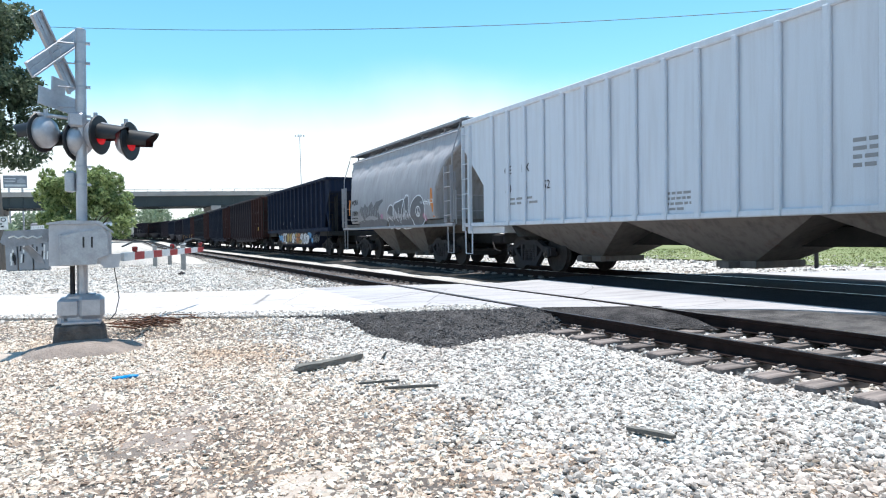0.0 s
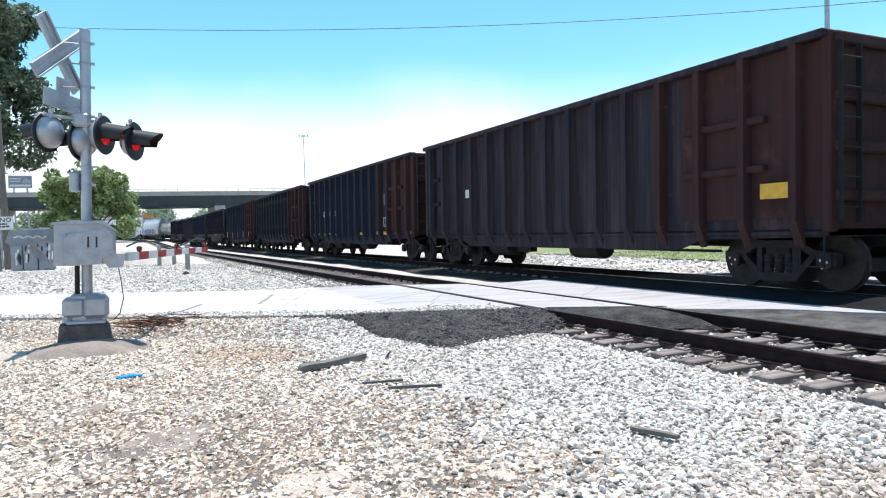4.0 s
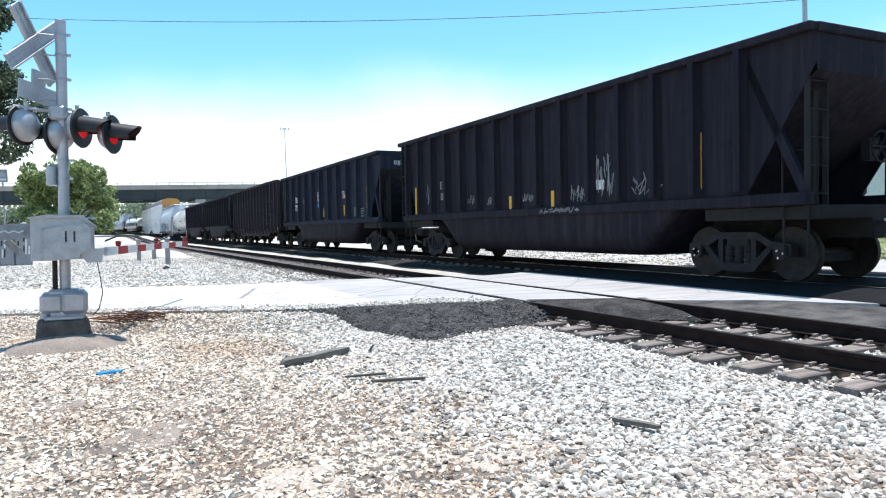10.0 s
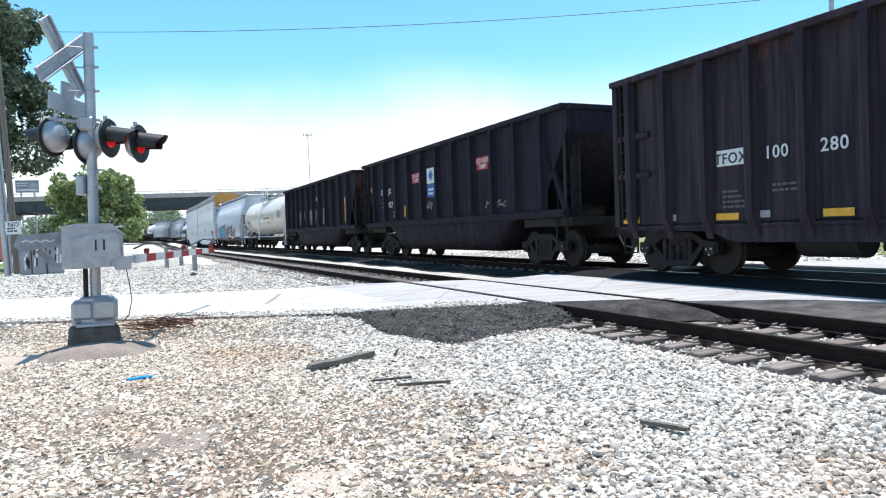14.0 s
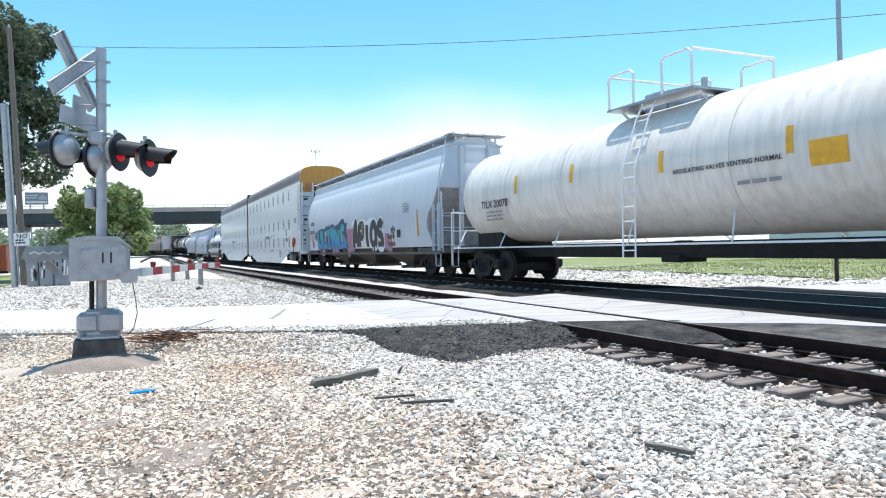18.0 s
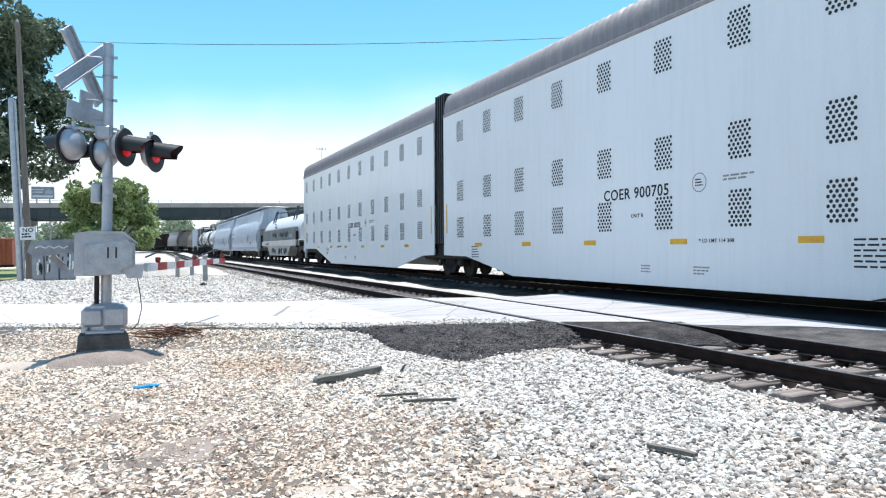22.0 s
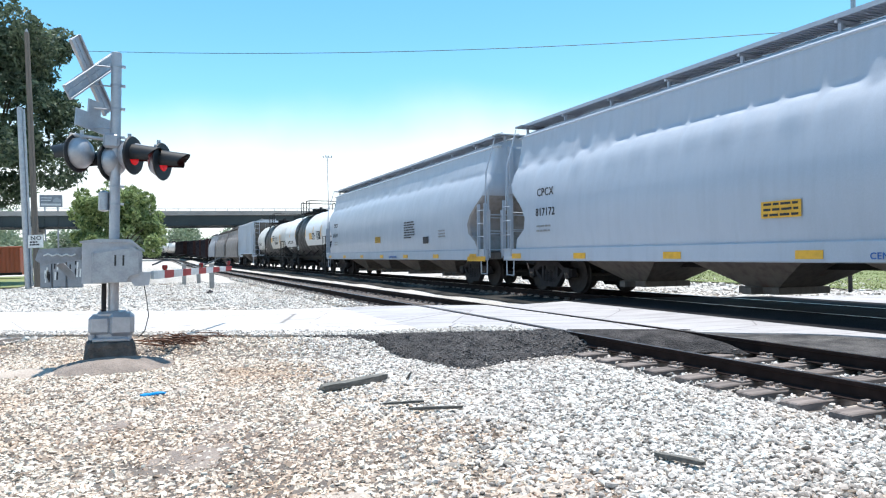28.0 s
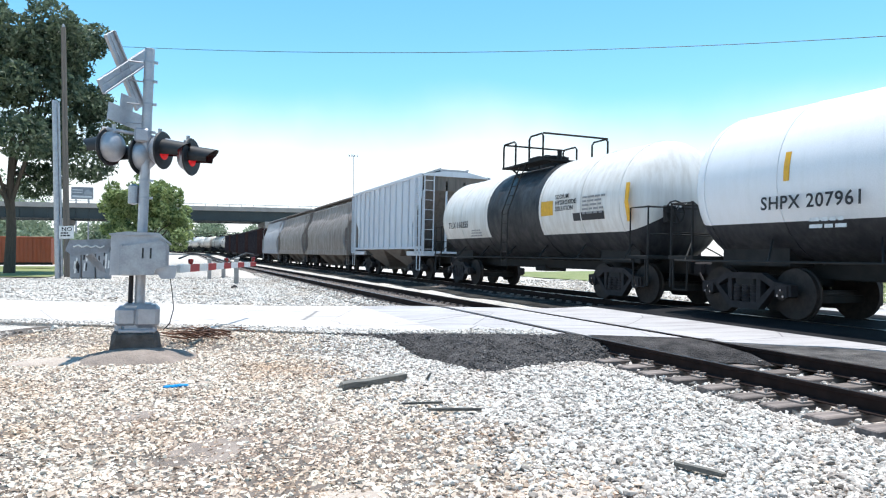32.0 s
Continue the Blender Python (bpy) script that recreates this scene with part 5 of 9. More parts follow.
    stencil(car, -hw, -20.5, 3.22, 0.65, 1, "lettering_black", 0.045, 0.05, seed=35)
    stencil(car, -hw, -20.5, 3.06, 0.6, 2, "lettering_black", 0.045, 0.06, seed=36)
    plate(car, "yellow_notice", -hw, -22.02, -21.47, 2.77, 3.06, "yellow_reflector")
    stencil(car, -hw - 0.007, -21.52, 3.0, 0.45, 2, "lettering_black", 0.05, 0.05, seed=37)
    # brake rigging and jacking pads under the front corner
    for y in (-17.9, -18.9, -19.35):
        part("jacking_pad", Build().cbox(-hw + 0.02, -hw + 0.3, y - 0.13, y + 0.13, 0.42, 0.98, 0.02), "bridge_concrete" if y < -18 else "underframe_black", car)
    part("brake_chain", Build().tube([(-hw + 0.05, -17.6 - 0.17 * i, 0.78 - 0.16 * math.sin(math.pi * i / 10)) for i in range(11)], 0.018, 5), "galvanized", car)
    return car


def coil_car():
    car = thing("coil_car", "grey covered coil car with a pale rounded hood", "freight car", group="cars of the freight train")
    L2, hw = 7.7, 1.5
    part("body", Build().prism([(-L2, 1.25), (-L2, 1.6), (L2, 1.6), (L2, 1.25), (L2 - 2.9, 1.2), (L2 - 4.0, 0.5), (-L2 + 4.0, 0.5), (-L2 + 2.9, 1.2)], "x", -hw, hw), "coil_side_paint", car)
    part("side_rail", Build().cbox(-hw - 0.05, hw + 0.05, -L2, L2, 1.24, 1.64, 0.02), "white_tank_paint", car)
    arch = [(1.42 * math.cos(a), 1.68 + 1.9 * math.sin(a) ** 0.75) for a in [math.pi * i / 16 for i in range(17)]]
    arch = [(1.42, 1.64)] + arch + [(-1.42, 1.64)]
    n = len(arch)
    vs = []
    for y, k in ((-L2 + 0.5, 0.93), (-L2 + 0.75, 1.0), (-2.5, 1.0), (2.5, 1.0), (L2 - 0.75, 1.0), (L2 - 0.5, 0.93)):
        vs += [(u * k, y, 1.64 + (v - 1.64) * k) for u, v in arch]
    b = Build().add(vs, [(i * n + j, i * n + j + 1, (i + 1) * n + j + 1, (i + 1) * n + j) for i in range(5) for j in range(n - 1)] + [tuple(range(n)), tuple(range(5 * n, 6 * n))])
    part("hood", b, "pale_grey_paint", car, "pale grey rounded coil hood", smooth=40)
    part("hood_skirt", Build().box(-1.46, -1.42, -L2 + 0.6, L2 - 0.6, 1.66, 2.5), "coil_car_paint", car)
    part("hood_rail", Build().tube([(-1.5, -L2 + 0.7, 2.53), (-1.5, L2 - 0.7, 2.53)], 0.02, 6), "galvanized", car)
    for y in (-4.1, 4.1):
        f = Build()
        for yy in (y - 0.5, y + 0.5):
            f.tube([(-1.05, yy, 3.0), (-0.75, yy * 0.5 + y * 0.5, 4.1)], 0.05, 6).tube([(1.05, yy, 3.0), (0.75, yy * 0.5 + y * 0.5, 4.1)], 0.05, 6)
        f.tube([(-0.75, y, 3.95), (0.75, y, 4.1)], 0.05, 6)
        part("lifting_frame", f, "bridge_steel", car)
    part("lifting_beam", Build().tube([(-0.0, -3.2, 3.95), (0.0, 3.2, 4.1)], 0.05, 6), "bridge_steel", car)
    for y in (-L2, L2):
        part("end_platform", Build().cbox(-1.45, 1.45, y - 0.3, y + 0.3, 1.2, 1.5, 0.03), "underframe_black", car)
    ladder(car, -hw, -L2 + 0.1, 1.1, 2.2)
    ladder(car, -hw, L2 - 0.5, 1.1, 2.2)
    stirrup(car, -L2 + 0.3, z=1.3)
    brake_wheel(car, 0.6, -L2 - 0.25, 2.3)
    running_gear(car, L2 - 1.75, 2 * L2)
    lettering("NS 165703", 0.29, car, -hw - 0.062, L2 - 2.42, 1.33, "lettering_black")
    stencil(car, -1.44, 1.6, 2.95, 1.1, 4, "lettering_black", 0.06, 0.05, seed=50)
    near_skirt, near_body = lambda z: 1.46, lambda z: 1.5
    scrawl(car, near_skirt, -4.2, 1.78, 1.1, 0.3, 7, "spray_white", 61, 0.014)
    for k, (y, w) in enumerate(((2.4, 1.8), (-0.6, 1.6), (-2.6, 1.2))):
        scrawl(car, near_skirt, y, 1.85, w, 0.45, 7, "spray_black", 62 + k, 0.02)
        scrawl(car, near_body, y + 0.3, 0.6, w, 0.5, 8, "spray_black", 66 + k, 0.022)
    plate(car, "reflector", -hw - 0.001, L2 - 0.9, L2 - 0.4, 1.3, 1.48, "yellow_reflector")
    plate(car, "reflector", -hw - 0.001, L2 - 4.9, L2 - 4.3, 0.95, 1.1, "yellow_reflector")
    return car


# ---- the train, in running order: car and the place of its middle when the clip starts ----
TRAIN = []


def couple(car, near, far):
    TRAIN.append((car, (near + far) / 2))
    return car


def on_hull(hw, base, top, lift=0.0):
    """Half width of a round hopper's side at a height."""
    tab = [(base + 0.2, hw - 0.08), (max(1.45, base + 0.3), hw - 0.03), (1.7, hw - 0.01)] + [(z + lift * smooth01(2.0, 3.3, z), hw - d) for z, d in HULL]
    return lambda z: table(tab, z)


def flat(x):
    return lambda z: x


def on_barrel(r, zc):
    return lambda z: math.sqrt(max(0.05, r * r - (z - zc) ** 2))


def sprayed(car, surf, shapes, mat, name="spray_paint", lift=0.012, label=""):
    """Closed outlines of (y, z) laid on the near side as a film of paint."""
    for k, pts in enumerate(shapes):
        n = len(pts)
        cy, cz = sum(p[0] for p in pts) / n, sum(p[1] for p in pts) / n
        d = lift + 0.0006 * (k % 5)
        vs = [(-surf(cz) - d, cy, cz)] + [(-surf(cz + (z - cz) * e) - d, cy + (y - cy) * e, cz + (z - cz) * e) for e in (0.5, 1.0) for y, z in pts]
        b = Build().add(vs, [(0, i + 1, (i + 1) % n + 1) for i in range(n)] + [(i + 1, n + i + 1, n + (i + 1) % n + 1, (i + 1) % n + 1) for i in range(n)])
        part(name, b, mat, car, label)


def oval(y, z, ry, rz, n=18, wob=0.0, seed=0, slant=0.0):
    rnd = random.Random(seed)
    out = []
    for i in range(n):
        a = 6.2832 * i / n
        k = 1 + wob * rnd.uniform(-1, 1)
        dz = rz * k * math.sin(a)
        out.append((y + ry * k * math.cos(a) - slant * dz, z + dz))
    return out


def block(y, z0, z1, w, slant=0.1, seed=0, r=0.3):
    """A fat rounded letter stem with an uneven outline."""
    rnd = random.Random(seed)
    out = []
    for i in range(20):
        a = 6.2832 * (i + 0.5) / 20
        c, s_ = math.cos(a), math.sin(a)
        u = math.copysign(abs(c) ** r, c) * w / 2 * rnd.uniform(0.86, 1.1)
        v = math.copysign(abs(s_) ** r, s_) * (z1 - z0) / 2 * rnd.uniform(0.9, 1.06)
        out.append((y + u - slant * v, (z0 + z1) / 2 + v))
    return out


def grown(pts, k):
    cy, cz = sum(p[0] for p in pts) / len(pts), sum(p[1] for p in pts) / len(pts)
    out = []
    for y, z in pts:
        d = math.hypot(y - cy, z - cz) or 1
        out.append((cy + (y - cy) * (d + k) / d, cz + (z - cz) * (d + k) / d))
    return out


def scrawl(car, surf, y, z, w, h, n, mat, seed, r=0.014):
    """Thin looping strokes of a marker."""
    rnd = random.Random(seed)
    b = Build()
    for k in range(n):
        pts = []
        y0 = y - w * k / n
        for i in range(7):
            yy, zz = y0 - rnd.uniform(-0.3, 1.1) * w / n, z + h * rnd.random()
            pts.append((-surf(zz) - 0.012, yy, zz))
        b.tube(pts, r, 4)
    b.v = [(max(p[0], -surf(p[2]) - 0.016), p[1], p[2]) for p in b.v]
    return tagged(part("scrawl", b, mat, car), kind="stuff")


def curve_through(pts, n=6, closed=False):
    """Points of a smooth line through the given ones."""
    out, m = [], len(pts)
    for i in range(m if closed else m - 1):
        p = [pts[(i + k) % m] if closed else pts[min(m - 1, max(0, i + k))] for k in (-1, 0, 1, 2)]
        for j in range(n):
            u = j / n
            out.append(tuple(0.5 * (2 * p[1][d] + (p[2][d] - p[0][d]) * u + (2 * p[0][d] - 5 * p[1][d] + 4 * p[2][d] - p[3][d]) * u * u + (3 * p[1][d] - p[0][d] - 3 * p[2][d] + p[3][d]) * u ** 3) for d in (0, 1)))
    return out if closed else out + [pts[-1]]


def stroke(car, surf, pts, w, mat, lift=0.012, closed=False, n=6, name="spray_stroke", label="", taper=1.0):
    """One pull of a spray can: a flat band of paint along a smooth line of (y, z)."""
    line = curve_through(pts, n, closed) if n > 1 else list(pts)
    m = len(line)
    vs = []
    for i, (y, z) in enumerate(line):
        a, b = (line[(i - 1) % m], line[(i + 1) % m]) if closed else (line[max(0, i - 1)], line[min(m - 1, i + 1)])
        dy, dz = b[0] - a[0], b[1] - a[1]
        d = math.hypot(dy, dz) or 1
        k = w / 2 * (taper + (1 - taper) * math.sin(math.pi * (i + 0.3) / (m - 0.4)) if not closed else 1)
        for s in (-1, 1):
            yy, zz = y - s * dz / d * k, z + s * dy / d * k
            vs.append((-surf(zz) - lift, yy, zz))
    q = m if closed else m - 1
    b = Build().add(vs, [(2 * i, 2 * i + 1, (2 * i + 3) % (2 * m), (2 * i + 2) % (2 * m)) for i in range(q)])
    return part(name, b, mat, car, label)


GLYPHS = {
    "A": [[(0.0, 0.0), (0.42, 1.0), (0.58, 1.0), (1.0, 0.0)], [(0.25, 0.36), (0.75, 0.36)]],
    "P": [[(0.1, 0.0), (0.1, 1.0)], [(0.1, 0.92), (0.75, 0.95), (0.9, 0.7), (0.7, 0.48), (0.15, 0.46)]],
    "I": [[(0.5, 0.0), (0.45, 1.0)]],
    "O": [[(0.5, 0.0), (0.05, 0.3), (0.1, 0.8), (0.5, 1.0), (0.92, 0.75), (0.92, 0.25), (0.5, 0.0)]],
    "S": [[(0.9, 0.85), (0.5, 1.0), (0.12, 0.8), (0.3, 0.55), (0.75, 0.45), (0.9, 0.2), (0.5, 0.0), (0.05, 0.14)]],
    "U": [[(0.1, 1.0), (0.12, 0.3), (0.45, 0.0), (0.8, 0.25), (0.9, 1.0)]],
    "T": [[(0.5, 0.0), (0.5, 0.9)], [(0.05, 0.92), (0.95, 0.98)]],
    "M": [[(0.05, 0.0), (0.15, 0.95), (0.3, 0.95), (0.5, 0.45), (0.7, 0.95), (0.85, 0.95), (0.95, 0.0)]],
    "Y": [[(0.08, 1.0), (0.3, 0.5), (0.55, 0.45), (0.9, 1.0)], [(0.55, 0.45), (0.45, 0.0)]],
    "C": [[(0.9, 0.85), (0.5, 1.0), (0.1, 0.7), (0.12, 0.25), (0.5, 0.0), (0.92, 0.2)]],
    "K": [[(0.1, 0.0), (0.1, 1.0)], [(0.9, 1.0), (0.2, 0.48), (0.9, 0.0)]],
    "G": [[(0.9, 0.85), (0.45, 1.0), (0.08, 0.55), (0.3, 0.02), (0.85, 0.1), (0.88, 0.45), (0.55, 0.45)]],
    "N": [[(0.08, 0.0), (0.12, 1.0), (0.85, 0.05), (0.92, 1.0)]],
    "E": [[(0.9, 0.95), (0.15, 0.95), (0.1, 0.5), (0.15, 0.05), (0.9, 0.05)], [(0.12, 0.5), (0.7, 0.52)]],
    "Z": [[(0.1, 0.95), (0.9, 0.95), (0.12, 0.06), (0.92, 0.05)]],
    "D": [[(0.1, 0.0), (0.1, 1.0), (0.6, 0.95), (0.92, 0.5), (0.6, 0.05), (0.1, 0.0)]],
}


def piece(car, surf, word, y, z, w, h, fat, fill, edge, rim=0.07, lift=0.012, slant=0.0, label="", bounce=0.0, gap=1.08, shine=None):
    """A sprayed word: each letter a fat stroke over a wider edge."""
    rnd = random.Random(len(word) * 7 + int(z * 100))
    for i, ch in enumerate(word):
        hh = h * (1 + bounce * rnd.uniform(-1, 1))
        for layer, (wd, mat, up) in enumerate(((fat + 2 * rim, edge, 0.0), (fat, fill, 0.005))):
            for path in GLYPHS[ch]:
                pts = [(y - i * w * gap - (u * w * 0.9 + fat / 2 * 0.6) - slant * v * hh, z + v * hh) for u, v in path]
                stroke(car, surf, pts, wd, mat, lift + up + 0.0007 * (i % 3), name="spray_letter", label=label if layer else "")
        if shine:
            pts = [(y - i * w * gap - (u * w * 0.9 + fat / 2 * 0.6) - slant * v * hh * 0.9, z + v * hh * 0.42) for u, v in GLYPHS[ch][0]]
            stroke(car, surf, pts, fat * 0.6, shine, lift + 0.009, name="spray_shade")




def do_not_tamp(car, x, y, z, w, tall=0.52):
    plate(car, "warning_sign", x, y - w, y, z, z + w * tall, "sign_red", "red sign that reads do not tamp")
    lettering("DO NOT", w * 0.27, car, x - 0.009, y - 0.04 * w, z + w * 0.28, width=0.92)
    lettering("TAMP", w * 0.27, car, x - 0.009, y - 0.2 * w, z + w * 0.05, width=0.92)


def tfox(n):
    return [("TFOX", 0.26, 2.69, 2.02, "lettering_black", 0.008), (n[:3], 0.29, 3.75, 2.02), (n[3:], 0.29, 4.77, 2.02)]


def tfox_plate(car, L2=7.5):
    plate(car, "mark_plate", -1.522, L2 - 3.45, L2 - 2.64, 1.98, 2.26, "lettering_white")
    stencil(car, -1.522, L2 - 2.75, 1.55, 0.5, 4, "faded_lettering", 0.04, 0.05, seed=3)
    stencil(car, -1.522, L2 - 3.8, 1.6, 0.5, 2, "faded_lettering", 0.04, 0.05, seed=4)
    y = -L2 + 3.01
    for r_ in range(6):
        plate(car, "faded_bar", -1.522, y + 0.02, y + 0.22, 2.24 + 0.075 * r_, 2.27 + 0.075 * r_, "spray_grey")
    for a, b_, c, d in ((y - 0.26, y + 0.26, 1.36, 1.385), (y - 0.26, y + 0.26, 1.69, 1.715), (y - 0.26, y - 0.235, 1.36, 1.71), (y + 0.235, y + 0.26, 1.36, 1.71), (y - 0.01, y + 0.015, 1.45, 1.7), (y - 0.24, y + 0.24, 1.44, 1.455)):
        plate(car, "frame_mark", -1.522, a, b_, c, d, "lettering_white")
    return car


couple(ribbed_hopper("pale grey ribbed covered hopper with dirty brown bays", 18.8, 4.42, marks=[("CE", 0.3, 2.42, 2.6), ("FX", 0.3, 3.3, 2.6), ("30", 0.3, 2.46, 2.1), ("11", 0.3, 3.3, 2.1), ("52", 0.3, 4.3, 2.1)], ribs=19, bays=3, reach=7.58, truck=2.9, cut=2.73, base=1.32), 0.0, 18.8)
c = TRAIN[-1][0]
stencil(c, -1.552, 6.8, 1.95, 1.6, 2, "spray_grey", 0.06, 0.06, seed=11)
stencil(c, -1.552, 0.9, 1.75, 0.7, 4, "spray_grey", 0.05, 0.05, seed=12)
stencil(c, -1.552, -2.9, 2.3, 0.8, 4, "spray_grey", 0.06, 0.06, seed=13)
c = couple(round_hopper("short grey covered hopper with white and dark spray writing", 11.7, 4.66, "grey_hopper_paint", 2, marks=[("MQRX", 0.29, 1.46, 2.37), ("110804", 0.29, 1.48, 1.88)], cut=1.27, low=0.95, base=1.34, lift=0.34, tall=True, sill=0.1, waves=1.35, ripple=0.15, board="board_grating"), 19.65, 31.35)
h = on_hull(1.58, 1.34, 4.66, 0.34)
put = lambda pts: [(y - 0.33, 1.3 + (z - 1.4) * 1.2) for y, z in pts]
stencil(c, -1.592, 4.3, 1.8, 0.8, 2, "lettering_black", 0.06, 0.08, seed=14)
jag = [(3.85, 1.62), (3.6, 2.05), (3.35, 2.2), (3.1, 2.12), (2.9, 2.28), (2.6, 2.12), (2.35, 2.2), (2.05, 2.32), (1.8, 2.12), (1.5, 2.3), (1.25, 2.3), (0.75, 2.36), (0.72, 1.7), (0.3, 1.62), (0.5, 1.42), (1.3, 1.4), (2.2, 1.44), (3.0, 1.4), (3.7, 1.42)]
sprayed(c, h, [put(jag)], "spray_dark_grey", lift=0.010, label="jagged grey sprayed letters")
for k, y in enumerate((3.6, 3.15, 2.75, 2.3, 1.85, 1.45, 1.0)):
    stroke(c, h, put([(y + 0.12, 2.15), (y + 0.05, 1.8), (y - 0.1, 1.6), (y + 0.02, 1.45)]), 0.04, "spray_pale_grey", 0.0145)
    stroke(c, h, put([(y - 0.05, 2.1), (y - 0.18, 1.9), (y - 0.1, 1.72)]), 0.045, "spray_pale_grey", 0.0155, taper=0.4)
bubbles = [[(0.15, 1.42), (0.2, 1.9), (-0.1, 2.12), (-0.45, 2.05), (-0.5, 1.8), (-0.4, 1.42)], [(-0.42, 1.42), (-0.5, 2.1), (-1.0, 2.2), (-1.5, 2.24), (-1.55, 1.9), (-1.2, 1.42)], [(-1.2, 1.42), (-1.55, 2.25), (-1.95, 2.32), (-2.0, 1.85), (-2.3, 1.42)], oval(-2.78, 1.84, 0.66, 0.46, 22, 0.03, 9, 0.1)]
for k, sh in enumerate(bubbles):
    sh = put(sh)
    sprayed(c, h, [sh], "spray_dark_grey", lift=0.011 + 0.0012 * k, label="bulging grey sprayed letter with white edge")
    stroke(c, h, sh[::2] if len(sh) > 9 else sh, 0.04, "spray_white", 0.0165 + 0.0006 * k, True, 5)
stroke(c, h, oval(-3.18, 1.83, 0.2, 0.17, 12), 0.04, "spray_white", 0.0195, True, 2)
stroke(c, h, oval(-2.08, 1.7, 0.16, 0.18, 12), 0.035, "spray_white", 0.0195, True, 2)
for pts in ([(-2.85, 2.0), (-2.85, 1.68)], [(-2.85, 1.84), (-2.72, 1.72)], [(-2.85, 1.84), (-2.98, 1.72)], [(-0.7, 1.9), (-0.85, 1.55)], [(-1.0, 2.0), (-1.1, 1.5)], [(0.0, 1.75), (-0.25, 1.6)]):
    stroke(c, h, put(pts), 0.035, "spray_white", 0.02, n=2)
scrawl(c, h, -3.4, 2.0, 1.0, 0.22, 6, "spray_white", 6, 0.014)
sprayed(c, h, [oval(-3.7, 1.6, 0.14, 0.12, 12, 0.3, 5), oval(0.5, 1.75, 0.16, 0.13, 12, 0.3, 7)], "spray_pink", lift=0.017)
sprayed(c, h, [[(4.72, 1.9), (4.6, 1.9), (4.6, 2.25), (4.6, 2.6), (4.76, 2.6), (4.76, 2.25)], [(-4.36, 1.6), (-4.5, 1.6), (-4.44, 2.1), (-4.3, 2.58), (-4.17, 2.58), (-4.22, 2.1)]], "spray_orange", label="faded orange strip")

c = couple(tub_hopper("blue-black bathtub coal car with a colourful spray-painted tub", 15.4, paint="blue_black_paint", marks=[("ST", 0.34, 2.3, 2.42), ("KX", 0.34, 3.0, 2.42), ("3186", 0.28, 2.98, 2.04, "spray_orange")], ribs=15, reach=6.8, shift=0.08), 33.6, 49.05)
fl = flat(1.52)
sprayed(c, fl, [block(6.45, 1.5, 3.75, 0.3, 0, 2, 0.2)], "spray_orange", lift=0.006, label="upright faded orange emblem")
for i in range(8):
    stroke(c, fl, [(6.58, 1.65 + i * 0.27), (6.45, 1.72 + i * 0.27), (6.33, 1.62 + i * 0.27)], 0.045, "spray_maroon", 0.009)
tubf = flat(1.5)
sprayed(c, tubf, [block(0.2, 0.55, 1.22, 7.2, 0.1, 5, 0.3)], "spray_maroon", lift=0.006, label="dark sprayed ground")
for k, (y, z, r_) in enumerate(((4.3, 1.02, 0.12), (4.0, 0.9, 0.2), (3.65, 0.95, 0.25), (3.3, 0.85, 0.25), (-3.4, 1.1, 0.32), (-3.75, 1.05, 0.2), (-4.15, 0.8, 0.2), (-0.25, 1.15, 0.25))):
    sprayed(c, tubf, [oval(y, z, r_, r_ * 0.7, 13, 0.35, 400 + k)], "sign_light_blue", lift=0.008, label="splash of light blue paint")
for k, (y, z, ry, rz, mname) in enumerate(((1.75, 0.92, 0.42, 0.3, "spray_yellow"), (0.98, 0.95, 0.36, 0.28, "spray_yellow"), (-0.55, 0.92, 0.35, 0.3, "spray_white"), (-0.95, 0.9, 0.5, 0.32, "spray_orange"), (-0.45, 1.1, 0.3, 0.14, "spray_yellow"), (0.3, 0.9, 0.42, 0.32, "spray_white"), (-1.75, 0.88, 0.45, 0.32, "spray_white"), (-2.5, 0.88, 0.5, 0.32, "spray_white"), (-3.1, 0.85, 0.4, 0.28, "spray_white"), (-1.4, 0.7, 0.4, 0.14, "spray_yellow"))):
    sh = oval(y, z, ry, rz, 22, 0.05, 420 + k, 0.35)
    sprayed(c, tubf, [sh], mname, lift=0.0095 + 0.0006 * k, label="bulging sprayed letter")
    stroke(c, tubf, sh[::3], 0.04, "spray_black", 0.0175 + 0.0002 * k, True, 4)
for k, (y, z) in enumerate(((2.85, 0.92), (2.25, 0.9))):
    curl = [(y - 0.25, z + 0.24), (y + 0.1, z + 0.26), (y + 0.27, z), (y + 0.05, z - 0.26), (y - 0.3, z - 0.24)] if k else [(y - 0.3, z + 0.1), (y, z + 0.28), (y + 0.15, z), (y - 0.1, z - 0.28)]
    stroke(c, tubf, curl, 0.27, "spray_black", 0.0185 + 0.001 * k, taper=0.5)
    stroke(c, tubf, curl, 0.17, "spray_white", 0.0205 + 0.001 * k, taper=0.4, label="white sprayed curl")
for k, (y, z) in enumerate(((0.6, 0.9), (0.1, 0.9), (-0.3, 0.85), (-2.0, 0.9), (-2.3, 0.9), (-2.9, 0.9), (1.9, 0.9), (-1.3, 0.95))):
    stroke(c, tubf, [(y + 0.25, z + 0.3), (y + 0.1, z + 0.05), (y - 0.12, z - 0.1), (y - 0.2, z - 0.3)], 0.07, "spray_black", 0.0215, taper=0.3)
for k in range(5):
    a_ = k * 1.2566 + 0.4
    stroke(c, tubf, [(-0.95, 0.92), (-0.95 + 0.2 * math.cos(a_), 0.92 + 0.17 * math.sin(a_))], 0.06, "spray_maroon", 0.022, n=2)
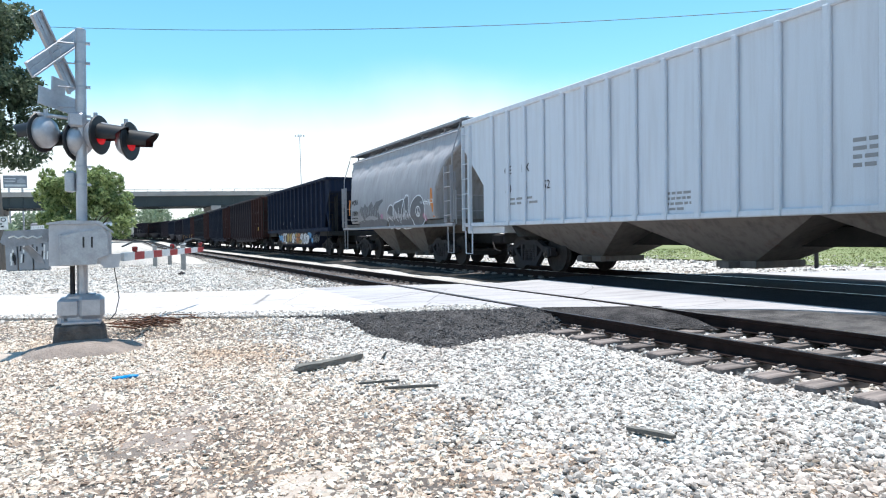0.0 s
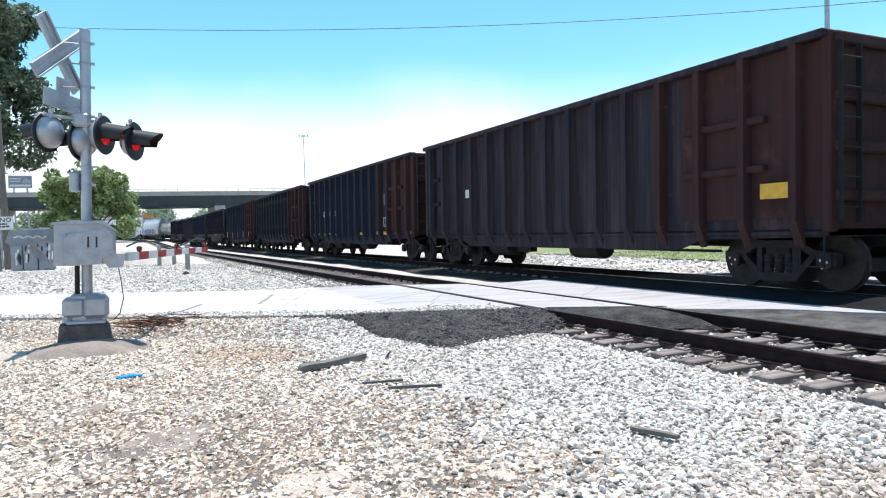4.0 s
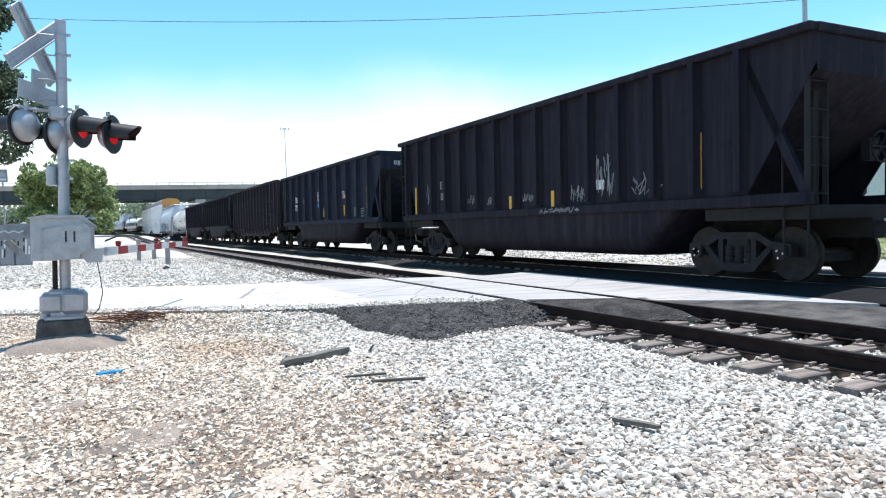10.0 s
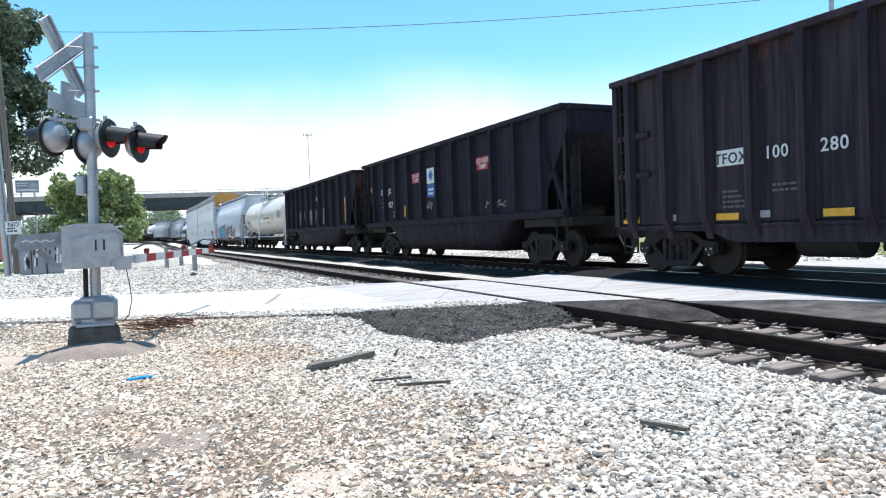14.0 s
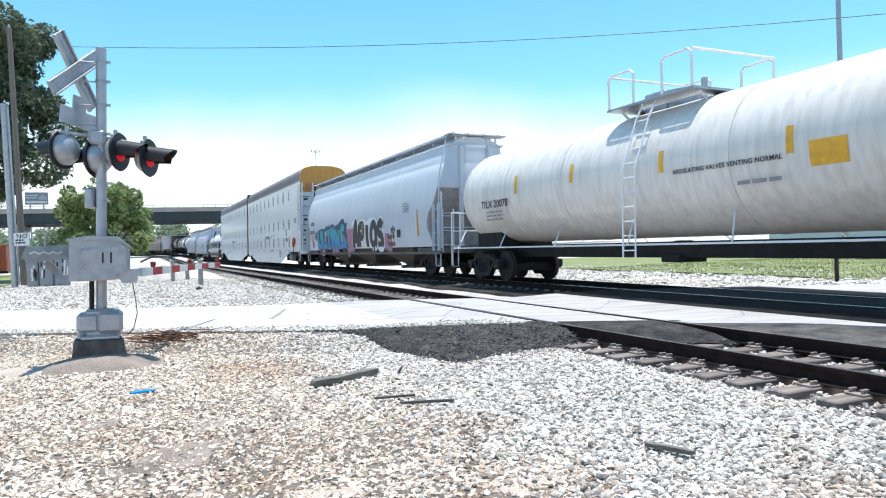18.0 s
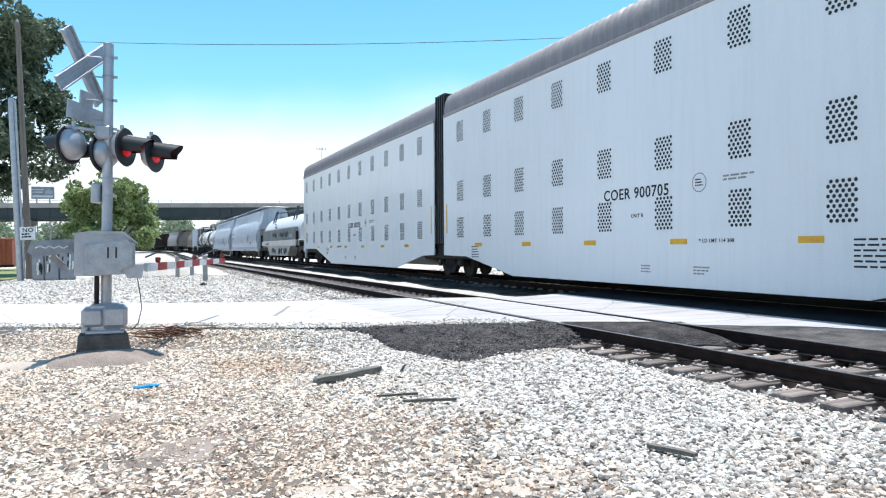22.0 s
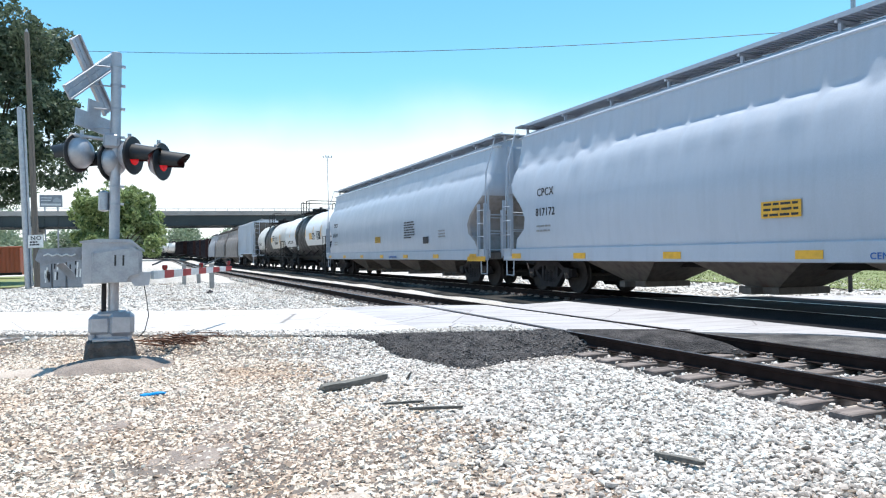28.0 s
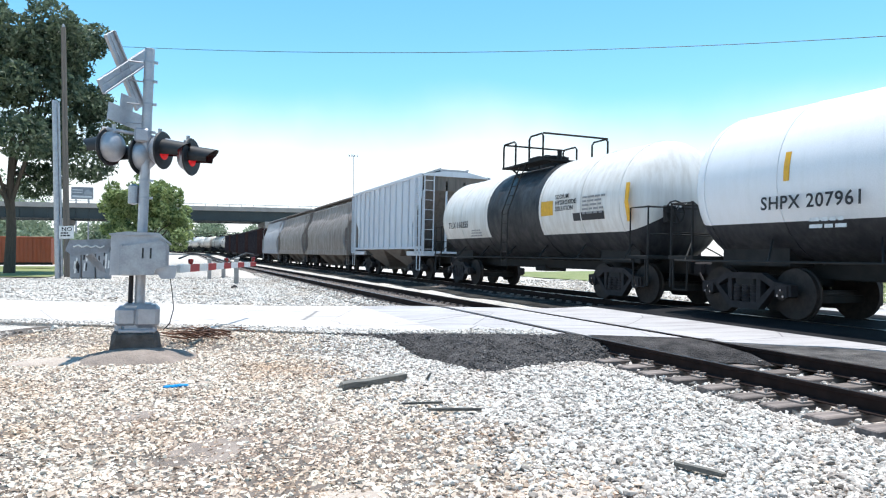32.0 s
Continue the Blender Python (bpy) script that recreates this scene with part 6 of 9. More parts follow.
scrawl(c, tubf, -4.3, 0.66, 1.3, 0.45, 7, "spray_grey", 32, 0.011)
scrawl(c, fl, 2.9, 1.7, 0.5, 0.25, 3, "spray_grey", 7, 0.008)
scrawl(c, fl, 1.75, 1.62, 0.9, 0.36, 5, "spray_grey", 33, 0.009)
stroke(c, fl, [(2.1, 1.7), (1.85, 1.62), (1.7, 1.85), (1.45, 1.5), (0.9, 1.6)], 0.03, "spray_grey", 0.01)
stroke(c, fl, [(0.95, 1.75), (0.8, 2.0), (0.6, 2.05), (0.75, 1.6), (0.5, 2.2), (0.45, 1.7)], 0.04, "spray_grey", 0.01)
stroke(c, fl, [(0.35, 2.0), (0.2, 2.25), (-0.2, 2.2), (-0.3, 1.9), (-0.25, 1.5)], 0.04, "spray_grey", 0.01)
stroke(c, fl, [(0.25, 1.9), (0.1, 1.7), (0.3, 1.5), (0.6, 1.48)], 0.035, "spray_grey", 0.01)
plate(c, "yellow_strip", -1.522, 3.95, 4.03, 1.45, 1.85, "yellow_reflector")

couple(gondola("rusty black high-sided gondola with a rust-red end", 14.9, paint="brown_paint", seed=3, orange=False), 51.3, 66.3)
c = TRAIN[-1][0]
plate(c, "yellow_notice", -1.61, -6.9, -6.3, 1.5, 1.75, "yellow_reflector")
plate(c, "data_plate", -1.522, 4.3, 4.6, 2.1, 2.35, "lettering_white")
tfox_plate(couple(gondola("black high-sided gondola with rust-red patched bays", 15.0, marks=tfox("100221"), seed=4), 67.5, 82.5))
c = tfox_plate(couple(gondola("peeling black high-sided gondola with rust-red patched bays", 15.0, paint="peeling_black", marks=tfox("100253"), seed=5), 84.25, 99.2))
c = tfox_plate(couple(gondola("black high-sided gondola with tall yellow strips", 14.9, marks=tfox("100274"), seed=6, orange=False), 101.0, 115.9))
for y in (6.45, 2.95, -0.1, -3.1, -6.1):
    plate(c, "yellow_strip", -1.696, y - 0.06, y + 0.06, 0.99, 1.5, "yellow_reflector")
for y in (5.4, 3.4, 1.4, -1.6, -4.6):
    plate(c, "data_plate", -1.522, y - 0.11, y + 0.11, 1.08, 1.22, "spray_pale_grey")
c = couple(tub_hopper("dirty brown-black bathtub coal car with scratched pale tags", 15.7, paint="maroon_black_paint", marks=[("E", 0.32, 2.95, 2.2, "spray_grey"), ("08", 0.32, 3.0, 1.85, "spray_grey")], seed=7, ribs=15, reach=6.9, shift=0.36), 118.25, 133.95)
for k, (y, z, w, hh, n_) in enumerate(((5.9, 1.75, 0.6, 0.65, 5), (3.05, 1.62, 0.6, 0.3, 5), (1.95, 1.55, 0.4, 0.25, 4), (0.15, 1.55, 0.5, 0.28, 4), (-1.85, 1.5, 0.6, 0.4, 6), (-2.75, 1.6, 0.6, 0.9, 7), (-3.9, 1.55, 0.8, 0.5, 5))):
    scrawl(c, fl, y, z, w, hh, n_, "spray_grey", 15 + k, 0.009)
scrawl(c, flat(1.6), -0.75, 1.28, 1.5, 0.13, 9, "spray_grey", 31, 0.009)
for y, z0, z1 in ((6.75, 1.45, 2.35), (3.41, 1.42, 1.75), (0.75, 1.42, 1.78), (-1.13, 1.42, 1.82), (-5.6, 1.6, 2.6)):
    plate(c, "yellow_strip", -1.523, y - 0.06, y + 0.06, z0, z1, "yellow_reflector")
plate(c, "data_plate", -1.522, -3.0, -2.75, 1.75, 1.95, "lettering_white")
c = couple(tub_hopper("black bathtub coal car with red warning signs", 15.5, paint="black_paint", marks=[("DJ", 0.3, 1.8, 2.49), ("JX", 0.3, 2.67, 2.49, "lettering_black", 0.006), ("882", 0.3, 1.77, 2.08, "lettering_black", 0.006), ("060", 0.3, 2.67, 2.08, "lettering_black", 0.006)], seed=8, tub_paint="maroon_black_paint"), 136.1, 151.6)
for y0, y1, z0 in ((4.58, 5.12, 2.46), (5.42, 6.02, 2.05), (4.52, 5.12, 2.05)):
    plate(c, "mark_plate", -1.522, y0, y1, z0, z0 + 0.29, "lettering_white")
do_not_tamp(c, -1.522, 3.42, 2.34, 0.5, 0.27)
do_not_tamp(c, -1.522, -3.02, 2.34, 0.72, 0.27)
plate(c, "emblem_plate", -1.522, 0.12, 0.8, 2.35, 2.85, "lettering_black")
for k in range(6):
    plate(c, "emblem_stripe", -1.528, 0.14, 0.78, 2.38 + k * 0.08, 2.42 + k * 0.08, "lettering_white")
sprayed(c, fl, [oval(0.46, 2.6, 0.17, 0.22, 8)], "sign_light_blue", lift=0.016)
plate(c, "emblem_band", -1.522, 0.12, 0.8, 2.08, 2.28, "sign_light_blue")
for y, z0, z1 in ((3.1, 1.6, 2.0), (-0.2, 1.6, 2.0), (-3.3, 1.6, 2.05), (-6.2, 1.7, 2.7)):
    plate(c, "yellow_strip", -1.523, y - 0.06, y + 0.06, z0, z1, "yellow_reflector")
for z, y in ((1.9, -4.6), (1.85, -5.3)):
    stencil(c, -1.522, y, z, 0.5, 4, "spray_grey", 0.05, 0.05, seed=int(z * 10))
sprayed(c, flat(1.6), [block(7.2, 1.5, 3.8, 0.55, 0, 5, 0.3)], "rust_panel", lift=0.002, label="rust streak on the end post")
plate(c, "end_number_plate", -0.2, -7.85, -7.83, 3.3, 3.55, "lettering_white")
lettering("DJJX 882060", 0.2, c, -1.0, -7.82, 3.45, "lettering_white", FRONT)
c = tfox_plate(couple(gondola("brown-black high-sided gondola with numbered side", 15.2, top=4.03, paint="brown_paint", patch="brown_paint", marks=tfox("100280"), seed=9, end_paint="brown_paint"), 152.98, 168.2))
c = couple(tub_hopper("brown-black bathtub coal car with white number", 15.4, paint="maroon_black_paint", marks=[("DJ", 0.31, 2.02, 2.56), ("JX", 0.31, 2.86, 2.56), ("30", 0.31, 2.12, 2.02), ("927", 0.31, 2.86, 2.02)], seed=10, reach=6.5, shift=-0.2), 170.05, 185.45)
do_not_tamp(c, -1.522, -2.95, 2.78, 0.74)
do_not_tamp(c, -1.522, 2.25, 2.78, 0.7)
plate(c, "emblem_plate", -1.522, 0.17, 0.85, 2.66, 3.2, "lettering_white")
plate(c, "emblem_plate", -1.522, 0.17, 0.85, 2.2, 2.64, "sign_blue")
sprayed(c, fl, [oval(0.5, 2.95, 0.2, 0.2, 4)], "sign_blue", lift=0.009)
stencil(c, -1.529, 0.75, 2.5, 0.5, 2, "lettering_white", 0.08, 0.06, seed=5)
plate(c, "orange_notice", -1.523, 6.5, 7.0, 2.75, 2.95, "spray_orange")
for y, z0, z1 in ((3.05, 1.6, 2.0), (-0.1, 1.55, 2.05)):
    plate(c, "yellow_strip", -1.523, y - 0.06, y + 0.06, z0, z1, "yellow_reflector")
stencil(c, -1.522, 4.3, 1.85, 0.7, 2, "spray_grey", 0.09, 0.06, seed=6)
scrawl(c, fl, 0.9, 1.7, 0.5, 0.4, 4, "spray_grey", 18, 0.012)
scrawl(c, fl, -3.5, 1.6, 1.2, 0.25, 4, "spray_grey", 19, 0.012)
c = couple(tub_hopper("black bathtub coal car with silver spray letters", 15.5, paint="maroon_black_paint", seed=11, end_paint="rust_panel"), 186.95, 202.45)
for k, y in enumerate((3.9, 2.8, 1.0, 0.0, -1.05, -2.1)):
    for dy, wd in ((0.2, 0.2), (-0.15, 0.17)):
        line = [(y + dy + 0.1, 1.62), (y + dy, 1.95), (y + dy - 0.12, 2.1), (y + dy - 0.02, 2.42)]
        stroke(c, fl, line, wd + 0.1, "spray_black", 0.006 + 0.0005 * k)
        stroke(c, fl, line, wd, "spray_grey", 0.011 + 0.0005 * k, label="silver sprayed stroke")
plate(c, "emblem_plate", -1.522, 1.6, 2.1, 2.75, 3.1, "lettering_white")
plate(c, "emblem_plate", -1.522, 1.6, 2.1, 2.35, 2.7, "sign_blue")
plate(c, "data_plate", -1.522, -0.9, -0.3, 2.9, 3.1, "spray_grey")
plate(c, "yellow_strip", -1.523, -6.0, -5.86, 1.6, 2.8, "yellow_reflector")
lettering("DJJX", 0.26, c, -1.53, 6.0, 2.45, "spray_grey")
scrawl(c, fl, -4.9, 3.0, 0.5, 0.5, 3, "spray_white", 20, 0.016)

c = couple(tank_car("long white dusty tank car with white railings", 18.6, 1.45, 2.62, "white_tank_paint", platform="galvanized", rail_mat="white_paint", marks=[("TILX 20078", 0.31, 2.35, 2.2)], shift=-0.2), 203.4, 222.0)
brl = on_barrel(1.45, 2.62)
for y, z0, z1 in ((4.9, 2.5, 3.0), (2.2, 2.55, 3.0), (-0.95, 2.45, 2.9), (-3.95, 2.45, 2.9)):
    sprayed(c, brl, [[(y - 0.07, z0), (y + 0.07, z0), (y + 0.07, (z0 + z1) / 2), (y + 0.07, z1), (y - 0.07, z1), (y - 0.07, (z0 + z1) / 2)]], "yellow_reflector", "yellow_strip", 0.008)
sprayed(c, brl, [[(-8.0, 2.0), (-7.85, 2.0), (-7.85, 2.6), (-7.85, 3.2), (-8.0, 3.2), (-8.0, 2.6)]], "yellow_reflector", "yellow_strip", 0.01)
sprayed(c, brl, [[(-4.95, 2.2), (-4.3, 2.2), (-4.3, 2.4), (-4.3, 2.6), (-4.95, 2.6), (-4.95, 2.4)]], "yellow_reflector", "yellow_notice", 0.01, "orange-yellow notice with unreadable lines")
sprayed(c, brl, [[(-7.5, 2.35), (-6.6, 2.35), (-6.6, 2.6), (-6.6, 2.85), (-7.5, 2.85), (-7.5, 2.6)]], "lettering_black", "data_panel", 0.01, "black panel of white figures")
stencil(c, -1.47, -6.62, 2.78, 0.84, 4, "lettering_white", 0.06, 0.05, seed=21)
lettering("REGULATING VALVES VENTING NORMAL", 0.125, c, -1.47, -1.3, 2.38, "lettering_black")
stencil(c, -1.46, 6.6, 2.1, 1.0, 3, "spray_grey", 0.06, 0.05, seed=22)
stencil(c, -1.47, -2.9, 2.1, 1.0, 1, "spray_grey", 0.07, 0.05, seed=24)
lettering("TILX 20078", 0.19, c, -0.35, -8.75, 3.3, "lettering_black", FRONT)
stencil(c, -0.35, -8.85, 3.25, 0.9, 3, "spray_grey", 0.06, 0.06, turn="front", seed=25)

# side sill coloured dark to draw the shadow line below the hull
c = couple(round_hopper("pale blue-grey covered hopper with blue and black spray letters", 20.2, 4.97, "pale_blue_paint", 3, marks=[("ECUX", 0.3, 1.2, 2.5), ("881770", 0.3, 1.18, 2.0)], cut=0.95, low=0.6, base=0.9, lift=0.66, sill=0.1, waves=2.6, ripple=0.03, sill_mat="dark_hopper_grime"), 222.7, 242.9)
h = on_hull(1.58, 0.9, 4.97, 0.66)
sprayed(c, h, [oval(8.3 - i * 0.72, 1.4 + 0.45 * math.sin(i * 1.7), 0.3, 0.27, 14, 0.25, 200 + i) for i in range(11)] + [oval(1.0 - 0.33 * (i % 3), 1.15 + 0.36 * (i // 3), 0.25, 0.22, 14, 0.15, 220 + i) for i in range(9)] + [oval(4.6, 2.3, 0.5, 0.14, 14, 0.3, 31), oval(-4.75, 1.3, 0.5, 0.4, 16, 0.2, 32)], "spray_pink", lift=0.008, label="pink sprayed bubbles")
ground_ = [(7.45, 1.12), (7.3, 1.5), (6.95, 1.75), (6.9, 2.2), (6.2, 2.26), (5.7, 2.2), (5.2, 2.38), (4.6, 2.3), (4.0, 2.45), (3.4, 2.3), (2.9, 2.4), (2.4, 2.35), (2.2, 2.62), (1.8, 2.6), (1.55, 2.38), (1.2, 2.4), (1.3, 1.9), (0.95, 1.6), (1.1, 1.12), (4.2, 1.11)]
sprayed(c, h, [ground_], "spray_navy", lift=0.0105, label="dark blue ground of sprayed letters")
sprayed(c, h, [[(7.35, 1.13), (7.2, 1.5), (6.4, 1.3), (5.0, 1.4), (3.6, 1.35), (2.4, 1.4), (1.45, 1.4), (1.25, 1.13), (4.2, 1.12)]], "spray_blue", lift=0.0118, label="bright blue sprayed lower halves")
piece(c, h, "UUTMYS", 7.1, 1.16, 0.92, 0.98, 0.33, "spray_teal", "spray_black", 0.07, 0.013, -0.2, "blue and teal sprayed letter", 0.1, 1.04, "spray_blue")
halo_ = [(0.4, 1.11), (0.42, 1.9), (0.3, 2.42), (-0.25, 2.45), (-0.5, 2.32), (-1.1, 2.42), (-1.7, 2.4), (-2.0, 2.3), (-2.5, 2.48), (-3.2, 2.42), (-3.5, 2.25), (-4.1, 2.3), (-4.35, 1.9), (-4.3, 1.3), (-3.9, 1.11), (-1.8, 1.105)]
sprayed(c, h, [halo_], "spray_white", lift=0.009, label="white sprayed ground of letters")
piece(c, h, "APIOS", 0.28, 1.16, 0.8, 1.02, 0.4, "spray_black", "spray_white", 0.07, 0.014, 0.1, "fat black sprayed letter with white edge", 0.04, 1.13)
for y, z0 in ((0.2, 1.6), (-1.4, 1.7), (2.0, 1.5), (5.3, 1.5), (8.55, 1.5), (-8.2, 1.5)):
    plate(c, "yellow_strip", -1.605, y - 0.05, y + 0.05, z0, z0 + (0.55 if y > -5 else 0.98), "yellow_reflector")
for k in range(5):
    stroke(c, h, [(7.75 - 0.13 * k, 1.62), (7.7 - 0.13 * k, 2.05), (7.62 - 0.13 * k, 1.75)], 0.035, "spray_black", 0.013, taper=0.3)
sprayed(c, h, [oval(-4.9 - 0.3 * (i % 3), 1.25 + 0.3 * (i // 3), 0.13, 0.11, 12, 0.3, 330 + i) for i in range(6)], "spray_maroon", lift=0.011)
scrawl(c, h, -5.2, 1.65, 0.5, 0.35, 4, "spray_black", 37, 0.012)
plate(c, "data_plate", -1.595, -6.35, -6.0, 1.5, 1.8, "lettering_black")
stencil(c, -1.59, -6.65, 2.8, 0.6, 4, "spray_grey", 0.05, 0.05, seed=27)
lettering("LD LMT  218900 LB", 0.15, c, -1.6, 8.9, 1.75, "spray_grey")
lettering("ECUX", 0.24, c, 0.55, -10.12, 3.75, "lettering_black", FRONT)
lettering("881770", 0.24, c, 0.5, -10.12, 3.45, "lettering_black", FRONT)
stencil(c, -0.3, -10.12, 3.2, 0.6, 6, "spray_grey", 0.05, 0.06, turn="front", seed=28)

AUTORACK = autorack()
TRAIN.append((AUTORACK, 267.1))
couple(coil_car(), 291.1, 306.5)


def yellow_sill(c, L2, z=0.84, hw=1.57, notice=0.5):
    for y in (9.4, 6.3, 3.1, 0.0, -3.1, -6.3, -9.4):
        plate(c, "reflector", -hw, y - 0.25, y + 0.25, z + 0.06, z + 0.2, "yellow_reflector")
    plate(c, "sill_edge", -hw, -L2, -L2 + 1.3, z - 0.03, z + 0.12, "yellow_reflector")
    plate(c, "notice", -1.592, notice - 0.39, notice + 0.39, 1.58, 1.86, "yellow_reflector", "orange-yellow notice with dark lines")
    stencil(c, -1.599, notice + 0.34, 1.83, 0.68, 3, "lettering_black", 0.04, 0.05, seed=33)
    stencil(c, -1.592, L2 - 1.95, 1.78, 0.7, 2, "spray_grey", 0.05, 0.07, seed=34)
    stencil(c, -1.592, -3.0, 2.35, 1.2, 7, "lettering_black", 0.05, 0.05, seed=35)
    stencil(c, -1.592, -6.6, 1.9, 0.6, 3, "spray_grey", 0.05, 0.05, seed=36)
    lettering("CENTER FLOW", 0.14, c, -hw - 0.004, -1.0, z + 0.06, "sign_blue")
    plate(c, "data_plate", -1.592, -5.6, -5.1, 1.45, 1.7, "lettering_black")


c = couple(round_hopper("pale blue-grey four-bay covered hopper", 20.4, 4.72, "bluish_grey_paint", 4, marks=[("CPCX", 0.29, 1.9, 2.56), ("817172", 0.29, 1.9, 2.03)], base=0.92, lift=0.1, waves=0.8), 307.95, 328.35)
yellow_sill(c, 10.2)
lettering("CPCX", 0.24, c, 0.35, -10.22, 3.75, "lettering_black", FRONT)
lettering("817172", 0.24, c, 0.33, -10.22, 3.42, "lettering_black", FRONT)
c = couple(round_hopper("pale blue-grey four-bay covered hopper with yellow sill marks", 20.6, 4.72, "bluish_grey_paint", 4, marks=[("CPCX", 0.29, 1.7, 2.58), ("815707", 0.29, 1.7, 2.04)], base=0.92, lift=0.2, waves=1.2, ripple=0.08), 329.5, 350.1)
yellow_sill(c, 10.3)
c = couple(tank_car("white tank car with black belt and black lower half", 13.9, 1.5, 2.47, "white_paint", True, True, marks=[("SHPX 207961", 0.32, 2.52, 1.93)], shift=0.25, half_band=1.7, lower_at=-0.46, over=0.3), 350.95, 364.85)
brl = on_barrel(1.5, 2.47)


def panel(c, surf, y0, y1, z0, z1, mat, name, label="", lift=0.01):
    sprayed(c, surf, [[(y0, z0), (y1, z0), (y1, (z0 + z1) / 2), (y1, z1), (y0, z1), (y0, (z0 + z1) / 2)]], mat, name, lift, label)


for y, z0, z1 in ((3.9, 2.4, 2.9), (1.9, 2.4, 2.9), (-1.6, 2.3, 2.8), (-3.9, 2.4, 2.9), (-6.0, 2.1, 2.9)):
    panel(c, brl, y - 0.06, y + 0.06, z0, z1, "yellow_reflector", "yellow_strip")
panel(c, brl, -3.5, -2.7, 2.1, 2.5, "yellow_reflector", "yellow_notice", "orange-yellow notice")
panel(c, brl, -5.8, -4.8, 2.05, 2.55, "lettering_black", "data_panel", "black panel of white figures")
stencil(c, -1.53, -4.85, 2.5, 0.9, 5, "lettering_white", 0.05, 0.04, seed=41)
for k, wtxt in enumerate(("SODIUM", "HYDROXIDE", "SOLUTION")):
    lettering(wtxt, 0.145, c, -1.52, -3.68, 2.38 - k * 0.15, "lettering_black")
stencil(c, -1.53, 1.0, 1.75, 0.8, 3, "lettering_white", 0.06, 0.05, seed=42)
stencil(c, -1.53, 3.4, 1.75, 0.8, 2, "lettering_white", 0.06, 0.05, seed=44)
for k, wtxt in enumerate(("SHPX 207961", "CAPY", "CAPY", "CAPY")):
    lettering(wtxt, 0.18, c, -0.55, -6.62, 3.2 - k * 0.2, "lettering_black", FRONT)
c = couple(tank_car("white dusty tank car with black belt and black lower half", 13.4, 1.48, 2.42, "white_tank_paint", True, True, marks=[("TILX 160255", 0.32, 1.6, 2.05)], shift=-0.05, half_band=1.75, lower_at=-0.48, over=0.3), 365.5, 378.9)
brl = on_barrel(1.48, 2.42)
panel(c, brl, -2.6, -1.9, 2.2, 2.6, "yellow_reflector", "yellow_notice", "orange-yellow notice")
panel(c, brl, -5.0, -3.6, 2.0, 2.2, "lettering_black", "data_panel", "black stripe of writing")
panel(c, brl, -6.0, -5.85, 1.9, 2.8, "yellow_reflector", "yellow_strip")
for k, wtxt in enumerate(("SODIUM", "HYDROXIDE", "SOLUTION")):
    lettering(wtxt, 0.17, c, -1.5, -2.75, 2.62 - k * 0.16, "lettering_black")
stencil(c, -1.5, 2.9, 1.95, 0.9, 3, "spray_grey", 0.05, 0.04, seed=45)
stencil(c, -1.5, -4.1, 2.6, 1.0, 5, "spray_grey", 0.05, 0.05, seed=46)
couple(ribbed_hopper("white ribbed covered hopper with streaked bays", 11.8, 4.5, "pale_grey_paint", 12, 2), 380.3, 392.1)
c = couple(round_hopper("brown and grey weathered covered hopper", 14.2, 4.5, "brown_hopper_paint", 3), 393.4, 407.6)
couple(copy_thing(c, Matrix.Identity(4)), 408.6, 422.4)
couple(round_hopper("pale grey weathered covered hopper", 12.8, 4.5, "grey_hopper_paint", 3), 423.1, 435.9)
g = gondola("dark rusty high-sided gondola", 15.0, paint="brown_paint", seed=20, orange=False)
couple(g, 437.2, 452.2)
for near in (453.1, 469.0, 484.9):
    couple(copy_thing(g, Matrix.Identity(4)), near, near + 15.0)
g = tank_car("white dusty tank car", 14.2, 1.4, 2.5, "white_tank_paint")
couple(g, 500.9, 515.1)
for near in (516.3, 531.7, 547.1, 562.5):
    couple(copy_thing(g, Matrix.Identity(4)), near, near + 14.2)


def travelled(t):
    """Metres that the train has rolled since the start."""
    return 11.0401 * t + 0.4830 * t * t / 32 - 0.4928 * t ** 3 / 1024


def car_pose(y):
    return pose(train_x(y), y, RAIL_Z + climb(y), 0, 1.0, heading(y))


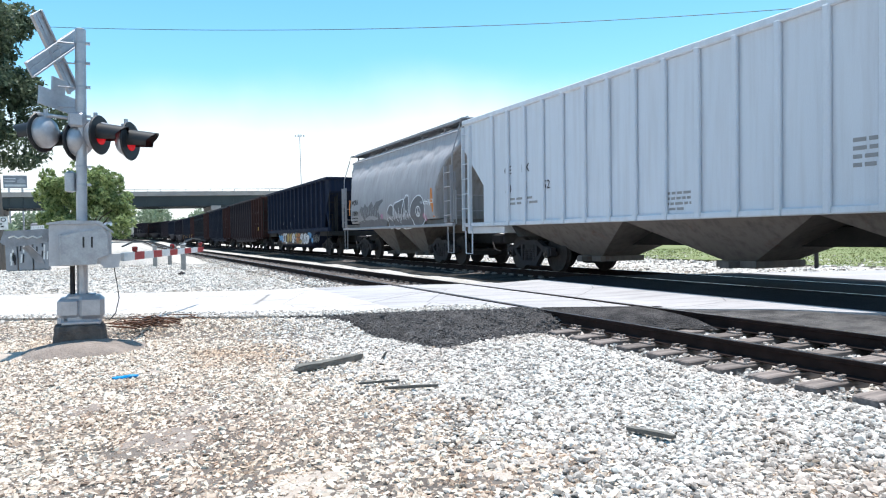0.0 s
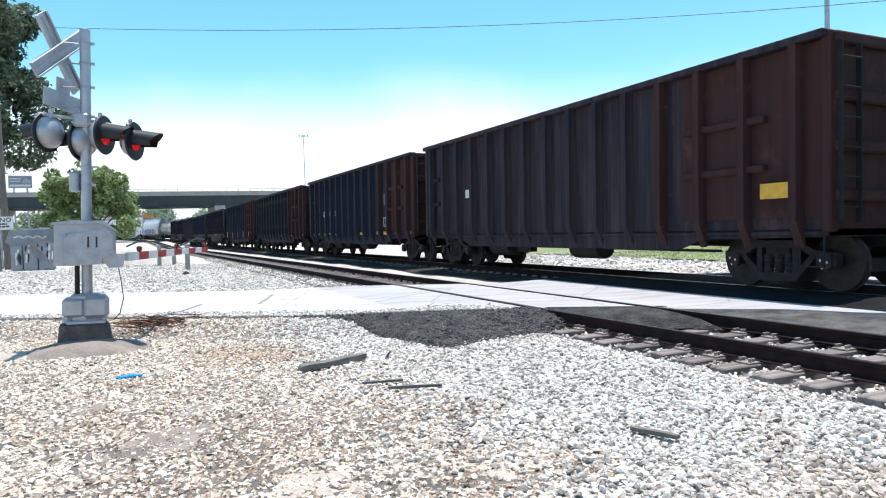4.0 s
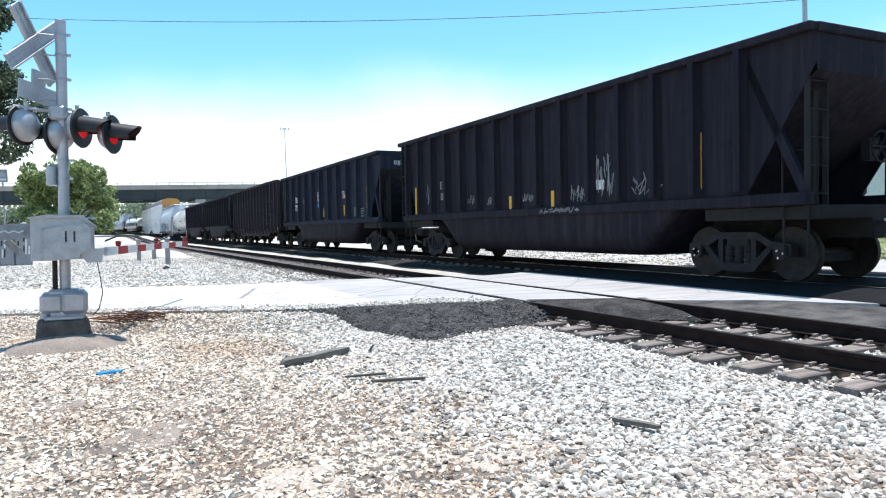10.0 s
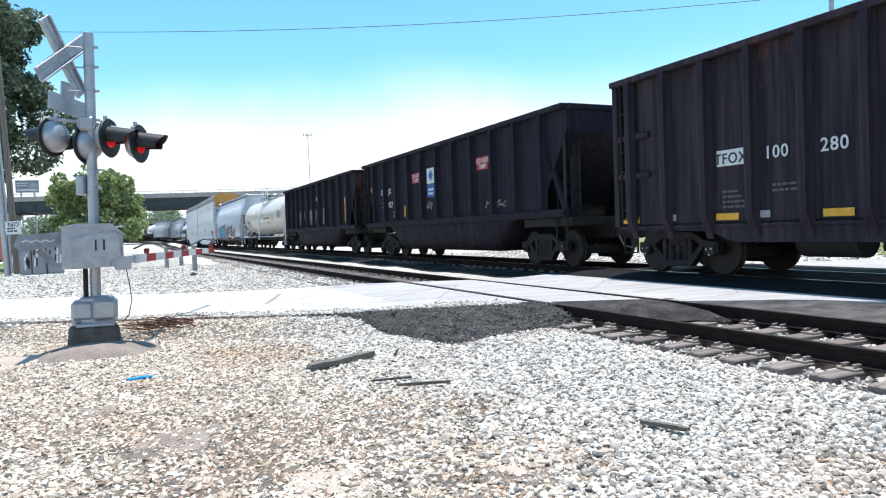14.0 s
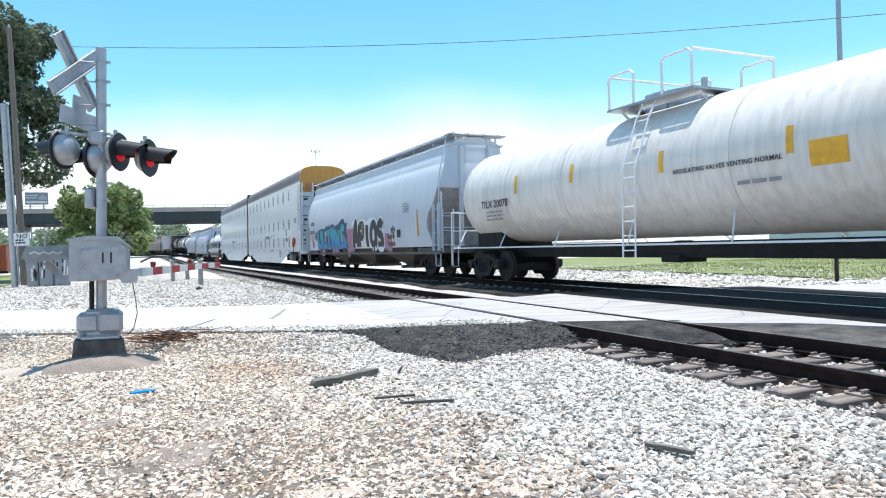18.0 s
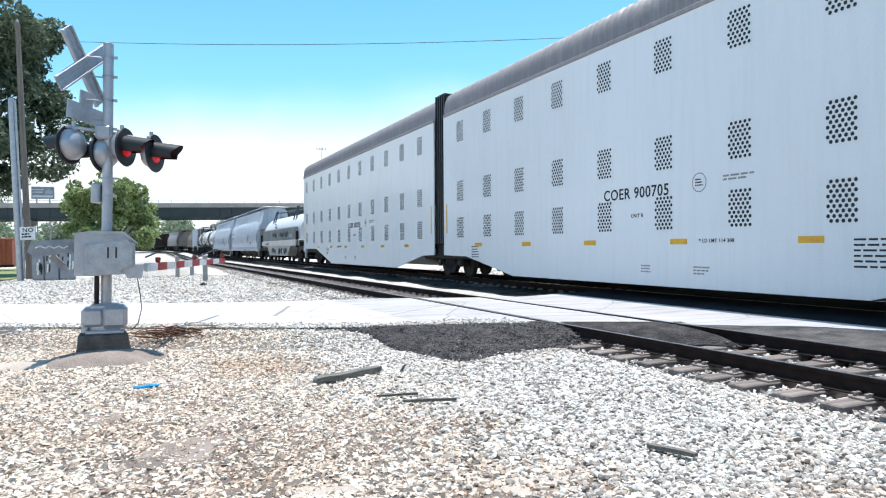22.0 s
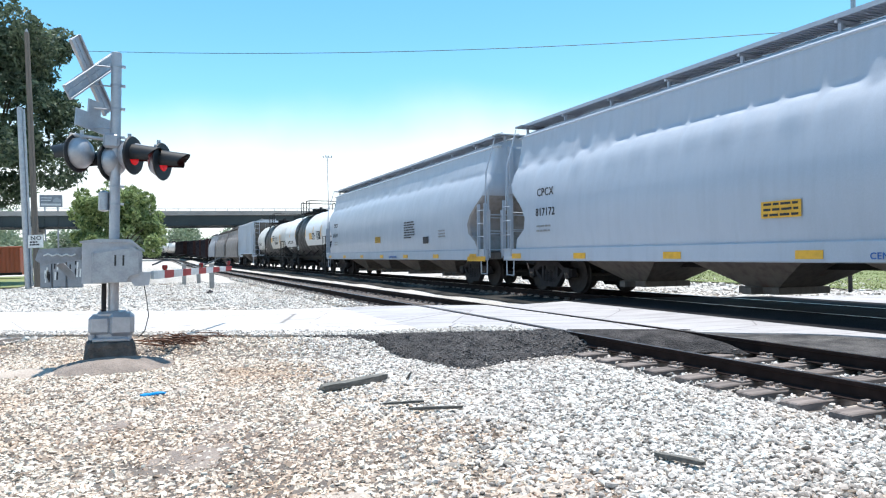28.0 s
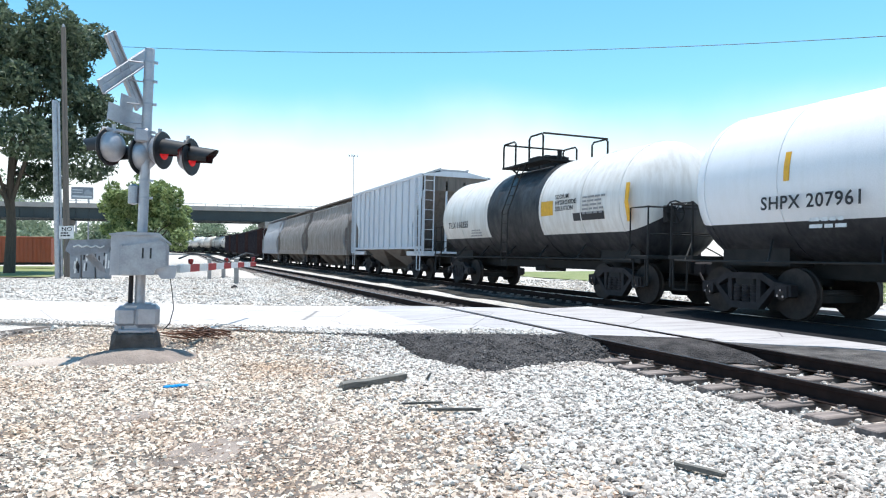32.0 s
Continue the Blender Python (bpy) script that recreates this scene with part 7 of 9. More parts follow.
# ---- crossing signal with gate ----
def crossing_signal():
    s = thing("crossing_signal", "silver railroad crossing signal with lowered striped gate arm, seen from behind", "crossing signal", pose(-0.52, 11.79, 0, 0, 1.8, 0))
    # the signal faces traffic that comes along the road, so the camera sees it from behind
    f = Build()
    rings, n = [(-0.5, 0.46), (-0.3, 0.44), (-0.14, 0.42), (0.0, 0.4), (0.055, 0.385), (0.07, 0.36)], 28
    for z, r in rings:
        for i in range(n):
            a = 6.2832 * i / n
            c, d = math.cos(a), math.sin(a)
            k = r / max(abs(c), abs(d)) ** 0.75 * (1 + 0.13 * noise.noise((c * 2.2, d * 2.2, z * 5 + 4)) + 0.05 * noise.noise((c * 7, d * 7, z * 9)))
            f.v.append((k * c * 0.86 - 0.03, k * d * 0.8, z + 0.03 * noise.noise((c * 3, d * 3, 8))))
    f.add([], [])
    for i in range(len(rings) - 1):
        for j in range(n):
            f.f.append((i * n + j, i * n + (j + 1) % n, (i + 1) * n + (j + 1) % n, (i + 1) * n + j))
            f.k.append(0)
    f.f.append(tuple(range((len(rings) - 1) * n, len(rings) * n)))
    f.k.append(0)
    part("foundation", f, "concrete", s, "rough crumbling dark concrete foundation")
    part("base_plate", Build().cbox(-0.27, 0.25, -0.25, 0.25, 0.07, 0.13, 0.015), "signal_aluminium", s)
    b = Build().cbox(-0.33, -0.02, -0.22, 0.2, 0.17, 0.47, 0.05).cbox(-0.06, 0.3, -0.24, 0.2, 0.15, 0.5, 0.06)
    b.cbox(-0.22, 0.2, -0.18, 0.18, 0.1, 0.52, 0.03).tube([(-0.28, -0.14, 0.1), (-0.28, -0.14, 0.18)], 0.05, 8).tube([(0.22, -0.14, 0.1), (0.22, -0.14, 0.18)], 0.05, 8)
    part("junction_base", b, "signal_aluminium", s, "split cast junction box")
    part("mast", Build().lathe([(0.13, 0.075), (4.5, 0.075), (4.51, 0.06)], "z", 20), "signal_aluminium", s, smooth=50)
    for z in (4.28, 3.98, 3.62, 3.18, 2.42, 2.15):
        part("band_clamp", Build().lathe([(z, 0.082), (z + 0.035, 0.082)], "z", 18).box(0.07, 0.13, -0.03, 0.03, z, z + 0.035), "galvanized", s)
    part("conduit", Build().tube([(-0.13, -0.04, 0.5), (-0.13, -0.04, 1.0)], 0.035, 8), "truck_steel", s)
    # crossbuck: two blades seen nearly edge-on from behind
    for a in (54, -38):
        bl = Build().cbox(-0.61, 0.61, -0.012, 0.012, -0.115, 0.115, 0.004)
        bl.cbox(-0.61, 0.61, -0.045, -0.012, 0.085, 0.115, 0.004).cbox(-0.61, 0.61, -0.045, -0.012, -0.115, -0.085, 0.004)
        bl.box(-0.58, 0.58, -0.02, -0.012, -0.012, 0.012)
        o = part("crossbuck_blade", bl, "signal_aluminium", s, "bare back of a crossbuck blade")
        o.matrix_basis = pose(-0.35, 0.06 if a > 0 else 0.02, 4.12, 0, 0, 52) @ pose(0, 0, 0, 0, a, 0)
    sg = Build().cbox(-0.36, 0.36, -0.012, 0.012, -0.13, 0.13, 0.004).cbox(-0.13, 0.13, -0.014, 0.014, 0.1, 0.34, 0.004)
    part("tracks_plate", sg, "signal_aluminium", s, "bare back of an inverted-T track-number plate", at=pose(-0.31, 0.0, 3.4, 0, 5, 52))
    for z in (4.28, 3.98, 3.62, 3.32):
        part("plate_strap", Build().tube([(-0.3, 0, z), (0, 0, z)], 0.012, 6), "galvanized", s)
    # crossarm and lights
    part("crossarm", Build().tube([(-0.62, -0.1, 3.18), (0.0, 0, 3.14), (0.62, 0.05, 3.06)], 0.028, 8).cbox(-0.17, 0.05, -0.12, 0.1, 3.02, 3.24, 0.03), "signal_aluminium", s)

    def head(x, y, z, yaw, lens):
        h = part("light_head", Build().lathe([(-0.03, 0.03), (-0.03, 0.29), (-0.015, 0.3), (0.0, 0.29), (0.0, 0.03)], "y", 30), "signal_black", s, at=pose(x, y, z, 0, 0, yaw))
        part("housing", Build().lathe([(0.0, 0.235), (0.06, 0.235), (0.13, 0.19), (0.17, 0.1), (0.18, 0.02)], "y", 24).cbox(-0.06, 0.06, 0.03, 0.1, 0.2, 0.27, 0.01), "signal_aluminium", h, "silver domed back of the lamp", smooth=50)
        hood = Build()
        n = 14
        for k, (ya, yb) in enumerate(((-0.5, -0.03),)):
            ring = [math.radians(-35 + 250 * i / n) for i in range(n + 1)]
            vs = [(0.16 * math.cos(a), -0.03, 0.16 * math.sin(a) + 0.02) for a in ring] + [(0.13 * math.cos(a), -0.32 - 0.14 * max(0, math.sin(a)), 0.13 * math.sin(a) - 0.01) for a in ring]
            vs += [(0.15 * math.cos(a), -0.03, 0.15 * math.sin(a) + 0.02) for a in ring] + [(0.12 * math.cos(a), -0.32 - 0.14 * max(0, math.sin(a)), 0.12 * math.sin(a) - 0.01) for a in ring]
            m = n + 1
            hood.add(vs, [(i, i + 1, m + i + 1, m + i) for i in range(n)] + [(2 * m + i, 2 * m + i + 1, 3 * m + i + 1, 3 * m + i) for i in range(n)])
        part("hood", hood, "signal_black", h, smooth=40)
        part("lens", Build().lathe([(-0.032, 0.15), (-0.045, 0.11), (-0.05, 0.02)], "y", 20), lens, h, "red lens", smooth=60)
        part("lamp_bracket", Build().tube([(0, 0.05, 0.26), (0, 0.05, 0.34)], 0.03, 8), "signal_aluminium", h)
        return h

    head(-0.5, -0.02, 2.92, -124, "red_lens")
    head(-0.06, 0.1, 2.83, -124, "red_lens")
    head(0.24, 0.0, 2.93, 62, "red_lens")
    head(0.66, 0.0, 2.86, 62, "red_lens")
    part("bell", Build().lathe([(2.05, 0.03), (2.07, 0.08), (2.34, 0.08), (2.37, 0.03)], "z", 14, (-0.15, 0.05, 0)), "galvanized", s, smooth=40)
    # gate mechanism
    g = part("gate_mechanism", Build().prism([(-0.17, 0.95), (0.4, 0.98), (0.4, 1.44), (0.22, 1.58), (-0.17, 1.6), (-0.42, 1.58), (-0.42, 0.95)], "y", -0.26, 0.24), "signal_aluminium", s, "silver gate mechanism box")
    part("cover", Build().prism([(-0.27, 0.97), (0.2, 0.97), (0.22, 1.06), (0.36, 1.1), (0.36, 1.42), (0.28, 1.5), (-0.27, 1.4)], "y", -0.36, -0.262).box(-0.29, -0.26, -0.37, -0.26, 0.96, 1.42), "galvanized", g)
    part("slot", Build().box(0.02, 0.045, -0.366, -0.361, 1.22, 1.38).box(0.13, 0.155, -0.366, -0.361, 1.22, 1.38), "signal_black", g)
    part("lid", Build().prism([(-0.45, 1.58), (-0.2, 1.62), (0.24, 1.62), (0.43, 1.46), (0.43, 1.43), (0.22, 1.575), (-0.45, 1.555)], "y", -0.3, 0.27), "galvanized", g)
    part("arm_socket", Build().prism([(0.2, 1.06), (0.3, 0.91), (0.5, 0.92), (0.53, 1.12), (0.38, 1.12), (0.36, 1.2)], "y", -0.3, 0.02), "signal_aluminium", g)
    w = Build().prism([(-1.05, 1.3), (-0.95, 1.22), (-0.45, 1.3), (-0.42, 1.5), (-1.0, 1.46)], "y", -0.06, 0.06).prism([(-0.8, 1.22), (-0.6, 1.0), (-0.5, 0.98), (-0.55, 1.1), (-0.7, 1.26)], "y", 0.1, 0.16)
    w = part("counterweight", w, "board_grating", s, "dull grey counterweight arm")
    zig = Build()
    for i in range(7):
        u0, z0 = -0.94 + 0.06 * i, 1.36 + (0.03 if i % 2 else 0)
        zig.tube([(u0, -0.066, z0), (u0 + 0.06, -0.066, 1.36 + (0 if i % 2 else 0.03))], 0.012, 5)
    part("toothed_slot", zig, "lettering_white", w, "pale toothed slot")
    # arm: away from the camera across the road
    a0, a1 = Vector((0.55, -0.05, 1.07)), Vector((2.1, 3.6, 1.13))
    n = 10
    arm = part("gate_arm", Build().tube([a0, a1], 0.02, 6), "lettering_white", s, "red and white striped gate arm")
    d = (a1 - a0).normalized()
    side = d.cross(Vector((0, 0, 1))).normalized() * 0.03
    for i in range(n):
        p, q = a0 + (a1 - a0) * (i / n), a0 + (a1 - a0) * ((i + 1) / n)
        hh = 0.065 - 0.02 * i / n
        up = Vector((0, 0, hh))
        vs = [p - side - up, p + side - up, p + side + up, p - side + up, q - side - up, q + side - up, q + side + up, q - side + up]
        part("stripe", Build().add(vs, [(0, 1, 2, 3), (7, 6, 5, 4), (0, 4, 5, 1), (1, 5, 6, 2), (2, 6, 7, 3), (3, 7, 4, 0)]), "red_paint" if i % 2 else "lettering_white", arm)
    for k in (0.12, 0.55, 0.97):
        p = a0 + (a1 - a0) * k
        part("arm_light", Build().lathe([(0.06, 0.03), (0.1, 0.042), (0.14, 0.042), (0.15, 0.02)], "z", 10, tuple(p)), "red_lamp_unlit", arm)
    pts = [a0 + (a1 - a0) * k + Vector((0, 0, 0.16 + 0.08 * math.sin(k * 9))) for k in (0.0, 0.1, 0.25, 0.4, 0.55, 0.7, 0.85, 0.97)]
    part("arm_cable", Build().tube(pts, 0.014, 6), "cable_black", arm)
    part("hanging_wire", Build().tube([(0.42, -0.2, 1.0), (0.47, -0.2, 0.7), (0.5, -0.2, 0.45), (0.45, -0.2, 0.22), (0.36, -0.2, 0.12)], 0.008, 6), "cable_black", s)
    return s


crossing_signal()


# ---- loose things on the gravel ----
def earth_heap(x, y, rx, ry, h, seed, mat, label):
    b, n, m = Build(), 26, 8
    vs = [(x, y, ground_z(x, y) + h)]
    for j in range(1, m + 1):
        for i in range(n):
            a, k = 6.2832 * i / n, j / m
            q = k * (1 + 0.25 * noise.noise((math.cos(a) * 2, math.sin(a) * 2, seed)))
            px, py = x + rx * q * math.cos(a), y + ry * q * math.sin(a)
            vs.append((px, py, ground_z(px, py) + h * (1 - k * k) + 0.02 * noise.noise((px * 6, py * 6, seed)) - (0.04 if j == m else 0)))
    fs = [(0, 1 + i, 1 + (i + 1) % n) for i in range(n)]
    fs += [(1 + j * n + i, 1 + (j + 1) * n + i, 1 + (j + 1) * n + (i + 1) % n, 1 + j * n + (i + 1) % n) for j in range(m - 1) for i in range(n)]
    tagged(part("earth_heap", b.add(vs, fs), mat, smooth=60), label, "earth", kind="structure")


earth_heap(-0.55, 11.5, 0.95, 0.62, 0.19, 3, "dark_earth", "low heap of dry tan earth round the signal's foundation")
for ex, ey, erx, ery, k in ((0.3, 6.05, 0.55, 0.5, 5), (0.55, 6.9, 0.4, 0.35, 6), (1.4, 6.5, 0.35, 0.2, 7), (-0.4, 7.6, 0.4, 0.3, 8)):
    earth_heap(ex, ey, erx, ery, 0.019, k, "dark_earth", "patch of dark trodden earth between the stones")
for ex, ey, erx, ery, k in ((2.45, 4.15, 0.6, 0.45, 9), (1.1, 4.4, 0.6, 0.4, 10), (0.2, 9.4, 0.6, 0.5, 12)):
    earth_heap(ex, ey, erx, ery, 0.018, k, "dry_earth", "patch of tan trodden earth between the stones")
earth_heap(-1.5, 11.5, 0.9, 0.35, 0.08, 4, "dry_earth", "dry tan earth beside the signal")


def lump(seed, sx, sy, sz, n=1):
    rnd = random.Random(seed)
    bm = bmesh.new()
    bmesh.ops.create_icosphere(bm, subdivisions=n, radius=1)
    vs = [(v.co.x * sx * rnd.uniform(0.75, 1.15), v.co.y * sy * rnd.uniform(0.75, 1.15), v.co.z * sz * rnd.uniform(0.75, 1.15)) for v in bm.verts]
    fs = [tuple(v.index for v in f.verts) for f in bm.faces]
    bm.free()
    return vs, fs


def board(name, label, p, q, w, h, mat, category):
    """A broken piece of wood lying between two points."""
    p, q = Vector(p), Vector(q)
    d = q - p
    L = d.length
    rnd = random.Random(int(L * 1000))
    b = Build()
    k = 7
    vs = []
    for i in range(k):
        x = L * i / (k - 1)
        t = 1.0 if 0 < i < k - 1 else rnd.uniform(0.6, 0.9)
        vs += [(x + rnd.uniform(-0.02, 0.02), -w / 2 * t, 0), (x + rnd.uniform(-0.03, 0.03), w / 2 * t, 0), (x + rnd.uniform(-0.02, 0.02), w / 2 * t * 0.9, h * rnd.uniform(0.75, 1.0)), (x + rnd.uniform(-0.02, 0.02), -w / 2 * t * 0.95, h * rnd.uniform(0.8, 1.0))]
    fs = [(i * 4 + j, i * 4 + (j + 1) % 4, (i + 1) * 4 + (j + 1) % 4, (i + 1) * 4 + j) for i in range(k - 1) for j in range(4)] + [(3, 2, 1, 0), tuple(range(4 * k - 4, 4 * k))]
    ob = part(name, b.add(vs, fs), mat)
    ob.matrix_basis = Matrix.Translation(p) @ d.to_track_quat("X", "Z").to_matrix().to_4x4()
    return tagged(ob, label, category)


def gz(x, y, up=0.0):
    return (x, y, ground_z(x, y) + up)


board("wooden_plank", "grey weathered broken plank lying on the gravel", gz(1.88, 8.15, 0.045), gz(2.72, 8.36, 0.05), 0.17, 0.07, "weathered_wood", "plank")
board("wood_splinter", "thin grey splinter of wood on the gravel", gz(2.2, 6.85, 0.06), gz(2.62, 6.75, 0.06), 0.035, 0.025, "weathered_wood", "wood splinter")
board("wood_splinter", "long dark splinter of wood on the gravel", gz(2.38, 6.5, 0.06), gz(2.9, 6.35, 0.06), 0.045, 0.03, "weathered_wood", "wood splinter")
board("wood_splinter", "dark charred splinter of wood on the ballast", gz(3.6, 4.3, 0.06), gz(3.7, 3.92, 0.06), 0.06, 0.035, "weathered_wood", "wood splinter")
board("wood_splinter", "short upright splinter of wood in the gravel", gz(2.98, 8.25, 0.0), gz(3.05, 8.22, 0.12), 0.07, 0.03, "weathered_wood", "wood splinter")
plain("blue_plastic", (0.01, 0.26, 0.62), 0.35)
bl = Build()
rnd0 = random.Random(5)
for i in range(5):
    vs, fs = lump(40 + i, 0.085, 0.05, 0.022)
    ox, oy = rnd0.uniform(-0.09, 0.09), rnd0.uniform(-0.04, 0.04)
    bl.add([(x + ox, y + oy, z + 0.03) for x, y, z in vs], fs)
lit = part("plastic_wrapper", bl, "blue_plastic", at=gz(0.03, 8.95, 0.01))
tagged(lit, "crumpled bright blue plastic wrapper on the gravel", "litter")
surface("dry_twigs", (0.2, 0.09, 0.05), (0.09, 0.05, 0.035), 6, 0.9)
twigs = thing("twig_pile", "heap of brown dry twigs beside the road", "twig pile", Matrix.Translation(gz(0.42, 13.0)))
rt = random.Random(12)
for i in range(46):
    a, r = rt.gauss(2.5, 0.35), rt.uniform(0.25, 0.75)
    cx, cy, cz = rt.gauss(0, 0.32), rt.gauss(0, 0.22), rt.uniform(0.0, 0.14)
    dx, dy = r / 2 * math.cos(a), r / 2 * math.sin(a)
    part("twig", Build().tube([(cx - dx, cy - dy, cz), (cx + rt.uniform(-0.03, 0.03), cy, cz + rt.uniform(0, 0.07)), (cx + dx, cy + dy, cz + rt.uniform(-0.02, 0.05))], 0.014, 5, r1=0.006), "dry_twigs", twigs)

# ---- asphalt patch at the edge of the road ----
PATCH = [(2.3, 0.06), (3.0, 0.22), (3.4, 0.6), (3.65, 1.6), (3.85, 3.05), (4.2, 2.85), (4.6, 2.55), (5.5, 1.75), (6.15, 0.9), (6.4, 0.2)]


def patch_reach(x):
    for (a, p), (b, q) in zip(PATCH, PATCH[1:]):
        if a <= x <= b:
            return p + (q - p) * (x - a) / (b - a)
    return 0.0



def asphalt_patch():
    b = Build()
    xs = [2.3 + 0.1 * i for i in range(39)]
    vs = []
    m = 13
    for x in xs:
        top = road_near(x) + 0.12
        reach = patch_reach(x) * (1 + 0.1 * noise.noise((x * 5, 1, 1))) + 0.08
        for j in range(m):
            y = top - reach * j / (m - 1)
            edge = j / (m - 1)
            z = (road_z(x) + 0.012) * (1 - edge) + (ground_z(x, y) + 0.015) * edge + (0.03 * noise.noise((x * 4, y * 4, 2)) + 0.02 * noise.noise((x * 13, y * 13, 5))) * min(1, edge * 4) + 0.03 * edge * (1 - edge)
            vs.append((x, y, max(z, ground_z(x, y) + (0.02 if edge < 1 else -0.03))))
    n = len(xs)
    b.add(vs, [(i * m + j, (i + 1) * m + j, (i + 1) * m + j + 1, i * m + j + 1) for i in range(n - 1) for j in range(m - 1)])
    tagged(part("asphalt_patch", b, "asphalt_patch", smooth=70), "rough dark asphalt patch at the crossing's edge", "asphalt", kind="structure")
    b = Build()
    for x0, x1, a, c in ((near_x(8) - GAUGE + 0.12, near_x(8) + GAUGE - 0.1, 0.9, 1.7), (near_x(8) + GAUGE + 0.07, near_x(8) + GAUGE + 0.2, 0.3, 0.3)):
        k = len(b.v)
        nn = 10
        for i in range(nn):
            x = x0 + (x1 - x0) * i / (nn - 1)
            for j in range(5):
                e = j / 4
                y = road_near(x) + 0.1 - (a + (c - a) * i / (nn - 1)) * e
                b.v.append((x, y, max((road_z(x) + 0.004) * (1 - e * e) + (-0.14) * e * e, ground_z(x, y) + 0.02) + 0.015 * noise.noise((x * 5, y * 5, 4)) * e - (0.05 if j == 4 else 0)))
        for i in range(nn - 1):
            for j in range(4):
                b.f.append((k + i * 5 + j, k + (i + 1) * 5 + j, k + (i + 1) * 5 + j + 1, k + i * 5 + j + 1))
                b.k.append(0)
    tagged(part("asphalt_patch", b, "asphalt_patch", smooth=70), "dark asphalt fill beside the rails", "asphalt", kind="structure")


asphalt_patch()


# ---- crushed stone ----
def stone_cloud(name, label, spots, mat, seed, rounded=False):
    """Thousands of angular stones in one object; spots are x, y, z, size."""
    rng = np.random.default_rng(seed)
    base = np.array([(-1, -1, -1), (1, -1, -1), (1, 1, -1), (-1, 1, -1), (-1, -1, 1), (1, -1, 1), (1, 1, 1), (-1, 1, 1)], float) * 0.5
    quads = np.array([(3, 2, 1, 0), (4, 5, 6, 7), (0, 1, 5, 4), (1, 2, 6, 5), (2, 3, 7, 6), (3, 0, 4, 7)])
    tris = np.concatenate([quads[:, [0, 1, 2]], quads[:, [0, 2, 3]]])
    n = len(spots)
    sp = np.asarray(spots)
    if rounded:
        q = 1.618
        base = np.array([(-1, q, 0), (1, q, 0), (-1, -q, 0), (1, -q, 0), (0, -1, q), (0, 1, q), (0, -1, -q), (0, 1, -q), (q, 0, -1), (q, 0, 1), (-q, 0, -1), (-q, 0, 1)]) / 1.902 * 0.58
        tris = np.array([(0, 11, 5), (0, 5, 1), (0, 1, 7), (0, 7, 10), (0, 10, 11), (1, 5, 9), (5, 11, 4), (11, 10, 2), (10, 7, 6), (7, 1, 8), (3, 9, 4), (3, 4, 2), (3, 2, 6), (3, 6, 8), (3, 8, 9), (4, 9, 5), (2, 4, 11), (6, 2, 10), (8, 6, 7), (9, 8, 1)])
    w = len(base)
    v = base[None] * rng.uniform(0.72 if rounded else 0.45, 1.2, (n, w, 1 if rounded else 3)) + rng.normal(0, 0.04 if rounded else 0.13, (n, w, 3))
    v *= rng.uniform([0.8, 0.65, 0.45], [1.35, 1.05, 0.8], (n, 1, 3))
    ax = rng.normal(size=(n, 3))
    ax /= np.linalg.norm(ax, axis=1, keepdims=True)
    an = rng.uniform(0, 6.28, n)
    c, s = np.cos(an)[:, None, None], np.sin(an)[:, None, None]
    k = ax[:, None, :]
    v = v * c + np.cross(np.broadcast_to(k, v.shape), v) * s + k * (v * k).sum(-1, keepdims=True) * (1 - c)
    v[:, :, 2] *= 0.78
    v = v * sp[:, None, 3:4] + sp[:, None, :3]
    f = (tris[None] + (np.arange(n) * w)[:, None, None]).reshape(-1, 3)
    me = bpy.data.meshes.new(name)
    me.vertices.add(n * w)
    me.vertices.foreach_set("co", v.reshape(-1))
    me.loops.add(len(f) * 3)
    me.loops.foreach_set("vertex_index", f.reshape(-1))
    me.polygons.add(len(f))
    me.polygons.foreach_set("loop_start", np.arange(len(f)) * 3)
    me.materials.append(MATS[mat])
    me.update(calc_edges=True)
    me.validate()
    me.shade_flat()
    return tagged(new(name, me), label, "crushed stone", kind="stuff")


def stone_material(name, cols, tint):
    m, t, p = nodes_of(name)
    g = t.nodes.new("ShaderNodeNewGeometry")
    r = t.nodes.new("ShaderNodeValToRGB")
    e = r.color_ramp.elements
    e[0].color, e[1].color = (*cols[0], 1), (*cols[-1], 1)
    for i, c in enumerate(cols[1:-1]):
        e.new((i + 1) / (len(cols) - 1)).color = (*c, 1)
    t.links.new(g.outputs["Random Per Island"], r.inputs[0])
    col = mixc(t, ramp(t, noise_at(t, 30, 3), 0.3, 0.7), r.outputs[0], (0.7, 0.68, 0.66), "MULTIPLY")
    col = mixc(t, ramp(t, noise_at(t, 0.55, 3), 0.5, 0.7), col, mixc(t, 1.0, col, tint, "MULTIPLY"))
    t.links.new(col, p.inputs["Base Color"])
    p.inputs["Roughness"].default_value = 0.9
    MATS[name] = m


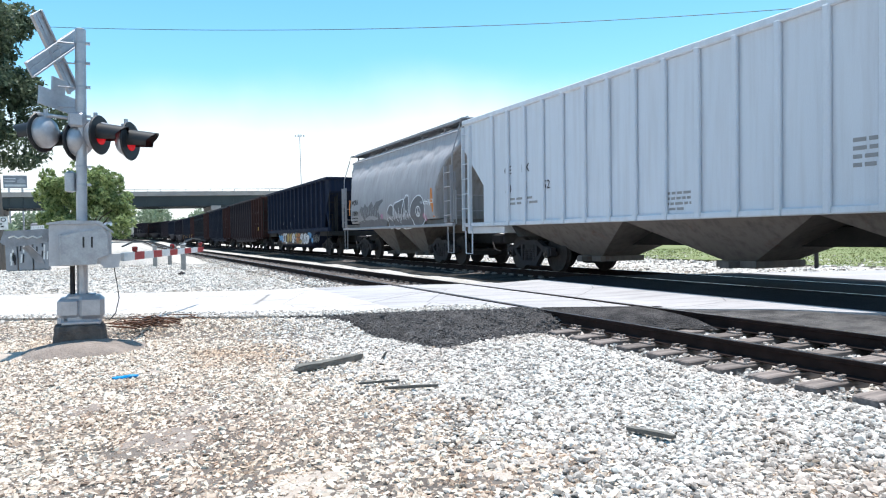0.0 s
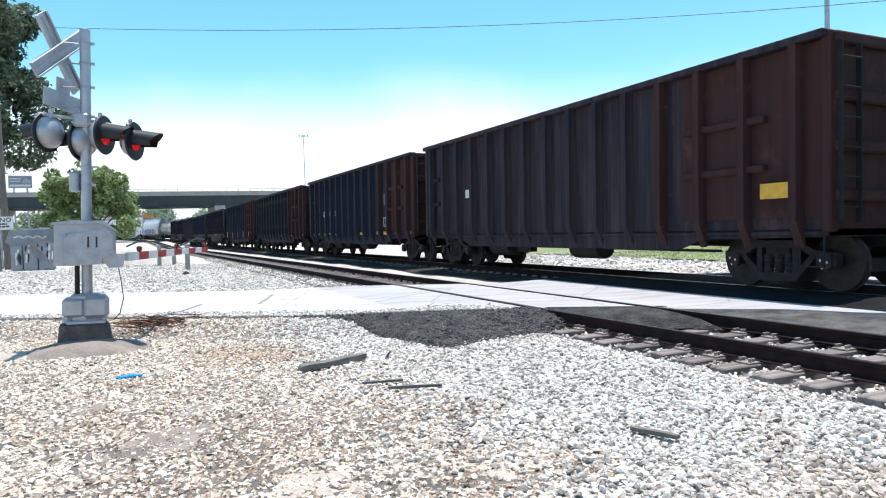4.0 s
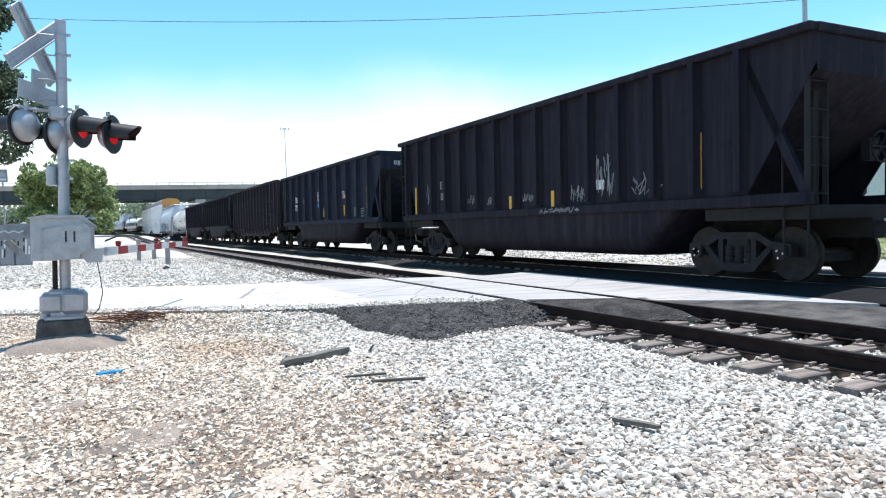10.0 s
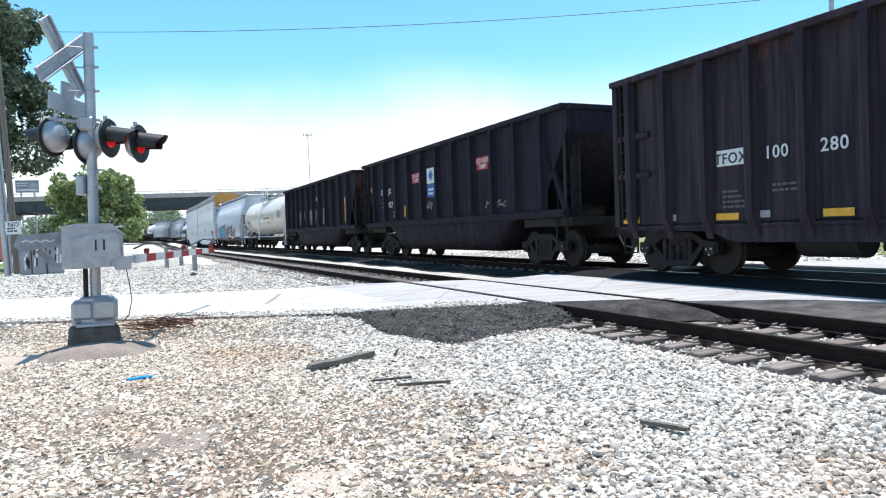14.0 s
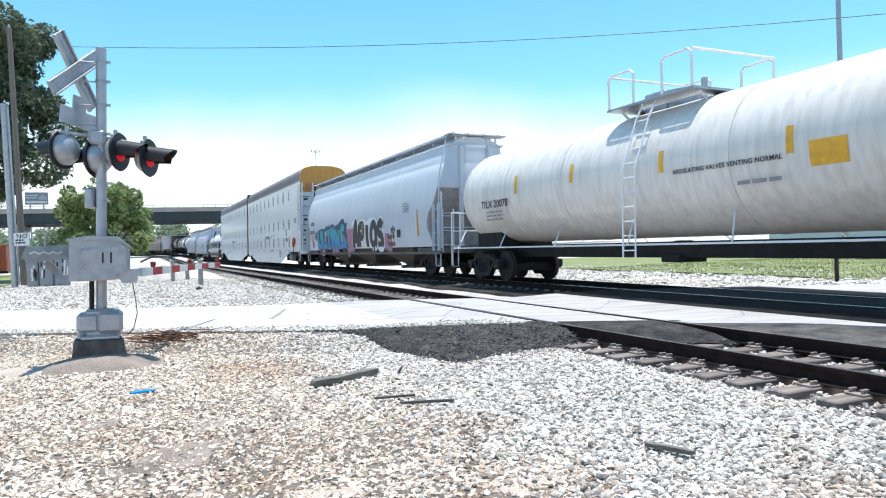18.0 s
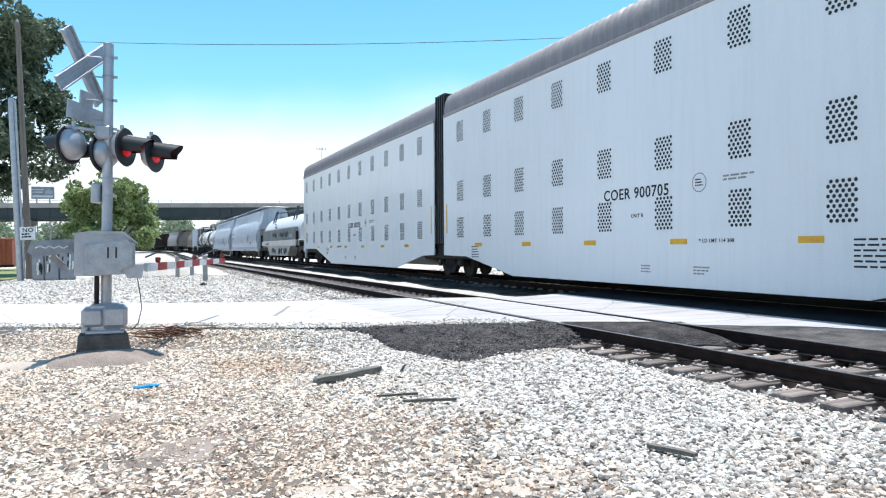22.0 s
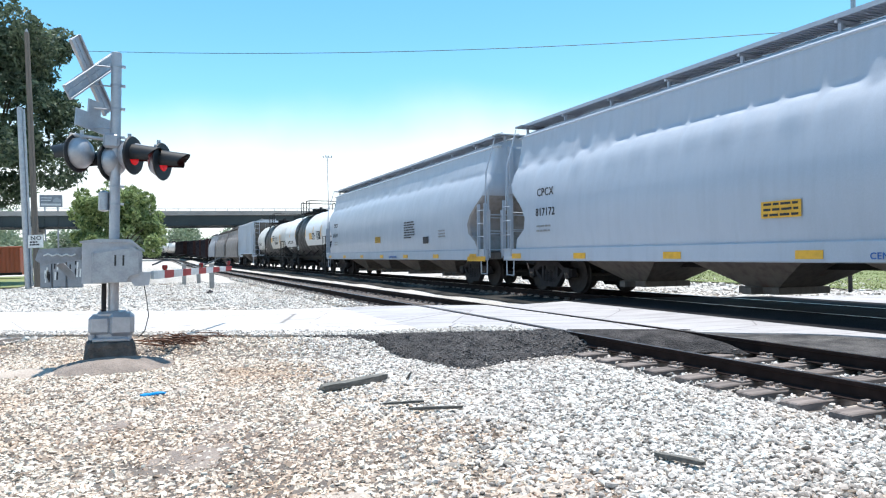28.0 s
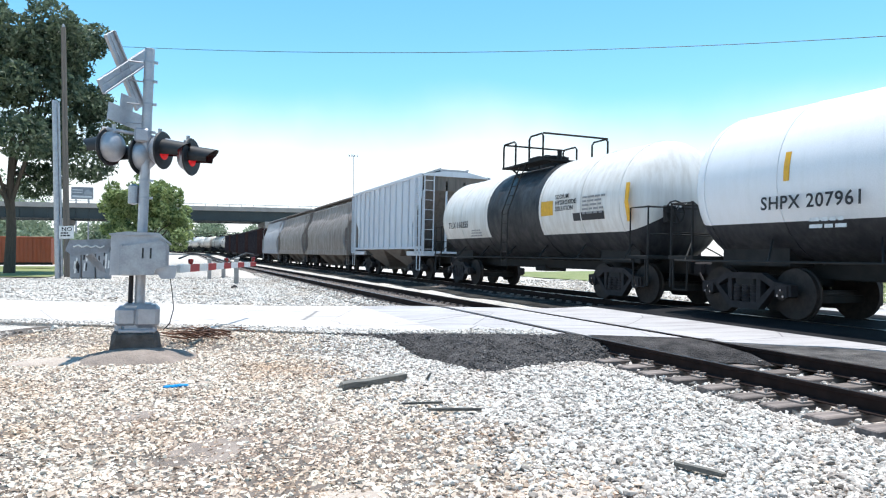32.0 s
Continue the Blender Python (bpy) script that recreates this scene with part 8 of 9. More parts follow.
stone_material("limestone", [(0.159, 0.144, 0.128), (0.416, 0.383, 0.351), (0.655, 0.603, 0.555), (0.774, 0.722, 0.672), (0.795, 0.786, 0.737), (0.556, 0.508, 0.465), (0.357, 0.324, 0.297)], (0.86, 0.79, 0.74))
stone_material("bleached_stone", [(0.276, 0.255, 0.231), (0.571, 0.532, 0.488), (0.756, 0.722, 0.677), (0.792, 0.763, 0.723), (0.516, 0.472, 0.424), (0.719, 0.681, 0.636)], (0.85, 0.79, 0.73))
stone_material("tan_gravel", [(0.262, 0.197, 0.149), (0.566, 0.465, 0.376), (0.806, 0.693, 0.583), (0.830, 0.788, 0.683), (0.806, 0.677, 0.559), (0.544, 0.429, 0.337)], (0.84, 0.74, 0.65))
stone_material("brown_grit", [(0.210, 0.147, 0.111), (0.420, 0.310, 0.238), (0.617, 0.480, 0.376), (0.766, 0.620, 0.503), (0.370, 0.269, 0.204)], (0.85, 0.72, 0.62))


# trodden, dirty spots in the gravel: x, y, radius, strength
DIRT = [(0.47, 6.0, 0.55, 1.0), (0.85, 6.4, 0.4, 0.8), (0.55, 7.7, 0.5, 0.6), (-0.3, 7.4, 0.5, 0.5), (1.4, 5.65, 0.6, 0.7), (2.8, 4.1, 0.5, 0.6), (2.1, 3.85, 0.5, 0.6), (0.2, 5.0, 0.6, 0.6), (-0.9, 9.6, 0.6, 0.5), (1.6, 9.6, 0.5, 0.4), (2.6, 5.6, 0.4, 0.45)]


def dirt(x, y):
    w = 0.35 * noise.noise((x * 2.3, y * 2.3, 12)) + 0.2 * noise.noise((x * 6, y * 6, 5))
    return max(0.0, min(1.0, max(k * (1.25 - math.hypot(x - a, y - b) / (1.3 * r) + w) for a, b, r, k in DIRT)))


def scatter(n, seed, x0, x1, y0, y1, keep, smin, smax, lift=0.2):
    rng = random.Random(seed)
    out = []
    while len(out) < n:
        x, y = rng.uniform(x0, x1), rng.uniform(y0, y1)
        if rng.random() > keep(x, y):
            continue
        s = rng.uniform(smin, smax) * (1.25 if rng.random() < 0.06 else 1)
        out.append((x, y, ground_z(x, y) + s * lift * rng.uniform(0.2, 1.2), s))
    return out


def near_view(x, y):
    """The stretch of gravel before the crossing that lies in sight."""
    d = math.hypot(x, y)
    a = math.degrees(math.atan2(x, y))
    if d < 3.2 or d > 15 or not -12 < a < 66:
        return 0
    if y > road_near(x) - 0.05:
        return 0
    if x > near_x(y) - 1.34:
        return 0
    if y > road_near(x) - patch_reach(x) * 0.97:
        return 0.08
    return 1


def ballast_side(x, y):
    return near_view(x, y) * smooth01(1.6, 3.6, x + 0.25 * noise.noise((x, y, 1))) * (1 - 0.8 * dirt(x, y))


def tan_side(x, y):
    return near_view(x, y) * (1 - 0.75 * smooth01(2.0, 4.2, x)) * (1 - 0.88 * dirt(x, y))


def dirty_spots(x, y):
    return near_view(x, y) * min(1.0, 0.04 + 1.3 * dirt(x, y))


def road_edge(x, y):
    """Stones that traffic has carried on to the edges of the road."""
    d = y - road_near(x)
    return (1 - smooth01(-0.1, 0.75, d + 0.5 * noise.noise((x * 1.7, y * 1.7, 9)))) if -0.15 < d < 1.2 and x < 5.8 else 0


# sheet just above the ground; its dark colour is the stone gaps' shade
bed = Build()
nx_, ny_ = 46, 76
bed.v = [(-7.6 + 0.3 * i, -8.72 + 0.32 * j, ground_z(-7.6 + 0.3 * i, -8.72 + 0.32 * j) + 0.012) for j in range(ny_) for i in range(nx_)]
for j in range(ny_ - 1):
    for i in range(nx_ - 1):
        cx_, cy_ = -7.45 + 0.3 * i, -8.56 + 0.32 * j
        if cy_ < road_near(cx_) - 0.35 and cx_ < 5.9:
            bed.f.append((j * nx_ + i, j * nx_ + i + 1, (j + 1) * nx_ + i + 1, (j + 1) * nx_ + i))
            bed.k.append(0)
tagged(part("stone_bed", bed, "stone_bed", smooth=60), "sheet under the loose stones, coloured dark as the shade in their gaps", "earth", kind="structure")
surface("asphalt_crumb", (0.06, 0.056, 0.056), (0.17, 0.155, 0.15), 8, 0.95, fine=40)
rc = random.Random(61)
crumbs = []
while len(crumbs) < 5200:
    x, y = rc.uniform(2.4, 6.2), rc.uniform(7.4, 12.2)
    if road_near(x) - patch_reach(x) * 1.12 < y < road_near(x) - 0.05:
        s = rc.uniform(0.012, 0.035) * (1.7 if rc.random() < 0.04 else 1)
        e = (road_near(x) + 0.12 - y) / max(0.1, patch_reach(x) + 0.2)
        crumbs.append((x, y, max((road_z(x) + 0.012) * (1 - e) + (ground_z(x, y) + 0.015) * e, ground_z(x, y) + 0.02) + 0.03 * e * max(0, 1 - e), s))
stone_cloud("asphalt_crumbs", "loose black asphalt crumbs on the patch", crumbs, "asphalt_crumb", 9)


def around(x, y):
    """The rest of the gravel, beside and behind the spot where the camera stands."""
    if near_view(x, y) or y > road_near(x) - 0.05 or x > near_x(y) - 1.34 or patch_reach(x) and y > road_near(x) - patch_reach(x):
        return 0
    return 1


stone_cloud("surrounding_stones", "loose pale crushed stone around the crossing's corner", scatter(26000, 12, -7.5, 5.8, -8.6, 15.0, around, 0.045, 0.1, 0.4), "limestone", 12)
stone_cloud("ballast_stones", "loose pale crushed-stone ballast", scatter(46000, 1, 0.5, 6.2, 1.0, 12.5, ballast_side, 0.026, 0.06, 0.5), "limestone", 1, True)
stone_cloud("dirty_grit", "fine brown grit and soil in the trodden spots", scatter(24000, 7, -3.5, 6.0, 2.0, 15.2, dirty_spots, 0.012, 0.034, 0.3), "brown_grit", 7)
edge_ = [(x, y, max(z, road_z(x) + 0.2 * r), r) for x, y, z, r in scatter(5200, 8, -4.5, 5.8, 9.5, 18.2, road_edge, 0.015, 0.05, 0.3)]
stone_cloud("road_edge_stones", "pale stones strewn over the road's edge", edge_, "bleached_stone", 8)
stone_cloud("gravel_stones", "trodden tan and grey gravel", scatter(62000, 2, -3.5, 6.0, 2.0, 15.2, tan_side, 0.02, 0.05, 0.34), "tan_gravel", 2)


def in_track(x, y):
    if on_road(x, y, 0.1):
        return 0
    u = abs(x - near_x(y))
    if y < 9.5 and u < 1.5 and y > 1.5:
        return 1 if u < 0.66 or u > 0.85 else 0
    return 0


rs = random.Random(3)
spots = []
while len(spots) < 5000:
    x, y = rs.uniform(5.4, 8.6), rs.uniform(1.5, 9.4)
    if in_track(x, y) and abs(((y - 2.27 + 0.254) % 0.508) - 0.254) > 0.14:
        s = rs.uniform(0.03, 0.055)
        spots.append((x, y, -0.255 + rs.uniform(-0.03, 0.02), s))
stone_cloud("crib_stones", "pale ballast between the ties", spots, "limestone", 3)


def beyond_road(x, y):
    a = math.degrees(math.atan2(x, y))
    return 0.35 + 0.65 * smooth01(-0.5, 3.5, x + noise.noise((x * 0.4, y * 0.4, 3)) * 2) if -14 < a < 22 and y > road_far(x) + 0.1 and x < near_x(y) - 1.2 else 0


def behind_train(x, y):
    return 1 if 20 < math.degrees(math.atan2(x, y)) < 62 and x > 13.2 and not on_road(x, y, 0.2) else 0


stone_cloud("far_gravel_stones", "pale gravel beyond the road", scatter(20000, 4, -9, 6, 14, 42, beyond_road, 0.045, 0.1, 0.1), "bleached_stone", 4)
stone_cloud("lot_stones", "pale rubble behind the tracks", scatter(5000, 5, 13, 26, 7, 34, behind_train, 0.05, 0.14, 0.1), "bleached_stone", 5)
tb = [(near_x(y) + rs.uniform(-1.9, -1.25), y, -0.13 + rs.uniform(-0.05, 0.02), rs.uniform(0.05, 0.085)) for y in [17 + 30 * rs.random() ** 1.4 for _ in range(2500)]]
stone_cloud("shoulder_stones", "pale ballast along the track", tb, "limestone", 6)


# ---- plants ----
def leaf_cloud(blobs, count, size, seed, shell=0.55):
    """Leaf clumps: small folded blades spread through overlapping ellipsoids."""
    rng = np.random.default_rng(seed)
    w = np.array([b[3] * b[4] * b[5] for b in blobs])
    pick = rng.choice(len(blobs), count, p=w / w.sum())
    B = np.array(blobs)[pick]
    d = rng.normal(size=(count, 3))
    d /= np.linalg.norm(d, axis=1, keepdims=True)
    r = shell + (1 - shell) * rng.random((count, 1)) ** 0.5
    r += rng.normal(0, 0.06, (count, 1))
    c = B[:, :3] + d * r * B[:, 3:6]
    a = rng.normal(size=(count, 3)) + d * 0.5
    a /= np.linalg.norm(a, axis=1, keepdims=True)
    b = np.cross(a, rng.normal(size=(count, 3)))
    b /= np.linalg.norm(b, axis=1, keepdims=True)
    nrm = np.cross(a, b)
    s = size * rng.uniform(0.6, 1.4, (count, 1))
    v = np.stack([c - a * s, c + b * s * 0.5 + nrm * s * 0.2, c + a * s, c - b * s * 0.5 + nrm * s * 0.2], 1).reshape(-1, 3)
    f = (np.array([(0, 1, 2), (0, 2, 3)])[None] + (np.arange(count) * 4)[:, None, None]).reshape(-1, 3)
    return v, f


def leaf_mesh(name, v, f, mat):
    me = bpy.data.meshes.new(name)
    me.from_pydata(v.tolist(), [], f.tolist())
    me.materials.append(MATS[mat])
    return me


def leaf_material(name, cols):
    m, t, p = nodes_of(name)
    g = t.nodes.new("ShaderNodeNewGeometry")
    col = ramp(t, g.outputs["Random Per Island"], 0.0, 1.0, (*cols[0], 1), (*cols[1], 1))
    t.links.new(col, p.inputs["Base Color"])
    p.inputs["Roughness"].default_value = 0.55
    tr = t.nodes.new("ShaderNodeBsdfTranslucent")
    t.links.new(col, tr.inputs[0])
    mx = t.nodes.new("ShaderNodeMixShader")
    mx.inputs[0].default_value = 0.35
    t.links.new(p.outputs[0], mx.inputs[1])
    t.links.new(tr.outputs[0], mx.inputs[2])
    t.links.new(mx.outputs[0], t.nodes["Material Output"].inputs[0])
    MATS[name] = m


leaf_material("tree_leaves", [(0.035, 0.058, 0.035), (0.17, 0.215, 0.13)])
leaf_material("bush_leaves", [(0.07, 0.12, 0.035), (0.46, 0.54, 0.24)])
leaf_material("woods_leaves", [(0.17, 0.23, 0.14), (0.36, 0.42, 0.29)])


def tree(name, label, base, trunk_h, r, blobs, count, size, mat, seed):
    t = thing(name, label, "tree", Matrix.Translation(base))
    rnd = random.Random(seed)
    b = Build()
    b.tube([(0, 0, -0.3), (0.1, 0.05, trunk_h * 0.5), (0.0, 0.1, trunk_h), (0.15, 0.0, trunk_h * 1.7)], r, 10, r1=r * 0.45)
    part("trunk", b, "bark", t, smooth=60)
    for i, q in enumerate(blobs[:9]):
        s = Vector((0, 0, trunk_h * rnd.uniform(0.7, 1.3)))
        e = Vector(q[:3])
        m = (s + e) / 2 + Vector((rnd.uniform(-0.4, 0.4), rnd.uniform(-0.4, 0.4), 0.3))
        part("limb", Build().tube([s, m, e], r * 0.38, 7, r1=r * 0.1), "bark", t)
    v, f = leaf_cloud(blobs, count, size, seed)
    o = part("crown", leaf_mesh("crown", v, f, mat), None, t)
    o["kind"] = "stuff"
    return t


rb_ = random.Random(21)


def crown_blobs(cx, cy, cz, rx, ry, rz, n, small):
    out = []
    for i in range(n):
        a, e = rb_.uniform(0, 6.28), rb_.uniform(-0.9, 1.1)
        k = rb_.uniform(0.45, 0.95)
        s = small * rb_.uniform(0.7, 1.3)
        out.append((cx + rx * k * math.cos(a) * math.cos(e), cy + ry * k * math.sin(a) * math.cos(e), cz + rz * k * math.sin(e), s, s, s * 0.8))
    return out


tree("shade_tree", "tall dark green tree beside the utility poles", (-9.6, 50.0, 0.1), 5.0, 0.34, crown_blobs(0.5, 0, 10.9, 6.2, 5.0, 7.2, 64, 1.35), 40000, 0.17, "tree_leaves", 3)
tree("round_bush_tree", "bright green bushy tree in front of the overpass", (-2.2, 59.9, 0.0), 1.4, 0.2, crown_blobs(0.0, 0, 3.9, 4.1, 3.4, 3.2, 95, 0.6) + crown_blobs(0.4, 0, 6.0, 1.9, 1.6, 1.5, 26, 0.42), 15000, 0.17, "bush_leaves", 6)


def woods(name, label, x0, x1, y, z0, h, n, seed, depth=14):
    rnd = random.Random(seed)
    blobs = []
    for i in range(n):
        x = x0 + (x1 - x0) * (i + rnd.random()) / n
        hh = h * rnd.uniform(0.6, 1.15)
        blobs.append((x, y + rnd.uniform(-depth / 2, depth / 2), z0 + hh * 0.45, h * 0.42, h * 0.42, hh * 0.55))
    v, f = leaf_cloud(blobs, n * 1500, 0.7, seed, 0.3)
    return tagged(new(name, leaf_mesh(name, v, f, "woods_leaves")), label, "trees", kind="stuff")


woods("far_woods", "distant hazy green wooded bank beyond the overpass", -120, 110, 330, 0, 15, 34, 31)
woods("far_woods", "tall green trees rising behind the overpass", -110, -50, 300, 0, 27, 14, 37)
woods("far_woods", "low green bushes under the overpass", -60, -16, 125, 0.6, 5, 12, 32, 10)


# ---- grass, overpass, distance ----
def grass_field(name, x0, x1, y0, y1, label):
    xs, ys = [x0 + (x1 - x0) * i / 30 for i in range(31)], [y0 + (y1 - y0) * i / 12 for i in range(13)]
    b = Build().add([(x, y, ground_z(x, y) + 0.06 + 0.05 * noise.noise((x * 0.5, y * 0.5, 5))) for y in ys for x in xs], [(j * 31 + i, j * 31 + i + 1, (j + 1) * 31 + i + 1, (j + 1) * 31 + i) for j in range(12) for i in range(30)])
    return tagged(part(name, b, "grass", smooth=60), label, "grass", kind="structure")


grass_field("lawn_left", -60, -6.4, 43, 72, "bright green mown lawn")
grass_field("lawn_right", 20.5, 75, 4, 48, "green verge behind the tracks")


def grass_tufts(name, x0, x1, y0, y1, n, seed, h=0.22):
    rng = np.random.default_rng(seed)
    x, y = rng.uniform(x0, x1, n), rng.uniform(y0, y1, n)
    a, l = rng.uniform(0, 6.28, n), rng.uniform(0.5, 1.2, n) * h
    z = np.array([ground_z(p, q) + 0.05 for p, q in zip(x, y)])
    w = 0.02
    v = np.stack([np.stack([x - w * np.cos(a), y - w * np.sin(a), z], 1), np.stack([x + w * np.cos(a), y + w * np.sin(a), z], 1), np.stack([x + rng.normal(0, 0.06, n), y + rng.normal(0, 0.06, n), z + l], 1)], 1).reshape(-1, 3)
    me = bpy.data.meshes.new(name)
    me.from_pydata(v.tolist(), [], np.arange(n * 3).reshape(-1, 3).tolist())
    me.materials.append(MATS["grass"])
    return tagged(new(name, me), "rough blades of grass", "grass", kind="stuff")


grass_tufts("verge_grass", 20.2, 34, 6, 30, 14000, 41, 0.07)


def overpass():
    o = thing("overpass", "long highway overpass with dark green girders on concrete piers", "bridge")
    def y_at(x):
        return 164.0 - 0.05 * x
    x0, x1 = -150, 130
    def slab(name, za, zb, ya, yb, mat, parent=o):
        return part(name, Build().add([(x0, y_at(x0) + ya, za), (x1, y_at(x1) + ya, za), (x1, y_at(x1) + yb, za), (x0, y_at(x0) + yb, za), (x0, y_at(x0) + ya, zb), (x1, y_at(x1) + ya, zb), (x1, y_at(x1) + yb, zb), (x0, y_at(x0) + yb, zb)],
                                      [(3, 2, 1, 0), (4, 5, 6, 7), (0, 1, 5, 4), (1, 2, 6, 5), (2, 3, 7, 6), (3, 0, 4, 7)]), mat, parent)
    slab("deck", 10.55, 10.95, 0, 16, "bridge_concrete")
    slab("parapet", 10.95, 11.5, -0.05, 0.25, "bridge_concrete")
    slab("parapet", 10.95, 11.5, 15.75, 16.05, "bridge_concrete")
    for k in range(5):
        slab("girder", 8.35, 10.55, 0.9 + k * 3.4, 1.3 + k * 3.4, "bridge_steel")
        slab("flange", 8.25, 8.35, 0.6 + k * 3.4, 1.6 + k * 3.4, "bridge_steel")
    stiff = Build().box(-0.06, 0.06, -0.15, 0.0, 8.35, 10.5).mesh("web_stiffener", "bridge_steel")
    for i in range(60):
        x = -90 + i * 2.6
        part("web_stiffener", stiff, None, o, at=(x, y_at(x) + 0.9, 0))
    b = Build()
    rail_post = Build().box(-0.06, 0.06, -0.06, 0.06, 11.5, 12.05).mesh("rail_post", "galvanized")
    for i in range(70):
        x = -95 + i * 2.6
        part("rail_post", rail_post, None, o, at=(x, y_at(x) + 0.1, 0))
    slab("guard_rail", 11.95, 12.05, 0.05, 0.15, "galvanized")
    for x in (-62, -22.5, 20.5, 62):
        for k in (2, 8, 14):
            part("pier", Build().cbox(x - 0.9, x + 0.9, y_at(x) + k - 0.9, y_at(x) + k + 0.9, -1, 7.4, 0.1), "bridge_concrete", o)
        part("pier_cap", Build().cbox(x - 1.1, x + 1.1, y_at(x) + 0.4, y_at(x) + 15.6, 7.3, 8.3, 0.1), "bridge_concrete", o)
    return o


overpass()

# light tower and poles
tw = thing("light_tower", "tall slender floodlight mast in the distance", "light mast", Matrix.Translation((59.6, 242.8, 0)))
part("mast", Build().tube([(0, 0, 0), (0, 0, 36.2)], 0.22, 8, r1=0.1), "galvanized", tw)
part("head_frame", Build().tube([(-1.6, 0, 35.6), (1.6, 0, 35.6)], 0.06, 6), "galvanized", tw)
for x in (-1.5, -0.5, 0.5, 1.5):
    part("floodlight", Build().cbox(x - 0.16, x + 0.16, -0.15, 0.15, 35.5, 36.3, 0.04), "galvanized", tw)
pr = thing("steel_pole", "slim grey steel pole behind the train", "utility pole", pose(36.5, 26.4, 0, 0, 0, 0))
part("shaft", Build().tube([(0, 0, -0.2), (0, 0, 17)], 0.17, 10, r1=0.12), "galvanized", pr, smooth=50)
part("arm", Build().tube([(0, 0, 16.6), (-1.2, 0.6, 17.0)], 0.06, 6), "galvanized", pr)
up = thing("utility_pole", "tall weathered wooden utility pole", "utility pole", pose(-5.45, 42.6, 0, 0, -1.1, 0))
part("shaft", Build().tube([(0, 0, -0.3), (0, 0, 13.5)], 0.17, 12, r1=0.12), "pole_wood", up, smooth=50)
part("insulator", Build().lathe([(13.4, 0.05), (13.6, 0.07), (13.7, 0.03)], "z", 8), "galvanized", up)
up2 = thing("guard_pole", "shorter grey pole with a metal conduit and a sign", "utility pole", pose(-5.6, 40.6, 0, 0, -1.4, 0))
part("shaft", Build().tube([(0, 0, -0.3), (0, 0, 9.1)], 0.16, 12, r1=0.13), "galvanized", up2, smooth=50)
part("conduit", Build().tube([(0.19, -0.05, 0.0), (0.19, -0.05, 9.0)], 0.05, 8), "galvanized", up2)
sign = part("sign_plate", Build().cbox(0.1, 0.78, -0.22, -0.2, 1.95, 2.6, 0.005), "lettering_white", up2, "white warning sign")
lettering("NO", 0.3, sign, 0.22, -0.226, 2.34, "lettering_black", FRONT)
stencil(sign, 0.18, -0.224, 2.28, 0.5, 2, "lettering_black", 0.08, 0.05, turn="front", seed=3)
surface("cabinet_grey", (0.3, 0.31, 0.33), (0.22, 0.23, 0.25), 1.5, 0.55, 0.3)
cabs = [(-4.75, 0.5, 1.5), (-4.15, 0.62, 1.85), (-3.45, 0.7, 1.7)]
for i, (x, w, h) in enumerate(cabs):
    c = thing("equipment_cabinet", ("grey steel equipment cabinet with dark spray marks", "grey-blue steel equipment cabinet with scrawled paint", "grey steel equipment cabinet streaked with white paint")[i], "cabinet", Matrix.Translation((x, 40.0, ground_z(x, 40.0))))
    part("body", Build().cbox(-w / 2, w / 2, 0, 0.6, 0, h, 0.02), "cabinet_grey", c)
    part("door", Build().cbox(-w / 2 + 0.04, w / 2 - 0.04, -0.02, 0, 0.08, h - 0.08, 0.008), "cabinet_grey", c)
    rr = random.Random(70 + i)
    for k in range(6):
        u, z = rr.uniform(-w / 2 + 0.06, w / 2 - 0.14), rr.uniform(0.2, h - 0.5)
        part("paint_mark", Build().prism([(u, z), (u + 0.07, z), (u + 0.1, z + 0.4), (u + 0.03, z + 0.42)], "y", -0.026, -0.021), "lettering_white" if (k + i) % 2 else "lettering_black", c)
part_w = thing("storage_container", "long low orange-red storage container behind the lawn", "container", Matrix.Translation((-22, 63.0, 0.0)))
car_paint("orange_steel", (0.42, 0.11, 0.065), (0.34, 0.1, 0.065), rust_lo=0.7, rust_hi=0.9)
b = Build()
for i in range(86):
    x = -13 + i * 0.3
    b.prism([(x, 0.0), (x + 0.05, -0.05), (x + 0.15, -0.05), (x + 0.2, 0.0), (x + 0.3, 0.0), (x + 0.3, 0.06), (x, 0.06)], "z", 0.35, 2.35)
part("side_wall", b, "orange_steel", part_w)
part("top_rail", Build().cbox(-13.1, 12.9, -0.08, 0.1, 2.3, 2.45, 0.02), "orange_steel", part_w)
part("bottom_rail", Build().cbox(-13.1, 12.9, -0.08, 0.1, 0.2, 0.4, 0.02), "underframe_black", part_w)
part("roof", Build().box(-13, 12.8, 0.06, 2.4, 2.3, 2.38).box(-13, 12.8, 2.3, 2.4, 0.2, 2.3).box(12.7, 12.8, 0.06, 2.4, 0.2, 2.3), "orange_steel", part_w)

# wire across the sky
wire_l, wire_r = Vector((-8.14, 63.48, 18.16)), Vector((35.43, 22.55, 12.24))
pts = []
for i in range(61):
    k = -0.6 + i * 2.2 / 60
    p = wire_l.lerp(wire_r, k)
    p.z -= (3.0 + 0.9 * k) * k * (1 - k)
    pts.append(p)
tagged(part("overhead_wire", Build().tube(pts, 0.02, 5), "cable_black"), "thin black overhead cable sagging across the sky", "cable")

earth_heap(0.75, 43.0, 2.3, 1.8, 1.05, 15, "ballast_ground", "pale heap of gravel beyond the road")
mp = thing("metal_post", "lone short dark metal post in the grass behind the tracks", "post", Matrix.Translation((19.35, 14.3, ground_z(19.35, 14.3))))
